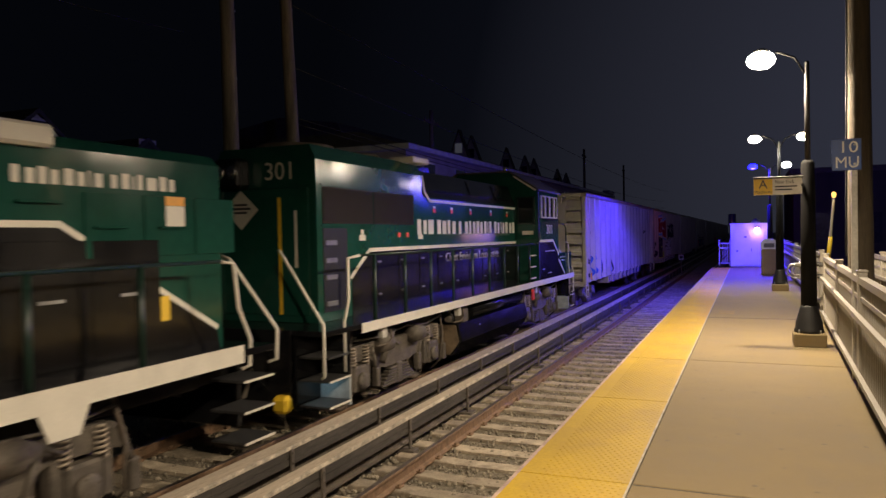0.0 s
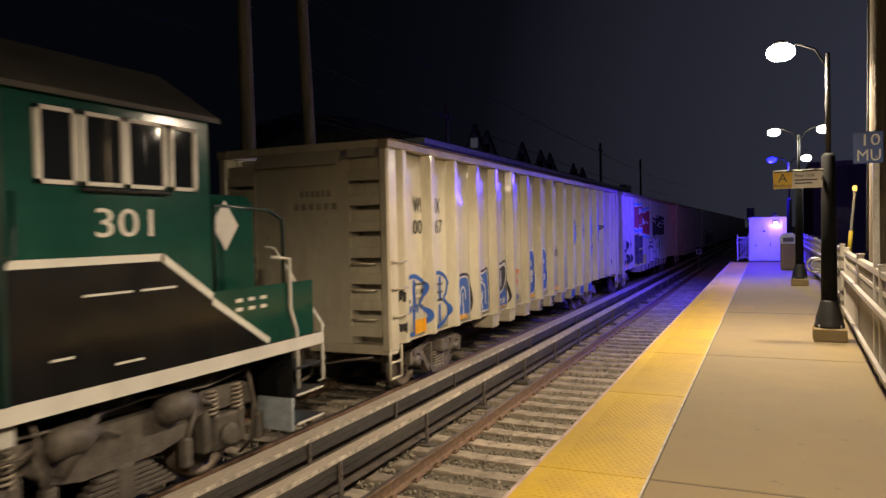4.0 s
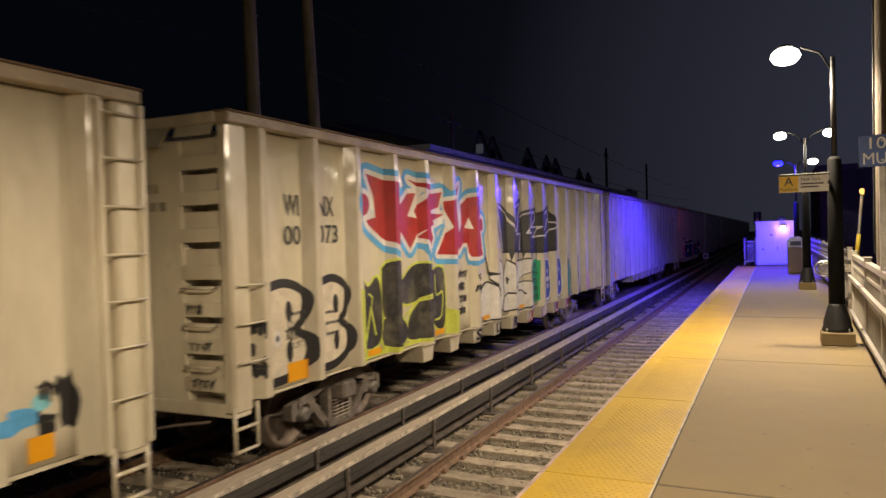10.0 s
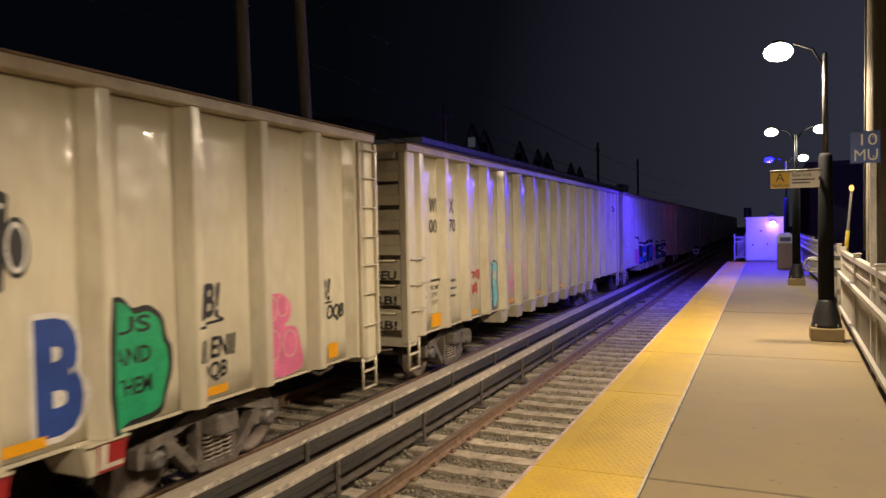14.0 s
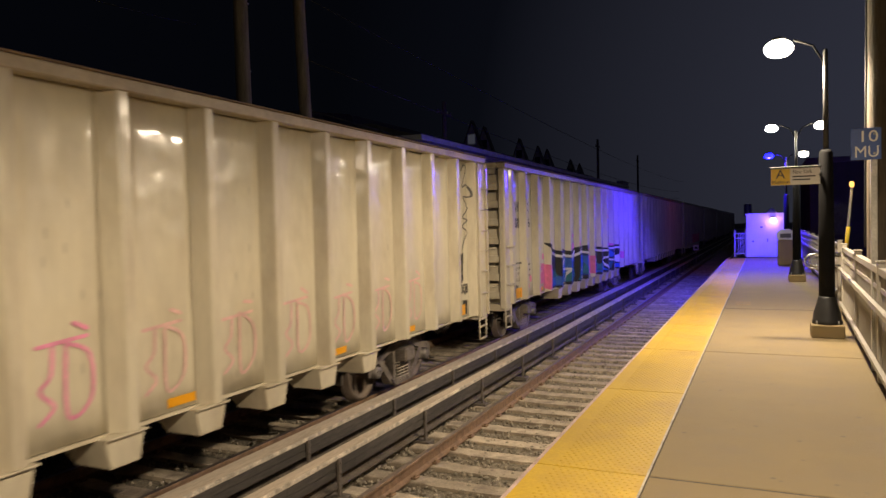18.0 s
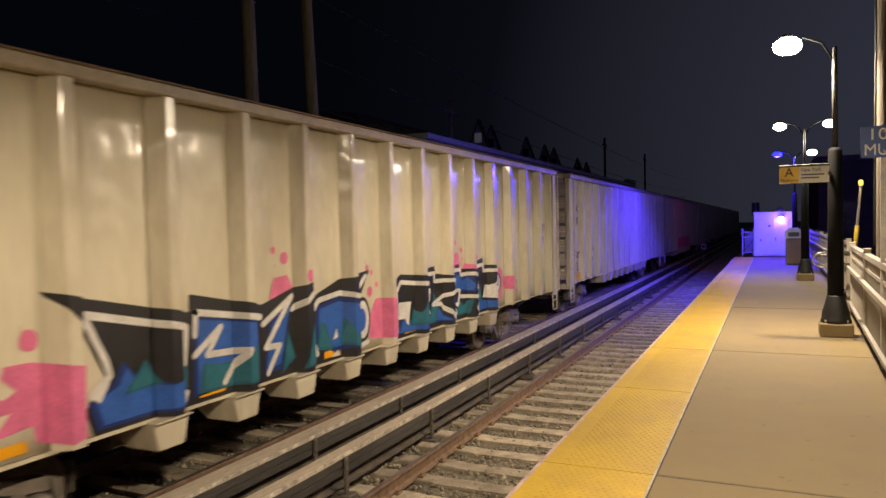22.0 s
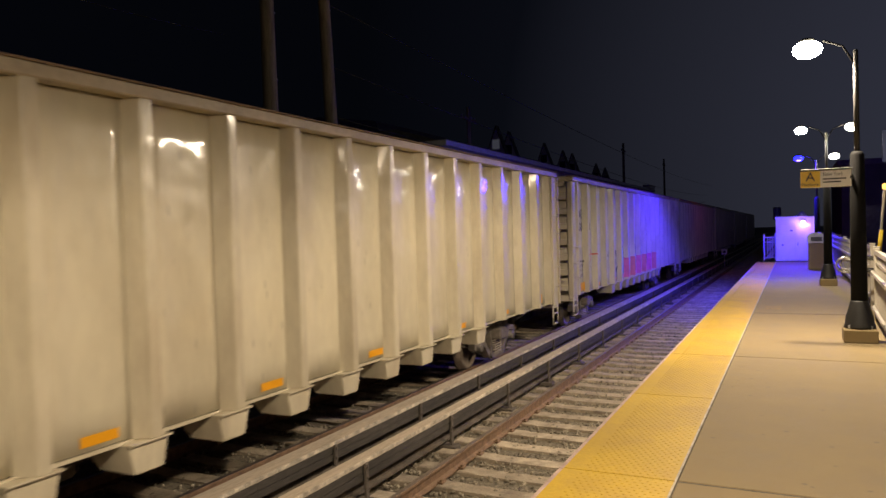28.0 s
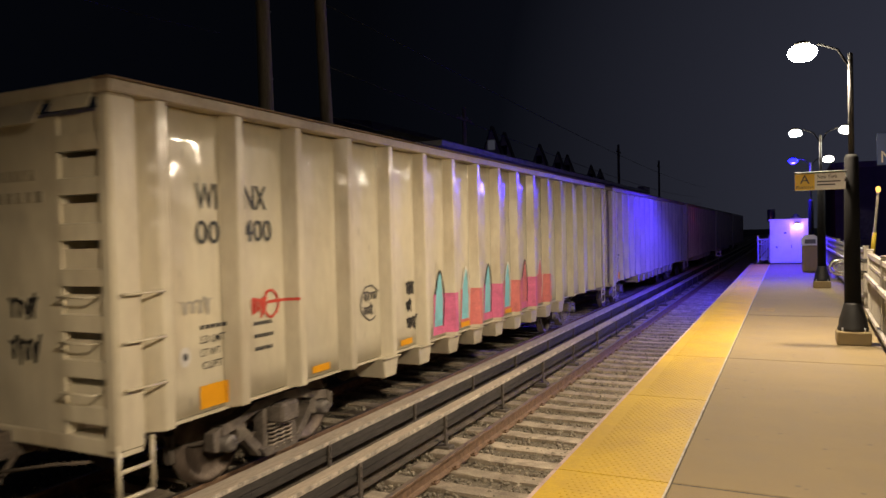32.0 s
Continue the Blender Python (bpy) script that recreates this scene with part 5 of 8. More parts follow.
def leading_locomotive():
    """The unit coupled ahead: a long green hood with a white diagonal stripe."""
    L = empty("locomotive", TRAIN, LOCO_AT, 0, "dark green diesel locomotive with a white diagonal hood stripe", "locomotive", "locomotives")
    bm = B()
    box(bm, -1.0, 1.0, -9.0, 6.28, 1.05, 1.42, 0.02)
    box(bm, -0.9, 0.9, 6.2, 6.94, 1.05, 1.41)
    lp(L, "underframe", bm, LOCOBLACK)
    bm = B()
    box(bm, -CH, CH, -9.2, 6.95, 1.42, 1.5, 0.01)
    lp(L, "walkway", bm, LOCOBLACK)
    bm = B()
    slab(bm, [(-9.2, 1.36), (3.92, 1.36), (4.02, 1.12), (4.3, 1.12), (4.4, 1.36), (6.38, 1.36), (6.38, 1.56), (-9.2, 1.56)], "x", CH, CH + 0.014)
    lp(L, "sill_stripe", bm, LOCOWHITE, "white painted sill edge with jacking pad")
    bm = B()
    slab(bm, [(-HW, 1.5), (HW, 1.5), (HW, 3.58), (HW - 0.14, 3.7), (-HW + 0.14, 3.7), (-HW, 3.58)], "y", -5.5, 6.55)
    lp(L, "long_hood", bm, LOCOGREEN)
    bm = B()
    slab(bm, [(-CH, 1.5), (CH, 1.5), (CH, 3.9), (0.75, 4.4), (-0.75, 4.4), (-CH, 3.9)], "y", -7.6, -5.5)
    lp(L, "cab", bm, LOCOGREEN)
    bm = B()
    box(bm, -0.85, 0.85, -8.6, -7.6, 1.5, 3.1, 0.05)
    lp(L, "nose", bm, LOCOGREEN)
    bm = B()
    box(bm, 0.3, HW + 0.1, 3.0, 4.42, 3.56, 3.76, 0.03)
    lp(L, "roof_duct", bm, LOCOWHITE, "pale roof duct")
    x = HW + 0.004
    lp(L, "black_band", side_piece([(-5.5, 1.5), (6.5, 1.5), (6.45, 1.72), (4.52, 2.87), (-5.5, 2.87)], x), LOCOBLACK, "black lower hood band")
    lp(L, "white_stripe", strip([(-5.5, 2.9), (4.5, 2.9), (6.45, 1.74)], 0.06, x + 0.004), LOCOWHITE)
    letter_blocks(L, NAME[11:], 4.05, 5.9, 3.25, 3.4, x, LOCOWHITE, "white painted block of a company name")
    bm = B()
    box(bm, x + 0.013, x + 0.02, 5.72, 5.98, 2.88, 3.1)
    lab = lp(L, "warning_label", bm, LOCOWHITE, "white and orange label")
    bm = B()
    box(bm, x + 0.013, x + 0.02, 5.72, 5.98, 3.104, 3.2)
    lp(L, "label_top", bm, ORANGE, "", lab)
    for a, b, z in ((4.85, 5.2, 2.86), (5.62, 5.98, 2.86), (4.1, 4.5, 3.08)):
        bm = B()
        box(bm, x, x + 0.05, a, b, z, z + 0.025, 0.004)
        lp(L, "door_ledge", bm, LOCOGREEN)
    for a in (4.75, 5.45, 6.15):
        bm = B()
        box(bm, x, x + 0.012, a, a + 0.62, 2.58, 3.2, 0.004)
        lp(L, "upper_door", bm, LOCOGREEN)

    for k in range(8):
        bm = B()
        a = -1.2 + 0.86 * k
        box(bm, x + 0.004, x + 0.014, a, a + 0.8, 1.6, 2.75, 0.006)
        d = lp(L, "hood_door", bm, LOCOBLACK)
        bm = B()
        box(bm, x + 0.014, x + 0.035, a + 0.3, a + 0.55, 2.2, 2.23)
        lp(L, "latch", bm, GREYMETAL, "", d)
    for z, uu in ((1.9, 5.62),):
        bm = B()
        box(bm, x + 0.014, x + 0.02, uu, uu + 0.12, z, z + 0.26)
        lp(L, "tag", bm, SIGNYELLOW)
    # hood end, seen past the coupling
    bm = B()
    slab(bm, [(-0.3, 3.1), (0, 3.4), (0.3, 3.1), (0, 2.8)], "y", 6.552, 6.56)
    lp(L, "diamond_sign", bm, LOCOWHITE)
    for sx in (1, -1):
        a = sx * 1.49
        bm = B()
        pipe(bm, [(a, -5.4, 2.5), (a, 6.2, 2.5)], 0.019, 8)
        lp(L, "side_rail", bm, LOCORAIL)
        for uu in (-3.9, -2.8, -1.7, -0.6, 0.5, 1.6, 2.75, 3.9, 5.02):
            bm = B()
            tube(bm, (a, uu, 1.4), (a, uu, 2.5), 0.03, 8)
            lp(L, "stanchion", bm, LOCORAIL)
        bm = B()
        pipe(bm, [(a, 6.1, 2.5), (a, 6.3, 2.47), (a, 6.37, 1.97), (a, 6.56, 1.6), (a, 6.54, 1.3), (a - sx * 0.05, 6.46, 1.27)], 0.022, 8)
        lp(L, "handrail", bm, LOCOWHITE, "white bent handrail")
        bm = B()
        pipe(bm, [(sx * 0.75, 6.9, 2.55), (sx * 0.85, 6.98, 2.5), (a, 7.05, 1.65), (a, 7.03, 1.29), (a - sx * 0.08, 6.97, 1.26)], 0.022, 8)
        lp(L, "handrail", bm, LOCOWHITE, "white bent handrail")
        for z in (0.45, 0.8, 1.15):
            bm = B()
            p, q = sx * 1.05, sx * 1.53
            box(bm, min(p, q), max(p, q), 6.38, 6.9, z - 0.03, z, 0.005)
            st = lp(L, "step", bm, STEPDARK, "dark grated step")
            bm = B()
            box(bm, min(q, q + sx * 0.012), max(q, q + sx * 0.012), 6.38, 6.9, z - 0.028, z - 0.002)
            lp(L, "step_nosing", bm, LOCOWHITE, "white step nosing", st)
    bm = B()
    box(bm, -1.0, 1.0, 6.9, 6.98, 0.45, 1.5, 0.01)
    lp(L, "end_plate", bm, LOCOBLACK)
    bm = B()
    box(bm, -0.14, 0.14, 6.9, 7.5, 0.72, 1.0, 0.03)
    pipe(bm, [(0.3, 6.95, 0.95), (0.4, 7.2, 0.55), (0.3, 7.5, 0.5)], 0.03, 6)
    lp(L, "coupler", bm, UNDER)
    bm = B()
    slab(bm, [(-1.35, 0.95), (-1.42, 0.6), (-1.2, 0.3), (1.2, 0.3), (1.42, 0.6), (1.35, 0.95)], "y", -3.0, 0.6)
    lp(L, "fuel_tank", bm, LOCOBLACK)
    loco_truck(L, 3.3)
    loco_truck(L, -5.4)
    CARS.append((L, LOCO_AT))


leading_locomotive()

# ---- lettering and graffiti on the cars ----
XP, XF = HALF - POST_D, HALF
# stretches along a car's side: sheet, sloping flank, post face, sloping flank
STRIPS = []
_edge = 0.3
for _p in POSTS:
    STRIPS += [(_edge, _p - FLANK, XP, XP), (_p - FLANK, _p, XP, XF), (_p, _p + POST_W, XF, XF), (_p + POST_W, _p + POST_W + FLANK, XF, XP)]
    _edge = _p + POST_W + FLANK
STRIPS.append((_edge, CAR_LEN - 0.3, XP, XP))


def paint_mat(name, colour, rough=0.45):
    return mat("spray_" + name, colour, rough, 0, 0.16, 5, 0.03, 30)


BLUE_P, NAVY, SKY = paint_mat("blue", (0.03, 0.11, 0.42)), paint_mat("navy", (0.012, 0.03, 0.15)), paint_mat("sky", (0.10, 0.36, 0.66))
DENIM, TEAL, WHITE_P = paint_mat("denim", (0.1, 0.175, 0.48)), paint_mat("teal", (0.05, 0.27, 0.34)), paint_mat("white", (0.66, 0.63, 0.58))
BLACK_P, GREY_P, RED_P = paint_mat("black", (0.018, 0.017, 0.018)), paint_mat("grey", (0.032, 0.03, 0.03)), paint_mat("red", (0.36, 0.022, 0.02))
LIME, GREEN_P, PINK_P = paint_mat("lime", (0.55, 0.60, 0.09)), paint_mat("green", (0.015, 0.34, 0.14)), paint_mat("pink", (0.68, 0.16, 0.30))
PALEPINK, ORANGE_P, CYAN_P = paint_mat("pale_pink", (0.66, 0.33, 0.33)), paint_mat("orange", (0.72, 0.17, 0.05)), paint_mat("cyan", (0.22, 0.55, 0.62))
CREAM_P, SALMON = paint_mat("cream", (0.62, 0.55, 0.42)), paint_mat("salmon", (0.68, 0.20, 0.18))


def clip_half(poly, s, keep_above):
    out = []
    for i, p in enumerate(poly):
        q = poly[(i + 1) % len(poly)]
        a, b = (p[0] >= s) == keep_above or p[0] == s, (q[0] >= s) == keep_above or q[0] == s
        if a:
            out.append(p)
        if a != b:
            k = (s - p[0]) / (q[0] - p[0])
            out.append((s, p[1] + k * (q[1] - p[1])))
    return out


def clip_z(poly, lo, hi):
    flip = [(z, s) for s, z in poly]
    flip = clip_half(clip_half(flip, lo, True), hi, False) if len(flip) > 2 else []
    return [(s, z) for z, s in flip]


def tris_of(poly):
    from mathutils.geometry import tessellate_polygon
    vs = [Vector((s, z, 0)) for s, z in poly]
    return [[poly[i] for i in t] for t in tessellate_polygon([vs])]


SHIFT = [0.1]


def paint(car, polys, material, layer=0, label="", tris=False):
    """Paint (s, z) shapes over the sheets, posts and post flanks of a car's near side."""
    bm = B()
    count = 0
    for poly in polys:
        for tri in ([poly] if tris else tris_of(poly)):
            tri = clip_z([((s + SHIFT[0]) * ALONG, z) for s, z in tri], SILL + 0.005, TOP - RIM - 0.01)
            if len(tri) < 3:
                continue
            count += 1
            off = 0.003 + 0.0023 * layer + (0 if tris else 0.000015 * (count % 150))
            lo, hi = min(p[0] for p in tri), max(p[0] for p in tri)
            for s0, s1, x0, x1 in STRIPS:
                if hi <= s0 or lo >= s1:
                    continue
                c = clip_half(clip_half(tri, s0, True), s1, False)
                if len(c) > 2:
                    f = bm.faces.new([bm.verts.new((x0 + (x1 - x0) * (s - s0) / (s1 - s0) + off, s, z)) for s, z in c])
                    f.normal_update()
                    if f.normal.x < 0:
                        f.normal_flip()
    return part("graffiti", bm, material, car, label)


def round_off(poly, n=3):
    """The outline with its corners drawn out into curves."""
    return curve_pts(list(poly) + [poly[0]], n)[:-1]


def blob(cx, cz, rx, rz, n=18, wob=0.08, seed=0):
    r = random.Random(seed)
    k = [1 + r.uniform(-wob, wob) for _ in range(n)]
    return [(cx + rx * k[i] * math.cos(2 * math.pi * i / n), cz + rz * k[i] * math.sin(2 * math.pi * i / n)) for i in range(n)]


def grow(poly, d):
    cx, cz = sum(p[0] for p in poly) / len(poly), sum(p[1] for p in poly) / len(poly)
    out = []
    for s, z in poly:
        ln = max(math.hypot(s - cx, z - cz), 1e-6)
        out.append((s + (s - cx) / ln * d, z + (z - cz) / ln * d))
    return out


def stroke(pts, w, closed=False):
    out = []
    if closed:
        pts = list(pts) + [pts[0]]
    for (a, b), (c, d) in zip(pts, pts[1:]):
        ln = max(math.hypot(c - a, d - b), 1e-6)
        nx, nz = -(d - b) / ln * w / 2, (c - a) / ln * w / 2
        out.append([(a - nx, b - nz), (c - nx, d - nz), (c + nx, d + nz), (a + nx, b + nz)])
    for s, z in pts:
        out.append([(s + w / 2 * math.cos(k * math.pi / 3), z + w / 2 * math.sin(k * math.pi / 3)) for k in range(6)])
    return out


def curve_pts(pts, n=6):
    """A smooth line through the points."""
    p = [pts[0]] + list(pts) + [pts[-1]]
    out = []
    for i in range(1, len(p) - 2):
        for k in range(n):
            t = k / n
            q = []
            for ax in (0, 1):
                a, b, c, d = p[i - 1][ax], p[i][ax], p[i + 1][ax], p[i + 2][ax]
                q.append(0.5 * (2 * b + (c - a) * t + (2 * a - 5 * b + 4 * c - d) * t * t + (3 * b - a - 3 * c + d) * t ** 3))
            out.append(tuple(q))
    return out + [pts[-1]]


def scribble(s0, s1, z0, z1, n, w, seed):
    """A quick unreadable tag: one looping line with a few slashes."""
    r = random.Random(seed)
    h, ln = z1 - z0, s1 - s0
    w = min(w, h * 0.15)
    turns = max(2, n // 2)
    steps = turns * 8
    amp = [r.uniform(0.45, 1.0) for _ in range(turns + 1)]
    back = [r.uniform(0.1, 0.75) for _ in range(turns + 1)]
    pts = []
    for i in range(steps + 1):
        k = min(i // 8, turns)
        a = 2 * math.pi * i / 8
        pts.append((s0 + ln * (0.1 + 0.8 * i / steps) + math.sin(a) * ln / turns * 0.5 * back[k], z0 + h * (0.5 + 0.48 * amp[k] * math.cos(a) * (1 if k % 2 else 0.8))))
    out = stroke(curve_pts(pts, 2), w)
    for _ in range(r.randrange(1, 3)):
        a = s0 + ln * r.random()
        out += stroke([(a, z0 + h * r.uniform(-0.1, 0.2)), (a + ln * r.uniform(-0.1, 0.25), z1 + h * r.uniform(-0.2, 0.1))], w)
    return out


def tag_rows(s0, s1, z0, z1, rows, w, seed):
    out = []
    h = (z1 - z0) / rows
    for k in range(rows):
        out += scribble(s0, s1 - 0.1 * (k % 2), z1 - h * (k + 0.9), z1 - h * (k + 0.12), 9, w, seed + k)
    return out


GLYPHS = {}


def glyph_tris(text, bold=0.0):
    key = (text, bold)
    if key not in GLYPHS:
        cu = bpy.data.curves.new("glyph", "FONT")
        cu.body, cu.size, cu.offset, cu.resolution_u = text, 1.0, bold, 3
        tmp = bpy.data.objects.new("glyph", cu)
        scene.collection.objects.link(tmp)
        me = bpy.data.meshes.new_from_object(tmp.evaluated_get(bpy.context.evaluated_depsgraph_get()))
        me.calc_loop_triangles()
        GLYPHS[key] = [[tuple(me.vertices[i].co[:2]) for i in t.vertices] for t in me.loop_triangles]
        bpy.data.objects.remove(tmp)
        bpy.data.meshes.remove(me)
    return GLYPHS[key]


def text_tris(text, s0, s1, z0, z1, bold=0.0, lean=0.0):
    ref = glyph_tris(text, 0.0)
    xs, ys = [p[0] for t in ref for p in t], [p[1] for t in ref for p in t]
    kx, ky = (s1 - s0) / (max(xs) - min(xs)), (z1 - z0) / (max(ys) - min(ys))
    return [[(s0 + (x - min(xs)) * kx + lean * (y - min(ys)) * ky, z0 + (y - min(ys)) * ky) for x, y in t] for t in glyph_tris(text, bold)]


def paint_text(car, text, s0, s1, z0, z1, material, layer=0, bold=0.02, label="", lean=0.0):
    return paint(car, text_tris(text, s0, s1, z0, z1, bold, lean), material, layer, label, tris=True)


def outlined_text(car, text, s0, s1, z0, z1, fill, layer, rim, label=""):
    """A bold letter with a white rim of even width."""
    tris = text_tris(text, s0, s1, z0, z1, 0.05)
    halo = [[(u + rim * math.cos(k * math.pi / 4), z + rim * math.sin(k * math.pi / 4)) for u, z in t] for k in range(8) for t in tris]
    paint(car, halo, WHITE_P, layer, label)
    return paint(car, tris, fill, layer + 2, tris=True)


def b_path(s0, s1, z0, z1):
    m = (z0 + z1) / 2
    w = s1 - s0
    return curve_pts([(s0, z1 - 0.04), (s0 + 0.45 * w, z1), (s1 - 0.08 * w, z1 - 0.14), (s1 - 0.12 * w, m + 0.12), (s0 + 0.7 * w, m), (s1 - 0.02 * w, m - 0.14), (s1 - 0.05 * w, z0 + 0.16), (s0 + 0.5 * w, z0 + 0.02), (s0 + 0.05 * w, z0)], 5)


def marks(car, number):
    """Stencilled reporting marks, cut by a side post, with small data lines below."""
    for text, s0, s1, z0, z1 in (("WI", 0.97, 1.25, 3.04, 3.29), ("NX", 1.64, 1.99, 3.05, 3.30), ("00", 0.96, 1.27, 2.69, 2.92), (number, 1.62, 2.07, 2.70, 2.93)):
        t = paint_text(car, text, s0, s1, z0, z1, LETTER, 2, 0.012, "black stencilled marks")
        t.name = "stencilled_mark"
    for text, s0, s1, z in (("LD LMT", 0.98, 1.3, 1.7), ("LT WT", 0.98, 1.24, 1.57), ("CUFT", 1.0, 1.26, 1.44)):
        t = paint_text(car, text, s0, s1, z, z + 0.075, LETTER, 2, 0.005, "small black data line")
        t.name = "data_line"
    for i, (s0, s1, z) in enumerate(((0.98, 1.33, 1.84), (1.75, 2.05, 1.78), (1.75, 2.07, 1.64), (1.76, 2.05, 1.5))):
        t = paint(car, [[(s0 + (s1 - s0) * (k / 5), z), (s0 + (s1 - s0) * ((k + 0.7) / 5), z), (s0 + (s1 - s0) * ((k + 0.7) / 5), z + 0.042), (s0 + (s1 - s0) * (k / 5), z + 0.042)] for k in range(5)], LETTER, 2, "small black data lines")
        t.name = "data_line"
    t = paint(car, [blob(0.78, 1.6, 0.07, 0.1, 14, 0.02)], WHITE_P, 1)
    t.name = "round_label"
    t = paint(car, [blob(0.78, 1.6, 0.03, 0.04, 10, 0.02)], LETTER, 2)
    t.name = "label_dot"
    for s0 in (0.95, 2.75, 4.9, 7.05, 9.2, 11.98, 14.05, 16.3):
        z0, z1 = (1.05, 1.28) if s0 == 0.95 else (1.06, 1.15)
        s1 = s0 + (0.36 if s0 < 16 else 0.22)
        t = paint(car, [[(s0, z0), (s1, z0), (s1, z1 if s0 < 16 else 1.26), (s0, z1 if s0 < 16 else 1.26)]], ORANGE, 3, "orange reflective patch")
        t.name = "reflector"


def chute_letters(c, letters, first, colours):
    """One sprayed letter on each hopper chute; light letters stand on a painted patch."""
    for w, colour, p in zip(letters, colours, POSTS[first:]):
        patch = colour in (RED_P,)
        bm = B()
        for t in text_tris(w, p - 0.06, p + 0.16, 0.75, 0.95, 0.03):
            bm.faces.new([bm.verts.new((HALF - 0.058 + (z - 0.7) * 0.1 + 0.012, s, z)) for s, z in t])
        bmesh.ops.recalc_face_normals(bm, faces=bm.faces)
        part("painted_letter", bm, CREAM_P if patch else colour, c)
        if patch:
            bm = B()
            v = [bm.verts.new(q) for q in ((HALF - 0.052, p - 0.08, 0.715), (HALF - 0.052, p + 0.19, 0.715), (HALF - 0.022, p + 0.21, 0.975), (HALF - 0.022, p - 0.1, 0.975))]
            bm.faces.new(v)
            part("painted_patch", bm, colour, c, "red painted chute")


def end_tags(c, seed, where, depth=0.028):
    """Black tags on the end of a car."""
    for k, (x, z, w, h) in enumerate(where):
        bm = B()
        for i, q in enumerate(scribble(x, x + w, z, z + h, 8, 0.035, seed + k)):
            bm.faces.new([bm.verts.new((a, depth - 0.0002 * (i % 20), b)) for a, b in q])
        part("graffiti", bm, BLACK_P, c, "black written tag")


def end_words(c, rows):
    """Written words on the slats of the end wall."""
    for w, x0, x1, z0, z1 in rows:
        bm = B()
        for t in text_tris(w, x0, x1, z0, z1, 0.03, 0.1):
            bm.faces.new([bm.verts.new((x, 0.026, z)) for x, z in t])
        bmesh.ops.recalc_face_normals(bm, faces=bm.faces)
        part("graffiti", bm, BLACK_P, c, "black written tag")


def end_stencil(c):
    """Small stencilled lines high on the end wall."""
    for z, w in ((3.3, 0.3), (3.1, 0.42)):
        bm = B()
        for k in range(6):
            box(bm, 0.3 - w + 2 * w * k / 6, 0.3 - w + 2 * w * (k + 0.7) / 6, 0.039, 0.044, z, z + 0.1)
        part("stencilled_line", bm, mat("faded_stencil", (0.33, 0.29, 0.21), 0.7, 0, 0.3, 9), c)


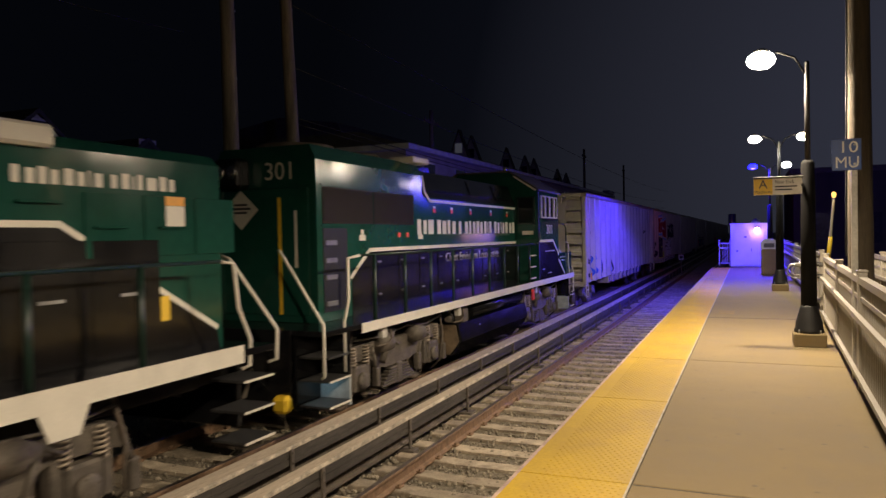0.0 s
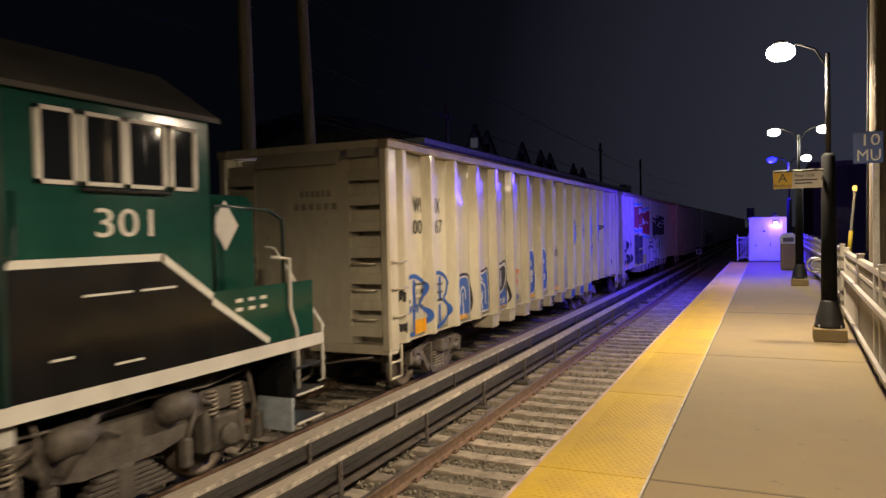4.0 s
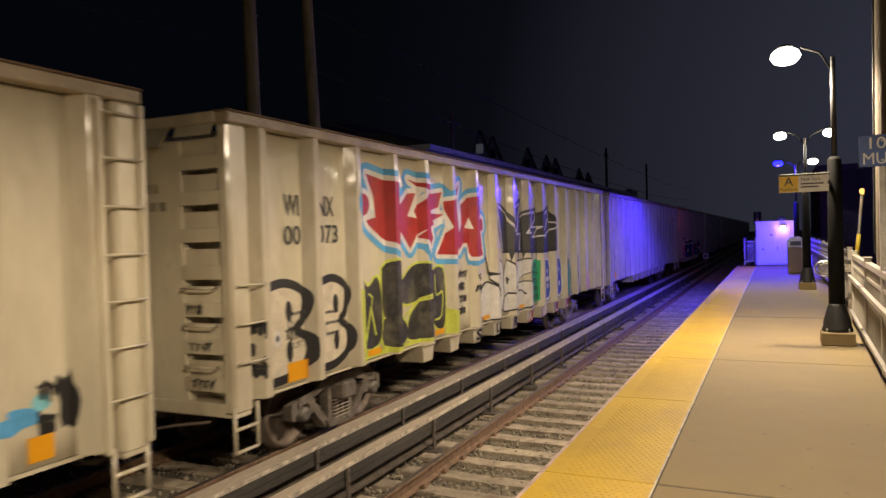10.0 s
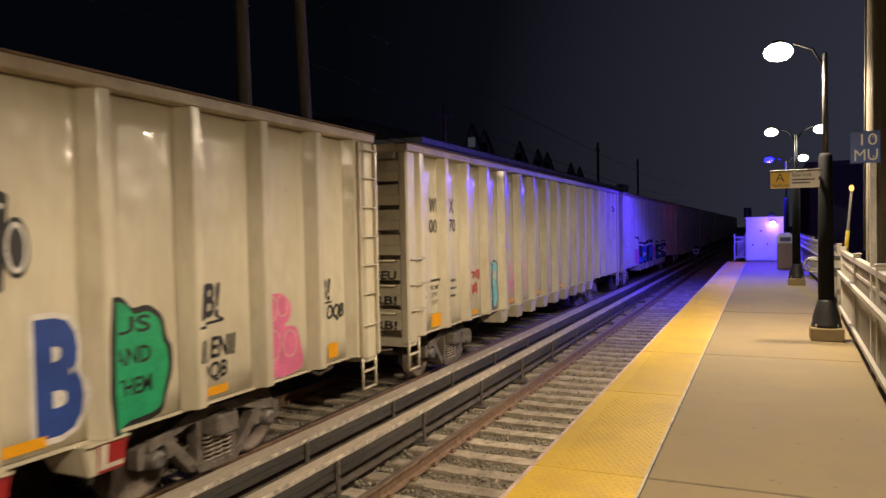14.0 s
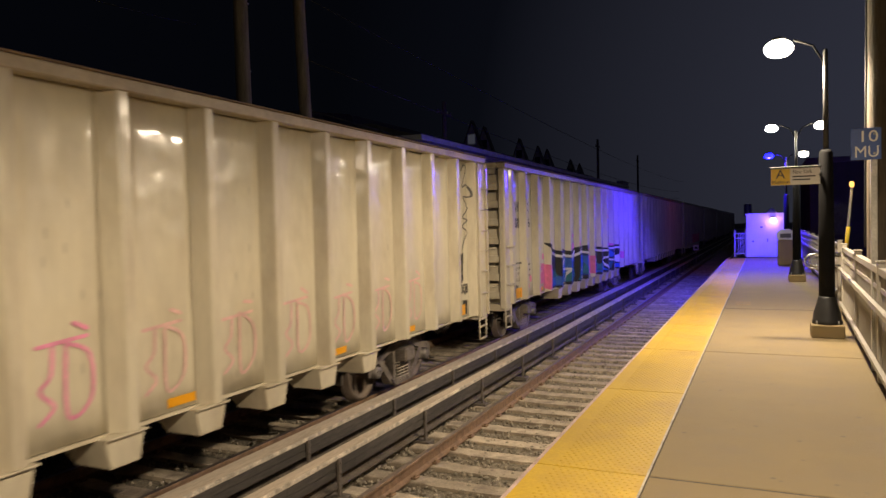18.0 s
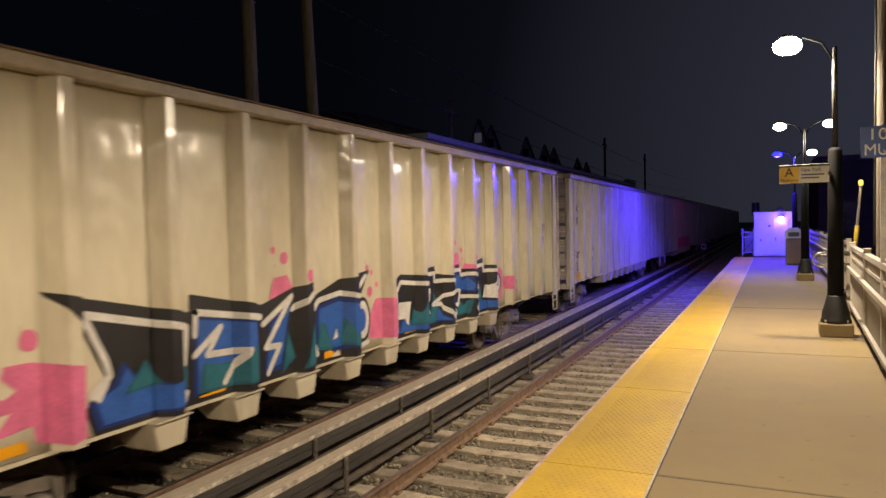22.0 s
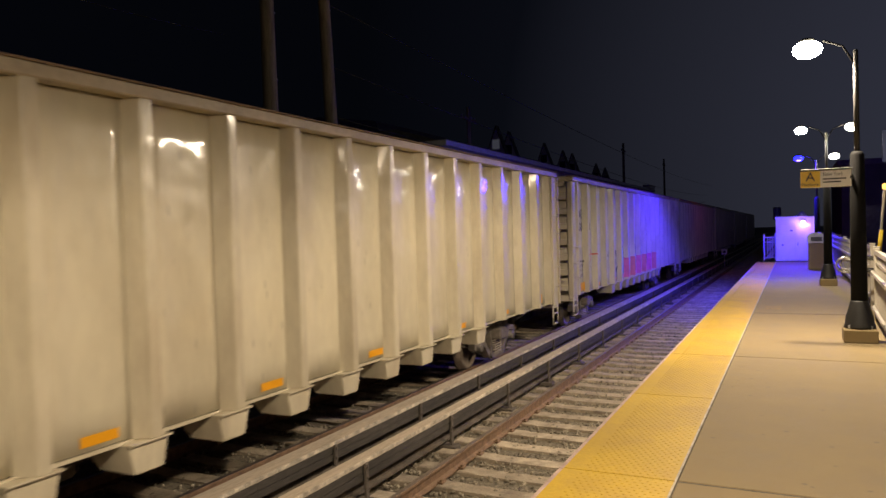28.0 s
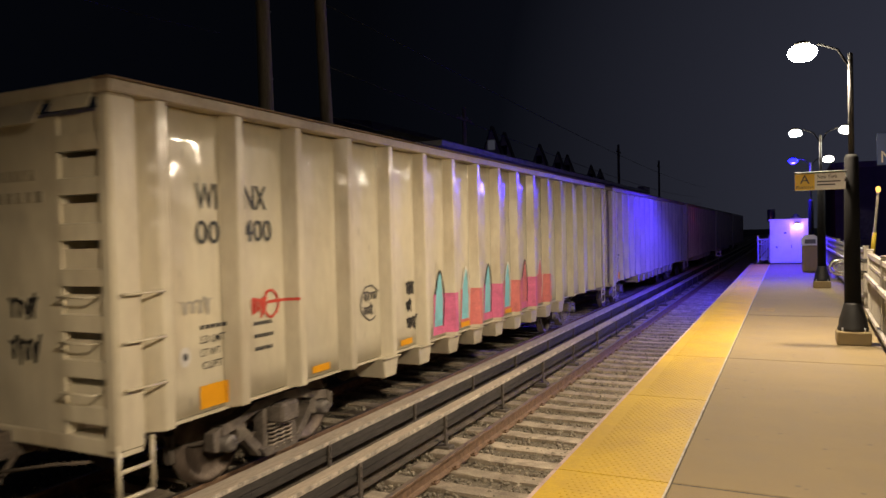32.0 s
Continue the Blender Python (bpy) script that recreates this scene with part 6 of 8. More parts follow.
def graffiti_first(c):
    for s0, s1 in ((0.72, 1.42), (1.7, 2.34)):
        paint(c, stroke(b_path(s0, s1, 1.06, 2.0), 0.07), BLUE_P, 1, "blue outlined letter")
        paint(c, stroke([(s0 + 0.3, 1.55), (s0 + 0.3, 1.9)], 0.09) + stroke([(s0 + 0.28, 1.15), (s0 + 0.28, 1.42)], 0.08), BLUE_P, 1)
    paint(c, tag_rows(0.8, 1.2, 1.38, 1.56, 1, 0.03, 5), BLUE_P, 2)
    paint(c, tag_rows(0.32, 0.48, 1.12, 1.85, 3, 0.025, 8), BLACK_P, 2, "small black tags")
    humps = [
        [(2.65, 1.67), (2.69, 1.8), (2.8, 1.83), (2.97, 1.87), (3.2, 1.86), (3.31, 1.77), (3.35, 1.53), (3.36, 1.27), (3.31, 1.1), (3.12, 1.07), (2.85, 1.07), (2.71, 1.08), (2.66, 1.17), (2.72, 1.29), (2.66, 1.44)],
        [(3.69, 1.82), (3.76, 1.9), (3.93, 1.88), (4.08, 1.88), (4.25, 1.92), (4.32, 1.73), (4.36, 1.32), (4.32, 1.1), (4.2, 1.07), (3.9, 1.07), (3.72, 1.08), (3.69, 1.19)],
        [(4.87, 1.96), (5.08, 1.97), (5.32, 2.02), (5.41, 1.93), (5.42, 1.61), (5.49, 1.26), (5.44, 1.1), (5.28, 1.07), (4.91, 1.06), (4.86, 1.22)]]
    for k, q in enumerate(humps):
        q = round_off(q)
        paint(c, [[(u + 0.02, z + 0.03) for u, z in grow(q, 0.025)]] + [grow(q, 0.02)], BLACK_P, 0, "blue letter with white edge and black shadow")
        paint(c, [grow(q, 0.0)], WHITE_P, 1)
        paint(c, [grow(q, -0.035)], BLUE_P if k < 2 else BLACK_P, 2)
    hooks = [[(2.87, 1.34), (2.88, 1.56), (2.98, 1.66), (3.09, 1.61), (3.12, 1.43)], [(2.99, 1.54), (3.0, 1.35), (3.02, 1.1)], [(3.68, 1.56), (3.78, 1.68), (3.98, 1.67), (4.13, 1.55), (4.15, 1.23)], [(3.74, 1.78), (3.88, 1.79), (4.01, 1.72)], [(4.01, 1.48), (3.95, 1.44), (4.01, 1.38), (3.94, 1.36)]]
    hooks += [[(4.87, 1.9), (5.04, 1.93), (5.26, 1.97), (5.38, 1.88), (5.35, 1.64), (5.24, 1.48), (5.06, 1.39), (4.86, 1.36)], [(5.08, 1.84), (5.05, 1.53)]]
    paint(c, [[(4.88, 1.34), (5.06, 1.37), (5.24, 1.46), (5.37, 1.43), (5.46, 1.24), (5.42, 1.09), (4.91, 1.08)]], BLUE_P, 3)
    for q in hooks:
        paint(c, stroke(curve_pts(q, 4), 0.045), WHITE_P, 4)
    paint(c, stroke([(3.71, 1.36), (4.01, 1.35)], 0.035) + stroke([(3.74, 1.15), (3.88, 1.5), (4.0, 1.1)], 0.035) + scribble(4.95, 5.35, 1.1, 1.27, 7, 0.03, 3), WHITE_P, 4)
    paint(c, tag_rows(5.9, 6.33, 1.4, 1.86, 2, 0.045, 21), ORANGE_P, 1, "orange sprayed tag")
    paint(c, tag_rows(5.9, 6.33, 1.06, 1.27, 1, 0.04, 23), BLUE_P, 1, "blue sprayed tag")
    for s0, s1 in ((6.98, 7.5), (8.08, 8.54)):
        outlined_text(c, "B", s0 + 0.03, s1 - 0.02, 1.24, 2.14, BLUE_P, 0, 0.045, "blue letter with white outline")
    paint(c, [blob(7.2, 1.66, 0.16, 0.09, 12, 0.2, 4)], WHITE_P, 3)
    paint_text(c, "b!oob", 9.0, 9.6, 1.98, 2.24, BLACK_P, 1, 0.03, "black written tag")
    chute_letters(c, ("G", "S", "K", "I", "I", "I"), 7, (BLACK_P, BLACK_P, BLUE_P, BLUE_P, BLUE_P, BLUE_P))
    paint(c, tag_rows(16.45, 16.73, 1.2, 1.73, 2, 0.05, 71), BLACK_P, 1, "black written tags")
    paint(c, [blob(16.25, 1.42, 0.2, 0.1, 12, 0.3, 6)], SKY, 0)
    paint(c, tag_rows(9.16, 9.6, 1.1, 1.8, 3, 0.03, 33), paint_mat("pale_grey", (0.4, 0.38, 0.34)), 1, "faded grey tag")
    # tall denim letters with drips, no two alike
    tall = [
        [(11.1, 3.2), (11.14, 3.32), (11.25, 3.4), (11.32, 3.36), (11.34, 3.21), (11.36, 3.0), (11.49, 2.96), (11.63, 2.84), (11.69, 2.65), (11.66, 2.46), (11.56, 2.3), (11.39, 2.21), (11.2, 2.17), (11.02, 2.2), (11.0, 2.6), (11.04, 3.0)],
        [(12.06, 3.23), (12.18, 3.27), (12.26, 3.35), (12.33, 3.26), (12.37, 3.12), (12.44, 3.14), (12.48, 3.28), (12.55, 3.26), (12.59, 3.06), (12.6, 2.84), (12.62, 2.67), (12.52, 2.55), (12.43, 2.46), (12.32, 2.16), (12.22, 2.07), (12.06, 2.07), (12.07, 2.62)],
        [(13.17, 3.3), (13.29, 3.24), (13.39, 3.3), (13.43, 3.51), (13.49, 3.35), (13.57, 3.55), (13.6, 3.33), (13.64, 3.1), (13.76, 2.87), (13.81, 2.61), (13.75, 2.44), (13.62, 2.33), (13.41, 2.29), (13.19, 2.33)],
        [(14.25, 3.58), (14.38, 3.57), (14.47, 3.62), (14.53, 3.37), (14.64, 3.51), (14.66, 3.33), (14.74, 3.61), (14.8, 3.38), (14.79, 3.06), (14.75, 2.82), (14.9, 2.79), (14.8, 2.62), (14.72, 2.44), (14.65, 2.2), (14.58, 2.42), (14.43, 2.31), (14.25, 2.33)],
        [(15.43, 3.36), (15.48, 3.43), (15.57, 3.26), (15.73, 3.12), (15.87, 2.91), (15.87, 2.67), (15.65, 2.5), (15.49, 2.3), (15.41, 2.15)]]
    for q in tall:
        q = round_off(q)
        paint(c, stroke(q, 0.045, True), BLACK_P, 0, "tall blue-grey letter edged in black")
        paint(c, [q], DENIM, 1)
    # dark crowns and inner lines of the tall letters
    paint(c, [[(11.06, 3.12), (11.14, 3.32), (11.25, 3.4), (11.32, 3.36), (11.34, 3.2), (11.2, 3.1)], [(12.36, 3.1), (12.44, 3.14), (12.48, 3.28), (12.55, 3.26), (12.58, 3.1), (12.46, 3.04)]], BLACK_P, 2)
    for q in ([(11.15, 2.83), (11.29, 2.95), (11.46, 2.97), (11.62, 2.81), (11.68, 2.59)], [(12.3, 2.98), (12.35, 2.7), (12.36, 2.41)], [(12.46, 2.63), (12.6, 2.64), (12.75, 2.66), (12.59, 2.51), (12.51, 2.38)], [(12.32, 2.26), (12.35, 2.05), (12.35, 1.84)], [(14.28, 3.05), (14.55, 2.91), (14.67, 2.77), (14.97, 2.78), (14.8, 2.58), (14.69, 2.25)], [(14.57, 2.33), (14.6, 1.97)], [(15.43, 3.3), (15.56, 3.1)], [(15.87, 2.67), (15.7, 2.62)]):
        paint(c, stroke(curve_pts(q, 4), 0.04), BLACK_P, 2)
    paint(c, stroke([(12.2, 2.79), (12.4, 2.8)], 0.028) + stroke([(12.2, 2.71), (12.42, 2.72)], 0.028), BLACK_P, 2)
    for cx, cz, rx, rz in ((13.47, 2.76, 0.06, 0.16), (15.54, 2.84, 0.06, 0.14)):
        paint(c, [blob(cx, cz, rx, rz, 14, 0.02)], BLACK_P, 2)
        paint(c, [blob(cx, cz, rx * 0.55, rz * 0.75, 14, 0.02)], CREAM_P, 3)
    paint_text(c, "Pb!", 13.46, 13.8, 1.86, 2.2, paint_mat("bright_blue", (0.05, 0.12, 0.55)), 1, 0.03, "blue written tag", 0.1)
    for q in ([(11.0, 1.88), (11.38, 1.93), (11.28, 1.57), (11.46, 1.59), (11.48, 1.04)], [(12.09, 1.77), (12.47, 1.82), (12.47, 1.06)], [(13.17, 1.88), (13.38, 1.91), (13.38, 1.8), (13.53, 1.83), (13.56, 1.05)], [(14.19, 1.83), (14.53, 1.92)], [(15.4, 1.86), (15.71, 1.93)], [(10.03, 1.89), (10.42, 1.9), (10.44, 1.11)], [(10.01, 1.63), (10.35, 1.67)]):
        paint(c, stroke(q, 0.06), TEAL, 1, "teal angular stroke")
    paint(c, [[(12.12, 1.67), (12.36, 1.7), (12.37, 1.61), (12.13, 1.59)], [(15.42, 1.76), (15.57, 1.8), (15.54, 1.3), (15.4, 1.27)]], TEAL, 2)
    paint(c, stroke([(11.3, 1.86), (11.27, 1.53), (11.24, 1.24)], 0.06) + stroke([(12.14, 1.51), (12.25, 1.53)], 0.02) + stroke([(12.22, 1.5), (12.22, 1.18)], 0.02) + stroke([(13.32, 1.8), (13.3, 1.47)], 0.045) + stroke([(14.59, 1.92), (14.61, 1.14)], 0.025) + [[(14.3, 1.75), (14.36, 1.55), (14.57, 1.52), (14.36, 1.5), (14.28, 1.16)]] + stroke([(15.42, 1.76), (15.57, 1.8), (15.54, 1.3)], 0.03) + stroke([(15.71, 1.88), (15.74, 1.23)], 0.025) + [[(10.14, 1.1), (10.2, 1.5), (10.26, 1.52), (10.22, 1.1)]], BLACK_P, 3)
    paint(c, [blob(16.73, 1.47, 0.09, 0.24, 14, 0.25, 9)], BLACK_P, 1, "small black tag")
    paint(c, [blob(16.5, 1.52, 0.08, 0.07)], CYAN_P, 0)


def graffiti_second(c):
    for s0, s1 in ((0.66, 1.4), (1.7, 2.32)):
        paint(c, [b_path(s0, s1, 1.1, 2.24)], CREAM_P, 0)
        paint(c, stroke(b_path(s0, s1, 1.1, 2.24), 0.11), BLACK_P, 1, "black outlined letter")
        for z in (1.42, 1.9):
            paint(c, [blob((s0 + s1) / 2 + 0.02, z, 0.06, 0.13, 12, 0.1)], BLACK_P, 1)
    paint(c, tag_rows(0.95, 1.3, 1.5, 1.75, 1, 0.07, 61), BLACK_P, 2)
    paint(c, tag_rows(0.32, 0.48, 1.2, 1.9, 3, 0.035, 62), BLACK_P, 2)
    # large red piece: blue halo, white rim, red letters
    letters = [
        [(2.86, 3.67), (3.69, 3.56), (3.73, 3.49), (3.67, 3.12), (4.09, 3.44), (4.38, 3.46), (4.08, 3.08), (4.4, 3.05), (4.53, 2.9), (4.14, 2.56), (3.73, 2.94), (3.68, 2.58), (3.25, 2.75), (2.89, 2.94), (2.84, 3.0), (3.1, 3.05), (3.05, 3.35)],
        [(4.09, 3.67), (4.78, 3.59), (4.77, 3.45), (5.36, 3.52), (5.2, 3.25), (4.63, 3.14), (5.39, 3.13), (4.89, 2.9), (4.98, 2.73), (4.73, 2.4), (4.56, 2.68), (4.39, 2.74), (4.53, 2.9), (4.4, 3.05), (4.3, 3.16), (4.62, 3.5)],
        [(5.4, 3.35), (5.73, 3.42), (6.09, 3.7), (5.96, 3.4), (6.07, 2.71), (5.68, 2.41), (5.11, 2.44), (5.38, 2.72), (5.54, 2.9)],
        [(6.13, 3.32), (6.45, 3.46), (6.92, 3.55), (6.97, 3.18), (7.18, 2.35), (6.52, 2.34), (6.41, 2.61), (6.22, 2.61), (6.03, 2.46), (5.95, 2.65), (6.17, 2.97)]]
    eyes = [blob(2.78, 3.23, 0.16, 0.16, 14, 0.05), blob(7.12, 2.96, 0.09, 0.13, 14, 0.05)]
    for q in letters + eyes:
        paint(c, stroke(q, 0.34, True), SKY, 0, "large red lettering with white and blue outlines")
        paint(c, [q] + stroke(q, 0.15, True), WHITE_P, 1)
    for q in letters + eyes:
        paint(c, [q], RED_P, 2)
    paint(c, [[(6.29, 2.9), (6.49, 3.1), (6.55, 2.87)], [(4.98, 3.02), (5.3, 3.1), (5.4, 2.98), (5.05, 2.9)]], WHITE_P, 3)
    # dark throw-up with lime outlines
    dark = [
        [(2.65, 1.94), (2.71, 2.15), (2.85, 2.05), (3.1, 2.18), (3.21, 1.87), (3.19, 1.32), (2.99, 1.17), (2.7, 1.22), (2.6, 1.6)],
        [(3.23, 2.29), (3.5, 2.41), (3.7, 2.25), (3.76, 1.9), (3.68, 1.61), (3.26, 1.58)], [(3.26, 1.54), (3.67, 1.54), (3.96, 1.37), (3.88, 1.1), (3.24, 1.16)],
        [(3.8, 2.05), (4.16, 2.27), (4.59, 2.3), (4.85, 2.06), (4.65, 1.8), (4.14, 1.7), (3.83, 1.74)], [(4.0, 1.36), (4.13, 1.55), (4.56, 1.73), (4.83, 1.55), (4.81, 1.16), (4.44, 1.09), (3.99, 1.15)],
        [(4.9, 2.17), (5.15, 2.23), (5.37, 2.07), (5.36, 1.24), (5.05, 1.18), (4.87, 1.43)]]
    soft_dark = mat("spray_soft_dark", (0.035, 0.032, 0.03), 0.5, 0, 0.5, 3, 0.03, 12, dirt=(0.2, 0.18, 0.12), dirt_scale=2.5, dirt_amount=0.7)
    for q in [round_off(q) for q in dark]:
        paint(c, stroke(q, 0.08, True), LIME, 1, "dark bubble letters outlined in lime green")
        paint(c, [q], soft_dark, 2)
    paint(c, stroke(curve_pts([(4.99, 2.1), (5.03, 1.75), (5.28, 1.78), (5.21, 1.38), (4.96, 1.33)], 4), 0.035) + stroke(curve_pts([(3.86, 1.5), (4.15, 1.62), (4.6, 1.8), (4.8, 1.6)], 4), 0.035) + stroke([(2.85, 1.95), (2.95, 1.9), (2.9, 1.7)], 0.03) + stroke([(2.76, 1.3), (2.9, 1.75), (3.02, 1.35)], 0.04) + stroke(curve_pts([(3.6, 2.05), (3.66, 1.95), (3.62, 1.8)], 4), 0.03), LIME, 3)
    paint(c, [[(2.44, 2.05), (2.57, 2.04), (2.68, 1.04), (2.48, 1.04)], [(2.6, 1.16), (3.72, 1.07), (4.8, 1.12), (4.8, 1.03), (2.6, 1.03)], [(5.38, 1.03), (5.36, 1.5), (5.7, 1.4), (5.8, 1.03)]], LIME, 0)
    paint(c, tag_rows(5.95, 6.38, 1.25, 2.15, 4, 0.028, 91), BLACK_P, 1, "black written tags")
    paint(c, tag_rows(6.55, 7.0, 1.65, 2.05, 2, 0.022, 96), BLACK_P, 1)
    # black angular letters over white bubbles
    black_letters = [
        [(7.98, 3.45), (8.54, 3.27), (8.78, 2.88), (8.92, 2.94), (8.92, 3.3), (9.47, 3.55), (9.41, 3.17), (9.98, 3.38), (9.99, 3.09), (9.85, 2.33), (9.39, 2.36), (8.63, 2.38), (8.28, 2.38), (8.13, 2.99)],
        [(10.0, 3.19), (10.55, 3.38), (10.65, 3.22), (10.87, 3.32), (10.9, 3.05), (10.96, 2.3), (10.01, 2.33), (9.94, 2.91)],
        [(11.03, 3.1), (11.58, 3.45), (11.8, 3.17), (12.12, 3.05), (12.06, 2.35), (11.53, 2.3), (11.05, 2.31)]]
    for q in black_letters:
        paint(c, [q] + stroke(q, 0.06, True), BLACK_P, 0, "large black angular lettering with white outlines")
        paint(c, [grow(q, -0.07)], GREY_P, 1)
    for q in ([(8.03, 3.39), (8.16, 2.99), (8.29, 2.4)], [(8.05, 3.38), (8.51, 3.2), (8.76, 2.81), (8.95, 2.9), (8.96, 3.26), (9.4, 3.46), (9.22, 2.74), (9.44, 2.77), (9.36, 2.39)], [(9.45, 3.14), (9.92, 3.3), (9.69, 2.77), (9.94, 2.79), (9.85, 2.45)], [(10.01, 3.13), (10.51, 3.3), (10.54, 3.1), (10.24, 2.91), (10.75, 2.92), (10.33, 2.67), (10.91, 2.71)], [(11.0, 3.05), (11.55, 3.35), (11.63, 3.06), (12.09, 2.98), (11.43, 2.75), (11.11, 2.39)], [(11.33, 2.85), (11.57, 3.13)]):
        paint(c, stroke(q, 0.04), WHITE_P, 2)
    for cx, cz, rx, rz in ((7.86, 2.87, 0.17, 0.27), (12.2, 2.66, 0.11, 0.24)):
        paint(c, [blob(cx, cz, rx, rz, 20, 0.02)], BLACK_P, 1)
        paint(c, [blob(cx, cz, rx * 0.8, rz * 0.84, 20, 0.02)], WHITE_P, 2)
        paint(c, [blob(cx, cz, rx * 0.58, rz * 0.66, 20, 0.02)], GREY_P, 3)
    paint(c, [[(8.6 + 0.33 * k, 2.36), (8.63 + 0.33 * k, 2.16 - 0.06 * (k % 3)), (8.68 + 0.33 * k, 2.36)] for k in range(10)], BLACK_P, 1)
    white_letters = [
        [(7.0, 1.16), (7.0, 1.43), (7.08, 1.69), (7.26, 1.79), (7.49, 1.78), (7.65, 1.67), (7.77, 1.43), (7.84, 1.19), (7.78, 1.05), (7.55, 1.03), (7.23, 1.04)],
        [(7.48, 1.92), (7.84, 1.94), (7.92, 1.81), (7.86, 1.64), (7.75, 1.61), (7.65, 1.72)],
        [(7.93, 1.99), (7.97, 2.14), (8.13, 2.2), (8.27, 2.09), (8.32, 1.75), (8.28, 1.37), (8.15, 1.16), (7.95, 1.2), (7.86, 1.36), (7.91, 1.63)],
        [(8.36, 2.01), (8.52, 2.2), (8.71, 2.04), (8.81, 1.78), (8.7, 1.6), (8.9, 1.51), (8.93, 1.29), (8.72, 1.13), (8.39, 1.1), (8.24, 1.18), (8.33, 1.41), (8.29, 1.75)],
        [(8.99, 1.86), (9.03, 2.12), (9.42, 2.15), (9.84, 2.16), (9.74, 1.88), (9.4, 1.79), (9.24, 1.65), (9.73, 1.65), (10.01, 1.44), (9.94, 1.15), (9.62, 1.05), (9.22, 1.05), (8.98, 1.12), (9.16, 1.45), (8.88, 1.56)]]
    for k, q in enumerate(white_letters):
        q = round_off(q)
        paint(c, stroke(q, 0.05, True), BLACK_P, 1 + 2 * (k % 2), "white bubble letters outlined in black" if k == 0 else "")
        paint(c, [grow(q, -0.01)], WHITE_P, 2 + 2 * (k % 2))
    paint(c, [blob(8.09, 1.76, 0.045, 0.14, 12, 0.05), blob(8.5, 1.76, 0.08, 0.08, 12, 0.2, 2)] + stroke(curve_pts([(8.37, 1.43), (8.5, 1.48), (8.69, 1.46)], 4), 0.04) + stroke(curve_pts([(9.12, 1.47), (9.39, 1.48), (9.64, 1.38)], 4), 0.04) + stroke(curve_pts([(7.3, 2.3), (7.42, 2.02), (7.6, 1.95)], 4), 0.06), BLACK_P, 5)
    # green note, blue letters, green cloud
    paint(c, [[(10.16, 1.1), (10.7, 1.12), (10.72, 2.1), (10.5, 2.15), (10.3, 2.08), (10.16, 2.1)]], GREEN_P, 1, "green painted note with black words")
    for k, w in enumerate(("I", "WISH", "YOU", "WERE", "HERE")):
        paint_text(c, w, 10.24 if k else 10.42, 10.64 if k else 10.5, 1.92 - 0.185 * k, 2.05 - 0.185 * k, BLACK_P, 2, 0.02)
    for s0, s1 in ((11.27, 11.66), (12.32, 12.72)):
        outlined_text(c, "B", s0 + 0.03, s1 - 0.02, 1.18, 2.02, paint_mat("deep_blue", (0.022, 0.06, 0.27)), 1, 0.05, "dark blue letter with white outline")
    paint(c, [blob(11.44, 1.6, 0.12, 0.07, 12, 0.2)], WHITE_P, 4)
    cloud = round_off([(12.97, 2.16), (13.17, 2.13), (13.28, 2.02), (13.43, 2.03), (13.57, 1.92), (13.6, 1.74), (13.65, 1.65), (13.66, 1.47), (13.6, 1.27), (13.53, 1.1), (13.21, 1.06), (12.95, 1.06)])
    paint(c, [grow(cloud, 0.06)], BLACK_P, 0)
    paint(c, [cloud], GREEN_P, 1, "green painted cloud with black words")
    for k, w in enumerate(("US", "AND", "THEM")):
        paint_text(c, w, 13.04, 13.45, 1.85 - 0.28 * k, 2.0 - 0.28 * k, BLACK_P, 2, 0.02)
    for w, s0, s1, z0, z1 in (("RB!", 13.97, 14.34, 1.88, 2.22), ("IN ENII", 13.95, 14.57, 1.45, 1.66), ("OQB", 14.03, 14.45, 1.2, 1.4), ("B!", 16.17, 16.4, 1.84, 2.12), ("OQB", 16.33, 16.72, 1.55, 1.77)):
        paint_text(c, w, s0, s1, z0, z1, BLACK_P, 1, 0.025, "black written tag", 0.12)
    paint(c, stroke([(13.96, 1.8), (14.42, 1.83), (14.34, 1.87)], 0.03) + stroke([(16.2, 1.8), (16.45, 1.81)], 0.025), BLACK_P, 1)
    petal = round_off([(15.13, 2.02), (15.36, 2.02), (15.48, 1.98), (15.58, 1.86), (15.55, 1.7), (15.45, 1.62), (15.67, 1.58), (15.77, 1.32), (15.76, 1.06), (15.15, 1.06), (15.11, 1.49)])
    paint(c, [petal], PINK_P, 1, "pink bubble tag")
    for cx, cz, rx, rz in ((15.22, 1.85, 0.1, 0.15), (15.42, 1.87, 0.1, 0.13), (15.24, 1.42, 0.12, 0.18), (15.55, 1.4, 0.13, 0.16)):
        paint(c, stroke(blob(cx, cz, rx, rz, 16, 0.06), 0.025, True), PALEPINK, 2)
    chute_letters(c, "SURKILL", 6, (BLACK_P, BLACK_P, BLACK_P, RED_P, RED_P, RED_P, RED_P))


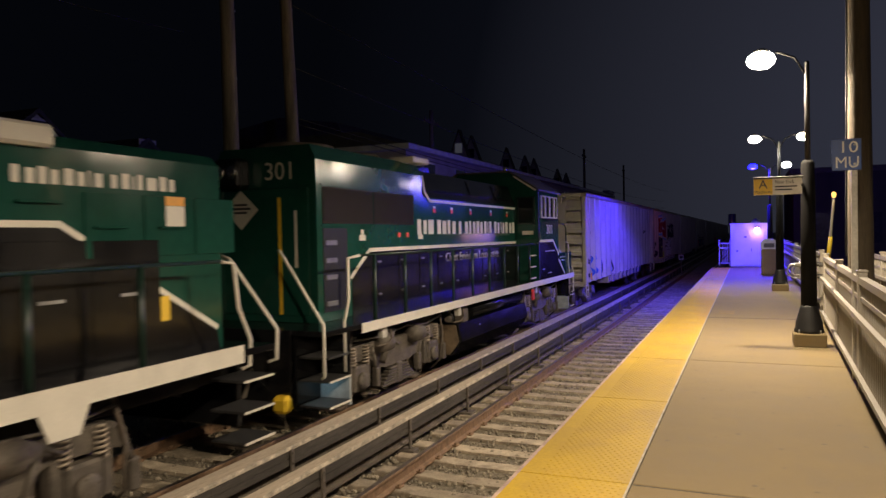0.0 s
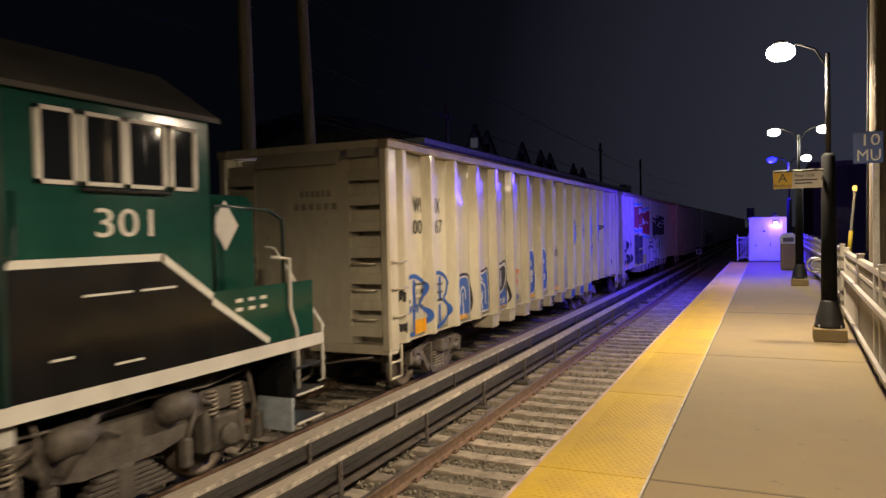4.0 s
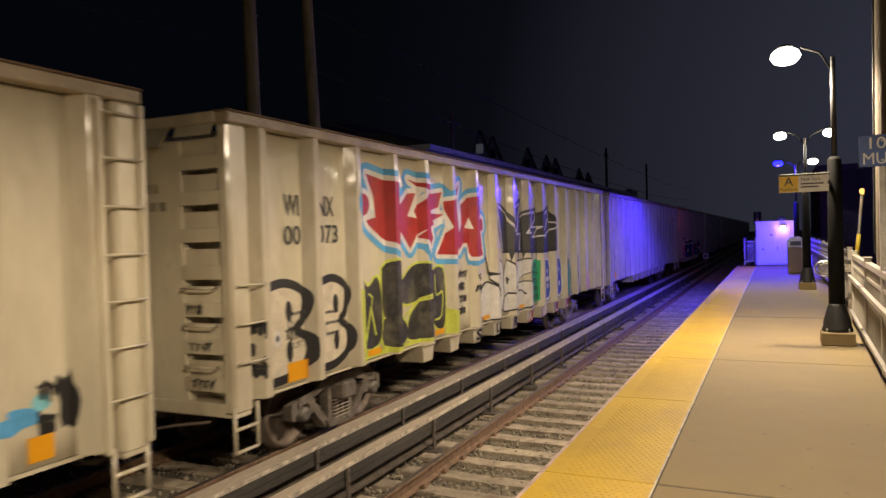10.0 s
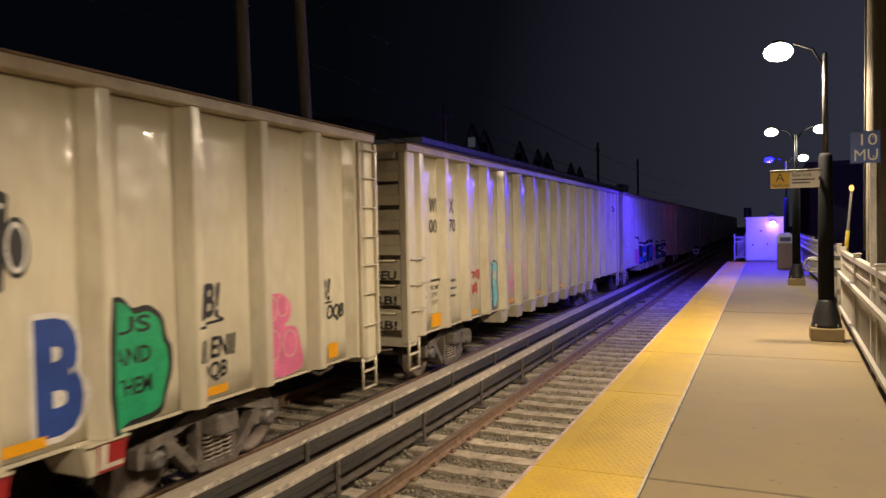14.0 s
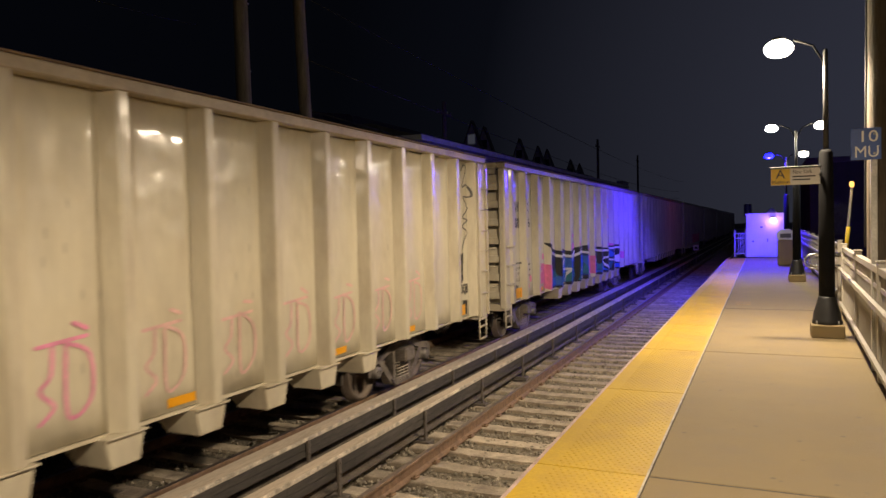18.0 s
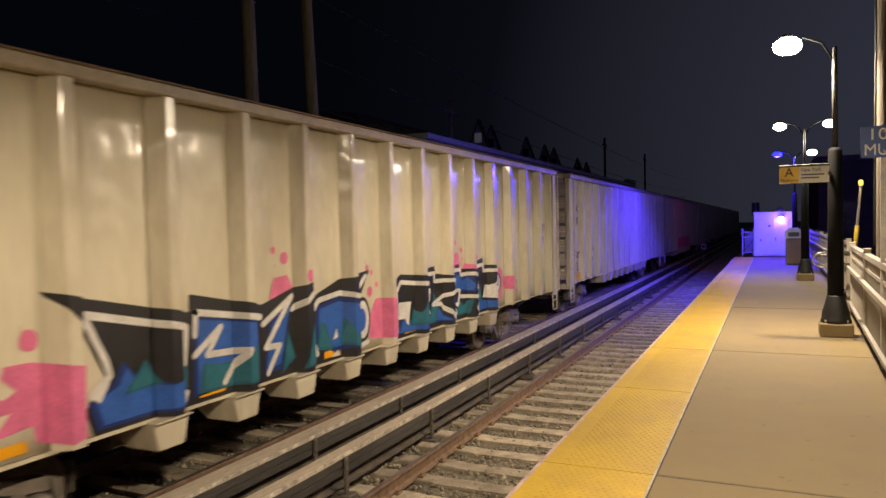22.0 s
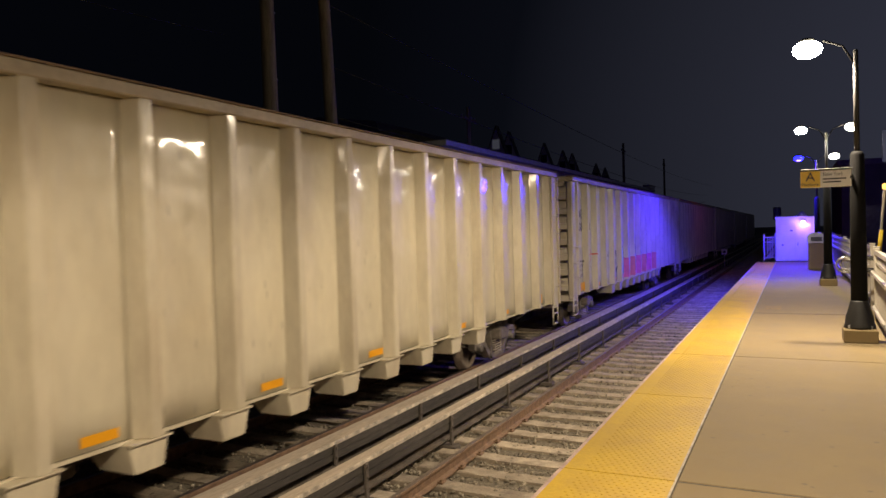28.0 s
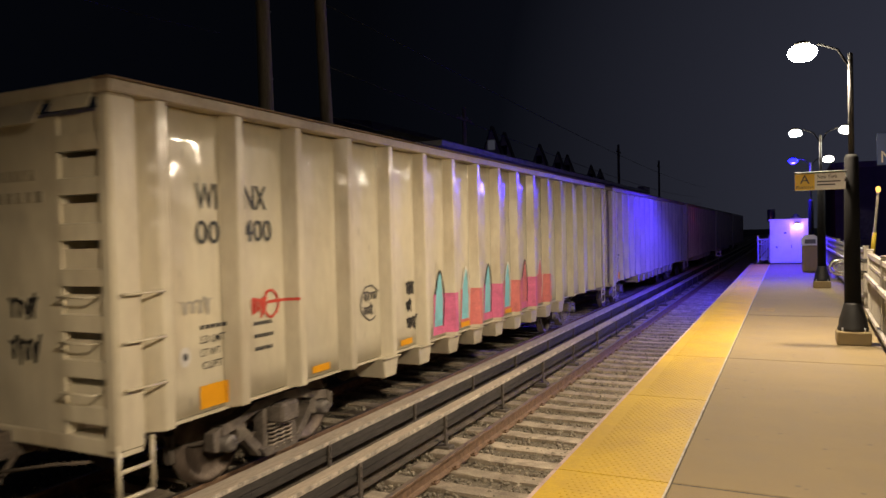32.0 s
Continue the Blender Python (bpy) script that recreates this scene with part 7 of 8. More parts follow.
def graffiti_third(c):
    paint(c, tag_rows(2.7, 3.32, 1.42, 1.98, 2, 0.055, 160), paint_mat("bright_red", (0.55, 0.06, 0.035)), 1, "red sprayed tag")
    for k, (s0, s1) in enumerate(((3.72, 4.0), (4.02, 4.32))):
        b = [(s0, 1.1), (s0 - 0.02, 1.55), (s0 + 0.02, 2.04), (s1, 1.96), (s1 - 0.06, 1.62), (s1 + 0.02, 1.3), (s0 + 0.14, 1.06)]
        b = round_off(b)
        paint(c, [b], CYAN_P, 1, "pale blue tag edged in black")
        paint(c, stroke(b, 0.03, True), BLACK_P, 2)
    paint(c, [blob(4.15, 1.76, 0.1, 0.1)], CREAM_P, 3)
    rose = paint_mat("rose", (0.74, 0.28, 0.42))
    faint = paint_mat("faded_rose", (0.66, 0.42, 0.38))
    for k, s0 in enumerate((4.84, 5.88, 6.94, 7.98, 9.02, 10.06, 11.1, 12.14, 13.2, 14.24)):
        e = 0.03 * math.sin(k * 2.3)
        paint(c, stroke([(s0 - 0.04, 1.84 + e), (s0 + 0.42, 1.88 + e)], 0.035) + stroke(curve_pts([(s0 + 0.1, 1.84 + e), (s0 + 0.08, 1.62), (s0 - 0.02, 1.5), (s0 + 0.1, 1.36), (s0 - 0.03, 1.24)], 4), 0.035) + stroke(curve_pts([(s0 + 0.22, 1.86), (s0 + 0.44, 1.72 + e), (s0 + 0.44, 1.36), (s0 + 0.22, 1.24 + e), (s0 + 0.22, 1.86)], 5), 0.035) + stroke([(s0 + 0.3, 2.0 + e), (s0 + 0.42, 1.96)], 0.04), rose if k in (0, 1, 3) else faint, 1, "pink outlined letter")
        if k == 0:
            paint(c, scribble(s0 - 0.1, s0 + 0.45, 1.3, 1.62, 6, 0.05, 166), rose, 2)
            paint(c, stroke([(s0 + 0.52, 1.95), (s0 + 0.5, 1.1)], 0.05), rose, 2)
    soft = paint_mat("soft_black", (0.10, 0.09, 0.08))
    paint(c, stroke(curve_pts([(16.5, 3.81), (16.63, 3.93), (16.72, 3.84), (16.53, 3.51), (16.74, 3.55), (16.81, 3.33), (16.57, 3.31), (16.76, 3.1), (16.52, 2.92), (16.75, 2.87), (16.5, 2.75), (16.74, 2.64), (16.57, 2.47), (16.49, 2.31)], 5), 0.032), soft, 1, "long black scribble")
    for w, z0, z1 in (("D", 3.28, 3.48), ("6", 3.04, 3.22), ("5", 2.82, 2.97), ("0", 2.61, 2.77)):
        paint_text(c, w, 16.2, 16.4, z0, z1, soft, 1, 0.0)
    paint(c, [blob(16.27, 2.52 - 0.06 * k, 0.018, 0.018, 8) for k in range(3)], soft, 1)
    paint_text(c, "RB!", 16.12, 16.48, 1.74, 2.22, BLACK_P, 1, 0.06, "black written tag", 0.08)
    paint_text(c, "OQB", 16.36, 16.7, 1.44, 1.65, BLACK_P, 1, 0.03)
    paint(c, [[(16.47, 1.08), (16.66, 1.06), (16.68, 1.33), (16.46, 1.34)]], BLACK_P, 1)


def letter_piece(c, fill, blue, teal, lines, label=""):
    """One sprayed letter: black surround, dark fill, blue and teal fades, thick white lines."""
    paint(c, [grow(fill, 0.06)], BLACK_P, 1, label)
    paint(c, [fill], BLACK_P, 2)
    for q in blue:
        paint(c, [q], NAVY, 3)
        paint(c, [grow(q, -0.07)], BLUE_P, 4)
    for q in teal:
        paint(c, [q], paint_mat("petrol", (0.02, 0.11, 0.16)), 5)
        paint(c, [grow(q, -0.06)], paint_mat("mid_teal", (0.025, 0.15, 0.2)), 6)
    for q in lines:
        paint(c, stroke(q, 0.07), WHITE_P, 7)


def ring_piece(c, cx, cz, rx, rz):
    paint(c, [blob(cx, cz, rx, rz, 22, 0.02)], BLACK_P, 6)
    paint(c, [blob(cx, cz, rx * 0.8, rz * 0.82, 22, 0.02)], WHITE_P, 7)
    paint(c, [blob(cx - 0.02, cz, rx * 0.48, rz * 0.5, 18, 0.03)], BLUE_P, 8)


def graffiti_fourth(c):
    pinks = [
        [(2.54, 1.49), (2.57, 1.6), (2.71, 1.6), (3.05, 1.5), (3.15, 1.55), (3.03, 1.66), (3.06, 1.75), (3.27, 1.75), (3.75, 1.63), (3.72, 1.1), (3.51, 1.04), (3.29, 1.11), (3.27, 1.25), (2.94, 1.21), (3.1, 1.39), (2.87, 1.37), (2.72, 1.23), (2.59, 1.29)],
        [(6.1, 1.9), (6.2, 2.18), (6.45, 2.2), (6.6, 1.95), (6.8, 2.02), (6.95, 1.8), (6.4, 1.6)],
        [(8.26, 1.15), (8.3, 1.5), (8.47, 1.71), (9.08, 1.67), (9.06, 1.08), (8.61, 1.11)],
        [(11.08, 1.95), (11.17, 2.24), (11.42, 2.25), (11.52, 1.95)], [(11.54, 1.92), (11.72, 2.04), (11.96, 1.97), (12.0, 1.82)],
        [(13.2, 1.74), (13.58, 1.85), (13.7, 1.74), (13.64, 1.17), (13.25, 1.21)], [(13.74, 1.62), (14.26, 1.65), (14.23, 1.31), (13.73, 1.37)]]
    for q in pinks:
        paint(c, [q], PINK_P, 0, "pink sprayed cloud")
    drops = [(2.18, 1.44, 8), (2.63, 1.75, 7), (2.92, 1.87, 8), (3.26, 1.92, 8), (2.9, 1.65, 4), (3.68, 1.89, 5), (2.01, 1.27, 7), (2.59, 1.12, 7), (2.02, 1.54, 4), (1.83, 1.35, 5), (8.92, 2.03, 6), (8.31, 1.82, 7), (8.25, 2.17, 4), (8.36, 2.09, 4), (8.5, 1.91, 4), (6.72, 2.17, 7), (6.4, 2.4, 7), (6.2, 2.5, 4)]
    drops += [(10.94, 2.03, 5), (11.31, 2.43, 4), (11.57, 2.28, 5), (11.61, 2.12, 3), (11.97, 2.14, 4), (13.39, 1.95, 5), (14.25, 1.85, 6), (14.4, 1.6, 5), (14.61, 1.46, 5), (14.63, 1.26, 4), (15.21, 1.4, 4)]
    for k, (s0, z0, r) in enumerate(drops):
        paint(c, [blob(s0, z0, r * 0.01, r * 0.011, 12, 0.06, k)], PINK_P, 0)
    letter_piece(c, [(3.4, 2.25), (3.68, 2.17), (4.89, 1.91), (4.84, 1.04), (3.83, 1.04), (3.75, 1.3), (3.99, 1.45), (3.76, 1.88)], [[(3.83, 1.05), (3.76, 1.3), (4.0, 1.42), (4.1, 1.6), (4.28, 1.42), (4.63, 1.3), (4.83, 1.35), (4.84, 1.05)]], [[(4.1, 1.3), (4.35, 1.58), (4.5, 1.32)], [(4.66, 1.3), (4.84, 1.5), (4.84, 1.2)]], [[(3.73, 2.06), (4.84, 1.8)], [(3.74, 2.02), (3.93, 1.62), (3.96, 1.5), (3.78, 1.36)], [(4.84, 1.8), (4.8, 1.45)]], "blue and black lettering with thick white outlines")
    paint(c, [[(3.78, 1.34), (3.9, 1.5), (3.96, 1.44), (3.86, 1.28)], [(4.8, 1.04), (4.74, 1.24), (4.86, 1.16)]], WHITE_P, 7)
    letter_piece(c, [(4.94, 2.07), (5.96, 1.85), (5.92, 1.03), (5.26, 1.03), (4.89, 1.04)], [[(4.96, 1.9), (5.9, 1.75), (5.9, 1.1), (4.92, 1.08)]], [[(5.0, 1.1), (5.05, 1.4), (5.3, 1.35), (5.6, 1.35), (5.85, 1.6), (5.85, 1.08)]], [[(4.97, 1.93), (5.93, 1.76)], [(4.94, 1.5), (5.31, 1.74), (5.11, 1.48), (5.61, 1.45), (5.35, 1.15)], [(4.97, 1.93), (4.95, 1.7)]])
    letter_piece(c, [(5.96, 1.85), (6.55, 1.99), (6.86, 2.08), (6.84, 1.03), (5.94, 1.03)], [[(5.98, 1.1), (6.1, 1.7), (6.5, 1.9), (6.3, 1.1)]], [[(6.3, 1.05), (6.42, 1.55), (6.55, 1.2)], [(6.6, 1.05), (6.75, 1.6), (6.85, 1.1)]], [[(5.97, 1.67), (6.5, 1.94), (6.01, 1.4), (6.26, 1.39), (6.04, 1.1)], [(6.5, 1.78), (6.83, 2.0), (6.83, 1.39), (6.92, 1.35)]])
    letter_piece(c, [(6.89, 1.84), (7.53, 2.0), (8.25, 2.1), (7.98, 1.75), (7.98, 1.05), (6.92, 1.05)], [[(6.96, 1.3), (7.0, 1.75), (7.5, 1.84), (7.85, 1.75), (7.9, 1.15), (7.4, 1.1)]], [[(6.98, 1.2), (7.08, 1.55), (7.2, 1.5), (7.35, 1.15)], [(7.5, 1.2), (7.6, 1.55), (7.75, 1.2), (7.9, 1.5), (7.95, 1.1)]], [[(6.99, 1.15), (6.89, 1.37), (6.91, 1.71), (7.04, 1.83), (7.52, 1.88), (7.86, 1.8), (8.17, 2.06)], [(7.95, 1.08), (8.2, 1.12)]])
    paint(c, [[(7.34, 1.28), (7.42, 1.42), (7.46, 1.3)], [(7.3, 1.06), (7.44, 1.14), (7.5, 1.05)]], WHITE_P, 7)
    ring_piece(c, 8.08, 1.45, 0.2, 0.32)
    letter_piece(c, [(9.06, 1.87), (9.25, 1.95), (9.9, 1.9), (10.0, 1.04), (9.06, 1.05)], [[(9.08, 1.08), (9.2, 1.3), (9.9, 1.2), (9.95, 1.06)]], [[(9.5, 1.15), (9.6, 1.45), (9.7, 1.3), (9.85, 1.55), (9.95, 1.15)]], [[(9.06, 1.12), (9.06, 1.75), (9.2, 1.88), (9.94, 1.8)]])
    paint(c, [[(9.11, 1.57), (9.52, 1.55), (9.42, 1.17), (9.3, 1.3), (9.1, 1.31)]], WHITE_P, 8)
    letter_piece(c, [(9.97, 1.99), (10.44, 2.0), (10.43, 1.88), (11.01, 1.82), (10.99, 1.57), (10.6, 1.41), (11.07, 1.03), (9.98, 1.03)], [[(10.35, 1.1), (10.5, 1.38), (10.9, 1.06)]], [[(10.15, 1.1), (10.35, 1.6), (10.55, 1.4), (10.4, 1.1)]], [[(9.96, 1.78), (10.0, 1.93), (10.38, 1.94), (10.37, 1.8), (10.99, 1.78), (10.97, 1.59), (10.29, 1.41), (10.63, 1.39), (11.05, 1.02)], [(10.19, 1.67), (10.16, 1.5), (9.98, 1.58), (10.03, 1.43), (9.97, 1.24), (10.17, 1.29)]])
    letter_piece(c, [(11.08, 1.97), (11.46, 1.98), (11.48, 1.88), (11.87, 1.87), (12.12, 1.79), (11.98, 1.55), (12.1, 1.52), (11.98, 1.38), (12.1, 1.28), (11.95, 1.19), (12.1, 1.03), (11.12, 1.03), (10.75, 1.4)], [[(11.12, 1.6), (11.15, 1.88), (11.44, 1.88), (11.5, 1.78), (11.85, 1.78), (11.95, 1.6), (11.9, 1.48), (11.45, 1.5)], [(10.85, 1.38), (11.1, 1.75), (11.1, 1.2)]], [[(11.2, 1.1), (11.4, 1.4), (11.6, 1.25), (11.85, 1.36), (11.8, 1.08)]], [[(11.05, 1.81), (11.1, 1.93), (11.46, 1.93), (11.49, 1.83), (11.87, 1.83), (12.08, 1.77), (11.97, 1.56), (12.08, 1.51), (11.98, 1.39), (12.08, 1.29), (11.94, 1.18), (12.09, 1.04)], [(11.23, 1.74), (11.18, 1.56), (11.43, 1.55), (11.35, 1.29), (11.13, 1.34), (11.27, 1.14)], [(11.42, 1.44), (11.96, 1.39)]])
    letter_piece(c, [(12.15, 1.99), (12.62, 2.03), (12.62, 1.9), (13.2, 1.88), (13.15, 1.62), (13.26, 1.04), (12.14, 1.03)], [[(12.16, 1.06), (12.2, 1.3), (13.1, 1.2), (13.2, 1.06)]], [[(12.2, 1.2), (12.4, 1.6), (12.5, 1.25)]], [[(12.18, 1.81), (12.22, 1.94), (12.58, 1.96), (12.59, 1.83), (13.17, 1.82), (13.13, 1.64), (12.85, 1.5)]])
    paint(c, [[(12.65, 1.55), (13.04, 1.5), (13.07, 1.24), (12.53, 1.31)]], WHITE_P, 8)
    ring_piece(c, 13.36, 1.52, 0.2, 0.22)
    paint(c, tag_rows(16.42, 16.85, 2.2, 2.8, 2, 0.022, 200), paint_mat("violet_grey", (0.2, 0.17, 0.22)), 1, "thin grey tag")
    paint(c, [blob(16.6, 1.4, 0.12, 0.25, 14, 0.4, 3)], paint_mat("mint", (0.2, 0.5, 0.36)), 1, "green paint smear")
    paint(c, tag_rows(0.62, 1.3, 1.12, 1.4, 1, 0.04, 206), BLACK_P, 1)


def graffiti_fifth(c):
    paint(c, tag_rows(0.7, 1.35, 1.3, 1.95, 2, 0.035, 210), BLACK_P, 1, "black looping tag")
    paint(c, tag_rows(2.6, 3.35, 1.45, 2.0, 2, 0.035, 213), BLACK_P, 1, "black looping tag")


def graffiti_sixth(c):
    paint(c, tag_rows(1.74, 2.0, 1.86, 2.15, 1, 0.035, 220) + stroke(blob(2.05, 2.0, 0.12, 0.15), 0.03, True) + stroke([(2.0, 2.02), (2.38, 2.02)], 0.035), paint_mat("bright_red", (0.55, 0.06, 0.035)), 1, "red sprayed tag")
    paint(c, tag_rows(0.72, 1.2, 1.95, 2.2, 1, 0.02, 225), paint_mat("faded_grey", (0.35, 0.32, 0.27)), 1)
    paint(c, tag_rows(3.92, 4.3, 1.6, 2.0, 2, 0.024, 228) + stroke(blob(4.12, 1.8, 0.24, 0.24)[2:16], 0.022), paint_mat("soft_black", (0.10, 0.09, 0.08)), 1, "thin black tag")
    paint(c, tag_rows(5.1, 5.4, 1.25, 2.05, 3, 0.03, 231), BLACK_P, 1)
    for k in range(6):
        s0 = 6.0 + 1.045 * k
        paint(c, [[(s0, 1.06), (s0 + 0.05, 1.75), (s0 + 0.75, 1.72), (s0 + 0.8, 1.06)]], SALMON if k % 2 else PINK_P, 0, "pink and teal letter")
        paint(c, [[(s0 + 0.05, 1.2), (s0 + 0.15, 1.95), (s0 + 0.3, 2.1), (s0 + 0.38, 1.6), (s0 + 0.34, 1.2)]], CYAN_P if k < 4 else SALMON, 1)
        paint(c, stroke(curve_pts([(s0 + 0.1, 1.75), (s0 + 0.28, 2.12), (s0 + 0.42, 1.7), (s0 + 0.36, 1.2)], 4), 0.04), BLACK_P if k % 2 == 0 else WHITE_P, 2)


for _car, _number, _art in zip(HOPPERS, ("467", "073", "070", "366", "194", "400"), (graffiti_first, graffiti_second, graffiti_third, graffiti_fourth, graffiti_fifth, graffiti_sixth)):
    marks(_car, _number)
    if _number == "070":
        end_words(_car, (("RB!", 0.95, 1.35, 1.56, 1.69), ("RB!", 0.95, 1.35, 1.16, 1.29), ("4EU", 0.95, 1.35, 1.96, 2.09)))
    elif _number == "073":
        end_tags(_car, 300, ((0.92, 1.56, 0.4, 0.13), (0.95, 1.16, 0.38, 0.13), (0.9, 1.96, 0.3, 0.13)))
    elif _number == "400":
        end_tags(_car, 300, ((0.1, 2.0, 0.5, 0.28), (0.1, 1.6, 0.5, 0.3)), 0.042)
    end_stencil(_car)
    SHIFT[0] = {"467": 0.03, "073": 0.05, "070": 0.06, "366": 0.0}.get(_number, 0.08)
    _art(_car)
    SHIFT[0] = 0.1
for _car in HOPPERS[6:]:
    marks(_car, "210")

# ---- platform furniture ----


def hanging_sign():
    s = empty("platform_sign", 1.72, 10.28, 3.185, "white and yellow platform sign fixed to a lamp post", "sign")
    bm = B()
    box(bm, -0.285, 0.285, -0.02, 0.02, 0, 0.21, 0.004)
    part("board", bm, SIGNWHITE, s)
    bm = B()
    box(bm, -0.283, -0.06, -0.024, -0.0205, 0.003, 0.207)
    part("yellow_field", bm, SIGNYELLOW, s)
    words("sign_letter", "A", 0.16, s, SIGNTEXT, Matrix.Translation((-0.225, -0.025, 0.085)) @ FACE_CAM)
    words("sign_letter", "Platform", 0.055, s, SIGNTEXT, Matrix.Translation((-0.275, -0.025, 0.02)) @ FACE_CAM, width=0.2)
    words("sign_letter", "New York", 0.07, s, SIGNTEXT, Matrix.Translation((-0.03, -0.0215, 0.14)) @ FACE_CAM, width=0.22)
    for z, w in ((0.095, 0.26), (0.055, 0.2)):
        bm = B()
        box(bm, -0.03, -0.03 + w, -0.0235, -0.0205, z, z + 0.016)
        part("text_line", bm, SIGNTEXT, s)
    bm = B()
    box(bm, -0.29, 0.30, -0.022, 0.022, 0.211, 0.235, 0.004)
    part("top_channel", bm, BLACKPOST, s)
    bm = B()
    box(bm, 0.285, 0.36, 0.06, 0.12, 0.05, 0.17, 0.01)
    box(bm, 0.27, 0.31, -0.02, 0.12, 0.09, 0.13)
    part("bracket", bm, BLACKPOST, s)


def car_stop_sign():
    s = empty("stop_sign", 2.34, 8.2, PZ, "blue car stop marker on a pale steel post", "sign")
    bm = B()
    box(bm, -0.028, 0.028, -0.028, 0.028, 0.0, 2.4, 0.005)
    part("post", bm, mat("pale_post", (0.45, 0.43, 0.38), 0.5, 0.1), s)
    bm = B()
    box(bm, -0.2, 0.06, -0.045, -0.03, 2.09, 2.40, 0.004)
    part("panel", bm, SIGNBLUE, s, "blue panel")
    words("sign_letter", "10", 0.16, s, SIGNWHITE, Matrix.Translation((-0.145, -0.047, 2.265)) @ FACE_CAM, width=0.14)
    words("sign_letter", "MU", 0.16, s, SIGNWHITE, Matrix.Translation((-0.175, -0.047, 2.115)) @ FACE_CAM, width=0.2)
    for z in (2.15, 2.34):
        bm = B()
        tube(bm, (0.0, -0.052, z), (0.0, -0.044, z), 0.012, 8)
        part("bolt", bm, GREYMETAL, s)


def utility_pole(x, y, z0, h, r, lean=(0, 0), label="weathered wooden utility pole", arm=False, steps=False, wood=None):
    p = empty("utility_pole", x, y, z0, label, "utility pole", "utility poles")
    bm = B()
    pipe(bm, [(lean[0] * h * k / 8, lean[1] * h * k / 8, h * k / 8) for k in range(9)], r, 14, r * 0.7)
    part("shaft", bm, wood or WOODPOLE, p)
    if steps:
        for k in range(9):
            z = h * (0.3 + 0.07 * k)
            bm = B()
            d = r * 0.9 + 0.1
            tube(bm, (lean[0] * z, lean[1] * z, z), (lean[0] * z, lean[1] * z + (d if k % 2 else d * 0.8), z), 0.014, 6)
            part("step_bolt", bm, GREYMETAL, p)
    if arm:
        bm = B()
        box(bm, lean[0] * h * 0.93 - 0.05, lean[0] * h * 0.93 + 0.05, -1.0, 1.0, h * 0.93, h * 0.93 + 0.1)
        part("crossarm", bm, WOODPOLE, p)
        for k in (-0.9, -0.4, 0.4, 0.9):
            bm = B()
            lathe(bm, [(0.03, 0), (0.05, 0.04), (0.03, 0.08), (0.05, 0.12), (0.02, 0.15)], 8, (0, k, h * 0.93 + 0.1))
            part("insulator", bm, GREYMETAL, p)
    return p


def cable(pts, r, sag=0.0, label="thin dark overhead cable"):
    a, b = Vector(pts[0]), Vector(pts[1])
    bm = B()
    n = 14
    line = [a.lerp(b, k / n) - Vector((0, 0, sag * 4 * (k / n) * (1 - k / n))) for k in range(n + 1)]
    pipe(bm, line, r, 5)
    solid("cable", bm, WIRE, label, "cable", "overhead cables")


hanging_sign()
car_stop_sign()
utility_pole(2.62, 9.9, -0.6, 11.0, 0.15, (-0.004, 0), "brown wooden utility pole behind the platform fence", steps=True, wood=mat("dark_wood_pole", (0.1, 0.08, 0.055), 0.9, 0, 0.35, 3, 0.5, 30, stretch=(4, 4, 0.3)))
utility_pole(-9.0, 12.68, -0.6, 10.6, 0.20, (0, -0.012), steps=True)
utility_pole(-9.0, 15.25, -0.6, 11.4, 0.19, (0, -0.055), "leaning wooden utility pole beside the far track", steps=True)
utility_pole(-15.0, 37.0, -0.6, 10.4, 0.16, (0, 0), arm=True)
utility_pole(-15.0, 78.0, -0.6, 12.5, 0.18, (0, 0), arm=True)
utility_pole(-15.0, 105.0, -0.6, 13.0, 0.18, (0, 0), arm=True)
for x, y0, z0, y1, z1 in ((-9.0, 14.7, 7.0, 120.0, 7.6), (-9.0, 14.9, 5.75, 120.0, 6.6), (-9.0, 14.9, 5.6, 120.0, 6.5), (-9.1, 14.7, 8.6, 130.0, 9.6), (-10.2, 2.0, 7.2, 14.7, 8.2)):
    cable(((x, y0, z0), (x - 2, y1, z1)), 0.014, 0.8 if y1 > 50 else 0.2)
cable(((2.62, 9.9, 9.9), (2.9, 3.0, 9.0)), 0.02, 0.3)
cable(((2.5, 9.82, 9.0), (2.42, 9.6, 2.4)), 0.012, 0.0, "pale conduit hanging beside the utility pole")


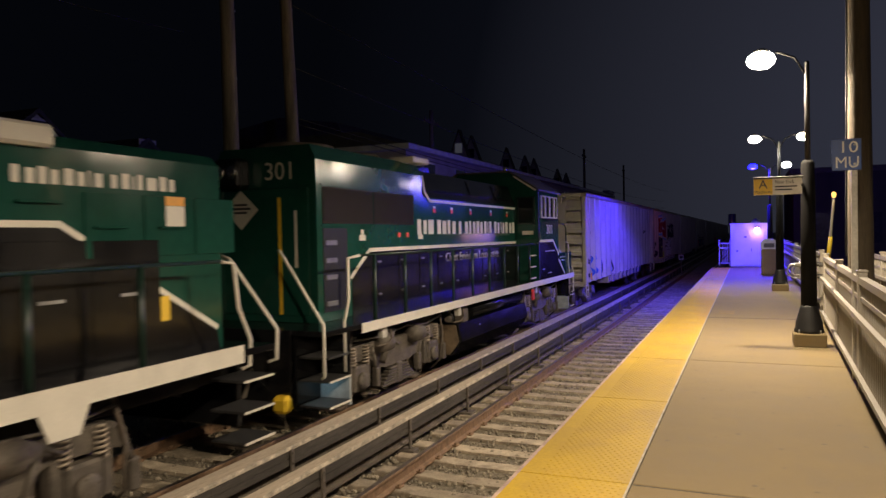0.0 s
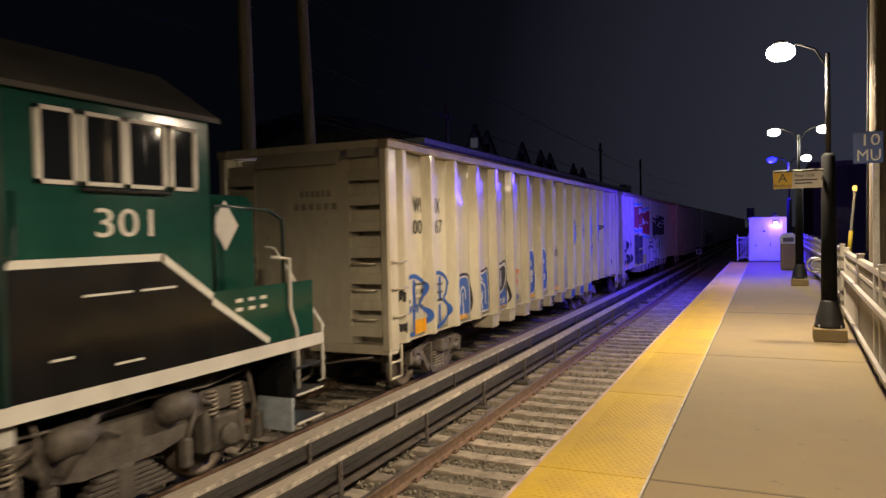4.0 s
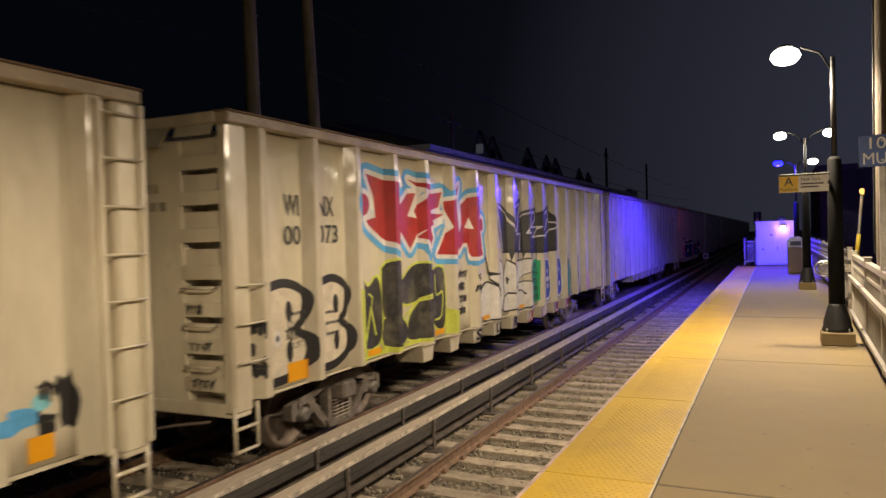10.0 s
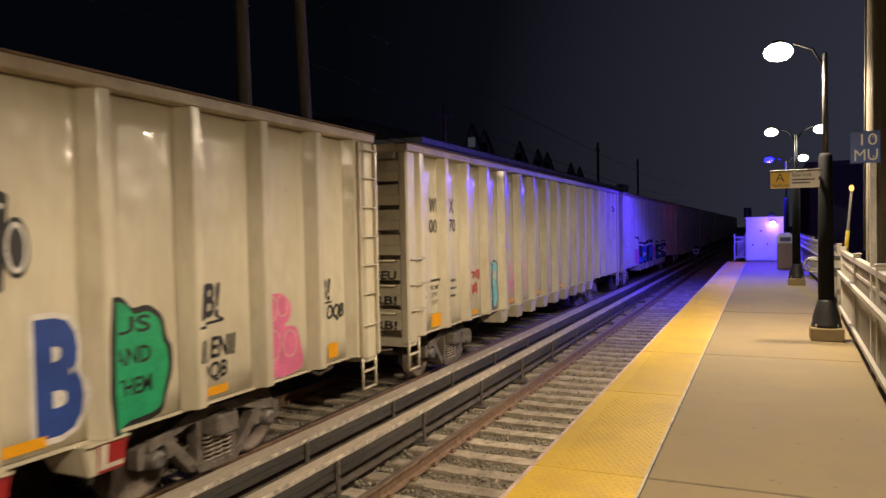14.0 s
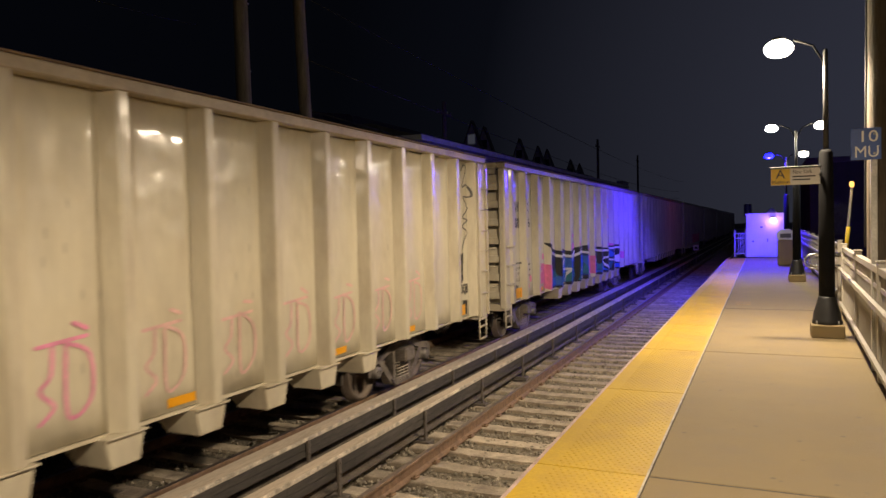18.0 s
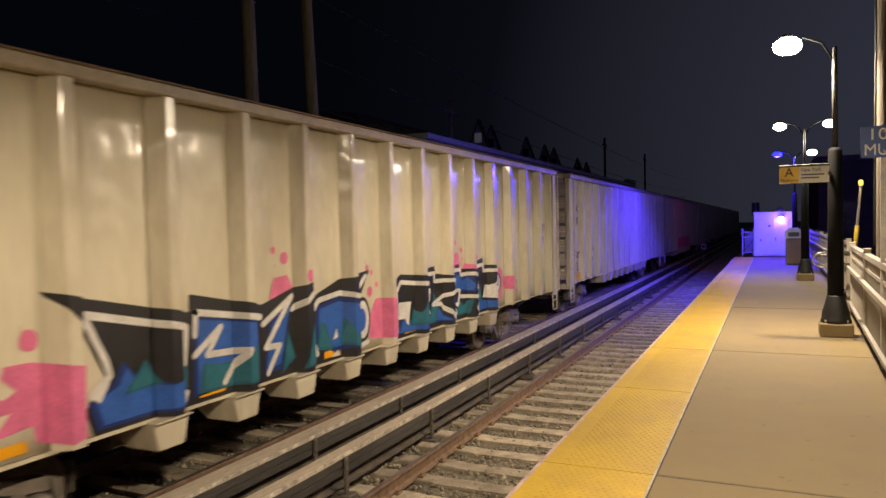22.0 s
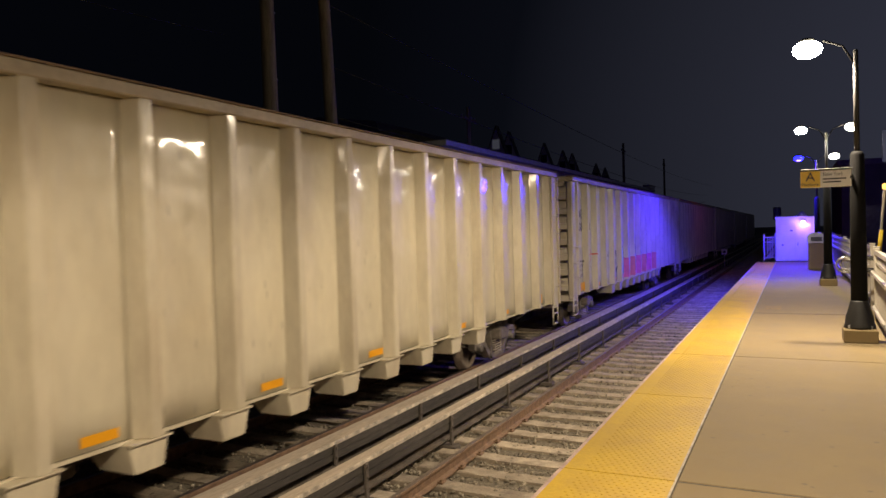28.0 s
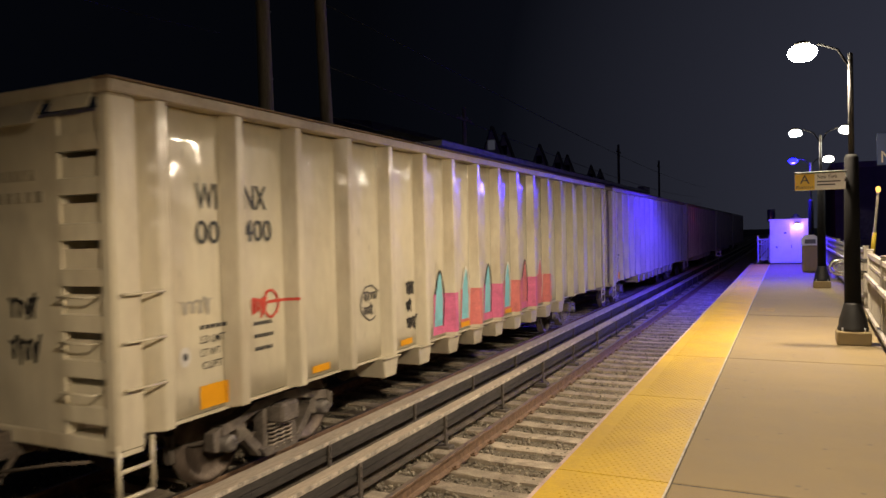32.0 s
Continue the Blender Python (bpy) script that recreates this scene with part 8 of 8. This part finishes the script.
def equipment_hut():
    h = empty("equipment_hut", 1.41, 32.2, PZ, "white steel equipment hut with double doors", "hut")
    bm = B()
    box(bm, -0.72, 0.72, 0, 1.9, 0, 1.74, 0.01)
    part("wall", bm, HUTWHITE, h)
    bm = B()
    box(bm, -0.76, 0.76, -0.05, 1.95, 1.74, 1.80, 0.01)
    part("roof", bm, HUTWHITE, h)
    for s in (-1, 1):
        bm = B()
        a, b = (-0.57, -0.005) if s < 0 else (0.005, 0.57)
        box(bm, a, b, -0.03, -0.001, 0.05, 1.5, 0.006)
        d = part("door", bm, HUTWHITE, h, "white steel door")
        bm = B()
        box(bm, s * 0.08 - 0.012, s * 0.08 + 0.012, -0.07, -0.03, 0.62, 0.75, 0.005) if s > 0 else box(bm, -0.5, -0.44, -0.07, -0.03, 0.62, 0.68, 0.005)
        part("handle", bm, BLACKPOST, d)
    bm = B()
    box(bm, -0.2, -0.1, -0.036, -0.031, 1.2, 1.26)
    part("plate", bm, SIGNTEXT, h)
    bm = B()
    box(bm, 0.2, 0.38, -0.12, -0.002, 1.52, 1.66, 0.02)
    w = part("wall_lamp", bm, BLACKPOST, h)
    bm = B()
    box(bm, 0.22, 0.36, -0.15, -0.121, 1.50, 1.60, 0.01)
    part("lens", bm, glow("hut_lens", (1.0, 0.55, 0.4), 30), w, "bright orange-white lens")
    bm = B()
    lathe(bm, [(0.2, 1.80), (0.15, 1.9), (0.05, 2.0)], 12, (0.25, 0.5, 0))
    part("roof_vent", bm, GREYMETAL, h)


def gate():
    g = empty("end_gate", 0.46, 32.4, PZ, "white painted steel gate at the platform end", "gate")
    for x in (-0.22, 0.2):
        bm = B()
        box(bm, x - 0.03, x + 0.03, -0.03, 0.03, 0, 1.12, 0.006)
        part("post", bm, WHITEPAINT, g)
    for z in (0.12, 0.75, 0.95):
        bm = B()
        box(bm, -0.19, 0.17, -0.02, 0.02, z, z + 0.05)
        part("rail", bm, WHITEPAINT, g)
    for k in range(3):
        bm = B()
        box(bm, -0.1 + 0.09 * k, -0.07 + 0.09 * k, -0.014, 0.014, 0.15, 1.0)
        part("picket", bm, WHITEPAINT, g)


def litter_bin():
    t = empty("litter_bin", 2.0, 26.35, PZ, "grey concrete litter bin with a sloped metal hood", "litter bin")
    bm = B()
    box(bm, -0.24, 0.24, -0.24, 0.24, 0, 0.85, 0.03)
    part("body", bm, CONCRETE, t)
    bm = B()
    slab(bm, [(-0.26, 0.86), (0.26, 0.86), (0.26, 1.08), (0.14, 1.2), (-0.14, 1.2), (-0.26, 1.08)], "y", -0.26, 0.26)
    part("hood", bm, GREYMETAL, t)
    bm = B()
    box(bm, -0.16, 0.16, -0.268, -0.261, 0.92, 1.06)
    part("opening", bm, SIGNTEXT, t)


def white_board():
    t = empty("information_board", 2.27, 23.6, PZ, "tall narrow white information board seen edge on", "sign")
    bm = B()
    box(bm, -0.035, 0.035, -0.4, 0.4, 0.35, 2.45, 0.006)
    part("panel", bm, WHITEPAINT, t)
    for y in (-0.4, 0.4):
        bm = B()
        box(bm, -0.045, 0.045, y - 0.04, y + 0.04, 0, 2.5, 0.006)
        part("post", bm, WHITEPAINT, t)


def tube_loops():
    """Bent stainless handrail ends at the ramp opening."""
    for dx, dy, r in ((0, 0, 0.125), (0.03, 0.1, 0.085)):
        t = empty("handrail_loop", 2.06 + dx, 14.0 + dy, PZ, "bent stainless steel handrail end at the ramp opening", "handrail", "handrail loops")
        bm = B()
        pts = [(0.6, 0.0, 0.785 + r)] + [(0.06 - r * math.sin(a), 0, 0.785 + r * math.cos(a)) for a in [math.pi * k / 8 for k in range(9)]] + [(0.6, 0, 0.785 - r)]
        pipe(bm, pts, 0.02, 8)
        part("bent_tube", bm, CHROME, t)
        bm = B()
        tube(bm, (0.58, 0, 0), (0.58, 0, 0.785 + r), 0.022, 8)
        part("support", bm, CHROME, t)


equipment_hut()
gate()
litter_bin()
white_board()
tube_loops()
bm = B()
box(bm, 2.76, 4.6, 7.0, 17.0, -0.6, PZ - 0.002)
solid("ramp", bm, CONCRETE, "concrete landing behind the platform fence", "ramp", kind="structure")
fence([(3.35, 8.0), (3.35, 16.0)], "ramp_fence")


def marker():
    t = empty("track_marker", -2.7, 49.5, -0.22, "small white track marker on a stake", "marker")
    bm = B()
    box(bm, -0.03, 0.03, -0.03, 0.03, 0, 1.1)
    part("stake", bm, WOODPOLE, t)
    bm = B()
    box(bm, -0.17, 0.17, -0.05, -0.031, 1.08, 1.42, 0.01)
    part("plate", bm, SIGNWHITE, t)
    bm = B()
    box(bm, -0.09, 0.09, -0.054, -0.051, 1.17, 1.33)
    part("dark_field", bm, SIGNTEXT, t)


marker()


def signal_mast():
    t = empty("signal_mast", 0.55, 43.0, -0.25, "short signal mast with a red light", "signal")
    bm = B()
    tube(bm, (0, 0, 0), (0, 0, 3.9), 0.06, 10)
    part("mast", bm, GREYMETAL, t)
    bm = B()
    box(bm, -0.2, 0.2, 0.08, 0.3, 3.2, 3.9, 0.03)
    h = part("signal_head", bm, BLACKPOST, t)
    bm = B()
    lathe(bm, [(0.1, 0.301), (0.09, 0.33), (0.02, 0.335)], 14, (0, 0, 3.6), "y")
    part("red_lens", bm, REDGLOW, h)


signal_mast()

# ---- houses and buildings beyond ----


def long_building():
    x, y0, y1, top = -12.0, 27.6, 78.0, 6.72
    b = empty("station_building", -16.5, y0, -0.6, "long two-storey building with a pale flat roof edge", "building")
    t = top + 0.6
    bm = B()
    box(bm, -4.3, 4.3, 0.3, y1 - y0, 0, t - 0.25)
    part("wall", bm, mat("brown_siding", (0.48, 0.43, 0.37), 0.8, 0, 0.2, 2, 0.2), b)
    bm = B()
    box(bm, -5.0, 4.7, -0.2, y1 - y0 + 0.4, t - 0.25, t, 0.03)
    part("roof", bm, mat("roof_edge", (0.82, 0.81, 0.78), 0.6, 0, 0.15, 1.5), b, "pale flat roof with an overhanging edge")
    bm = B()
    slab(bm, [(-4.6, t), (4.3, t), (2.0, t + 0.7), (-2.5, t + 0.7)], "y", 0.2, y1 - y0)
    part("roof_slope", bm, ROOF, b)
    wm = mat("far_window", (0.05, 0.05, 0.06), 0.15)
    for k in range(4):
        bm = B()
        a = -3.6 + 1.9 * k
        box(bm, a - 0.06, a + 1.16, 0.24, 0.299, t - 1.75, t - 0.65)
        w = part("window", bm, SIGNWHITE, b)
        bm = B()
        box(bm, a, a + 0.52, 0.22, 0.239, t - 1.69, t - 0.71)
        box(bm, a + 0.58, a + 1.1, 0.22, 0.239, t - 1.69, t - 0.71)
        part("pane", bm, wm, w)
    for k in range(12):
        bm = B()
        a = 2 + 3.9 * k
        box(bm, 4.301, 4.36, a - 0.06, a + 1.3, t - 1.8, t - 0.6)
        w = part("window", bm, SIGNWHITE, b)
        bm = B()
        box(bm, 4.361, 4.38, a, a + 1.24, t - 1.74, t - 0.66)
        part("pane", bm, wm, w)
    for k in range(4):
        bm = B()
        box(bm, 4.2, 4.9, y1 - y0 - 4 + k * 0.9, y1 - y0 - 3.6 + k * 0.9, t, t + 0.35)
        part("roof_box", bm, GREYMETAL, b)


long_building()


def gabled_house(x, y, z, w, d, h, lit=False, label="dark gabled house beyond the tracks", rz=0):
    """A house whose gable faces the railway; z is the peak."""
    b = empty("gabled_house", x, y, -0.6, label, "house", "gabled houses", rz=rz)
    e = z + 0.6 - h
    bm = B()
    slab(bm, [(-w / 2, 0), (w / 2, 0), (w / 2, e), (0, e + h - 0.15), (-w / 2, e)], "x", -d, 0)
    part("wall", bm, mat("house_siding", (0.6, 0.56, 0.5), 0.8, 0, 0.2, 2, 0.2), b)
    for s in (-1, 1):
        bm = B()
        slab(bm, [(s * (w / 2 + 0.12), e - 0.4), (0, e + h - 0.1), (0, e + h + 0.1), (s * (w / 2 + 0.12), e - 0.2)], "x", -d - 0.1, 0.12)
        part("roof", bm, ROOF, b)
    bm = B()
    box(bm, 0.001, 0.06, -0.5, 0.5, e + 0.1, e + 1.3)
    win = part("window", bm, SIGNWHITE, b)
    bm = B()
    box(bm, 0.061, 0.07, -0.4, 0.4, e + 0.2, e + 1.2)
    part("pane", bm, glow("lit_pane", (0.6, 0.62, 0.7), 0.05) if lit else mat("far_window", (0.05, 0.05, 0.06), 0.15), win)
    return b


for _y, _z, _lit in ((70.0, 13.8, True), (73.6, 13.6, False), (86.0, 13.6, False), (94.0, 13.4, False), (98.5, 13.4, False), (112.0, 13.0, False), (118.0, 12.8, False)):
    gabled_house(-26.5, _y, _z, 1.9, 0.7, 2.6, _lit, rz=-90)
gabled_house(-24.0, 19.5, 7.9, 4.2, 7, 1.6)
gabled_house(-24.0, 25.0, 7.4, 4.0, 7, 1.3)


def terrace_row():
    """A long dark terrace whose roof carries the gables."""
    b = empty("terrace_row", -33.0, 48.0, -0.6, "long dark terrace with a shingled roof beyond the tracks", "house")
    bm = B()
    box(bm, -5, 5.4, 0, 85, 0, 10.8)
    part("wall", bm, DARKWALL, b)
    bm = B()
    slab(bm, [(-5.6, 10.8), (6.0, 10.8), (5.4, 12.2), (0, 13.0), (-5, 12.2)], "y", -0.4, 85.4)
    part("roof", bm, ROOF, b)


terrace_row()


def side_building():
    b = empty("brick_building", 9.0, 46.0, -0.6, "dark low building behind the platform ramp", "building")
    bm = B()
    box(bm, -5.2, 6, 0, 12, 0, 6.5)
    part("wall", bm, DARKWALL, b)
    bm = B()
    box(bm, -5.4, 6.2, -0.3, 12.2, 6.5, 6.8)
    part("roof", bm, ROOF, b)
    for k in range(4):
        bm = B()
        box(bm, -4.6 + 2.4 * k, -3.1 + 2.4 * k, -0.06, -0.001, 2.4, 4.3)
        w = part("window", bm, DARKWALL, b)
        bm = B()
        box(bm, -4.5 + 2.4 * k, -3.2 + 2.4 * k, -0.08, -0.061, 2.5, 4.2)
        part("pane", bm, mat("far_window", (0.05, 0.05, 0.06), 0.15), w)


side_building()


def street_lamp(x, y, h):
    t = empty("street_lamp", x, y, -0.6, "amber street lamp on a pole with a yellow guard", "street lamp")
    bm = B()
    tube(bm, (0, 0, 0), (0.35, 0, h), 0.035, 8)
    part("pole", bm, WOODPOLE, t)
    bm = B()
    tube(bm, (0.206, 0, h * 0.59), (0.259, 0, h * 0.74), 0.055, 10)
    part("guard", bm, SIGNYELLOW, t, "yellow plastic guard")
    bm = B()
    lathe(bm, [(0.03, h - 0.04), (0.055, h), (0.06, h + 0.08), (0.03, h + 0.12)], 12, (0.35, 0, 0))
    part("lantern", bm, AMBERGLOW, t, "glowing amber lantern")


street_lamp(3.16, 22.0, 4.2)


def motions():
    """The train rolls along the far track; its wheels turn."""
    for thing, start in CARS:
        walk(thing, [(t, pose(TRAIN, start - d, 0)) for t, d in RUN])
    ts, ds = [r[0] for r in RUN], [r[1] for r in RUN]
    for w in WHEELSETS:
        rows = []
        for k in range(0, 321):
            t = k / 10
            d = float(np.interp(t, ts, ds))
            rows.append((t, pose(0, w.location.y if k == 0 else y0, 0.457, math.degrees(d / 0.457) % 360)))
            y0 = rows[0][1].translation.y
        walk(w, rows)


motions()
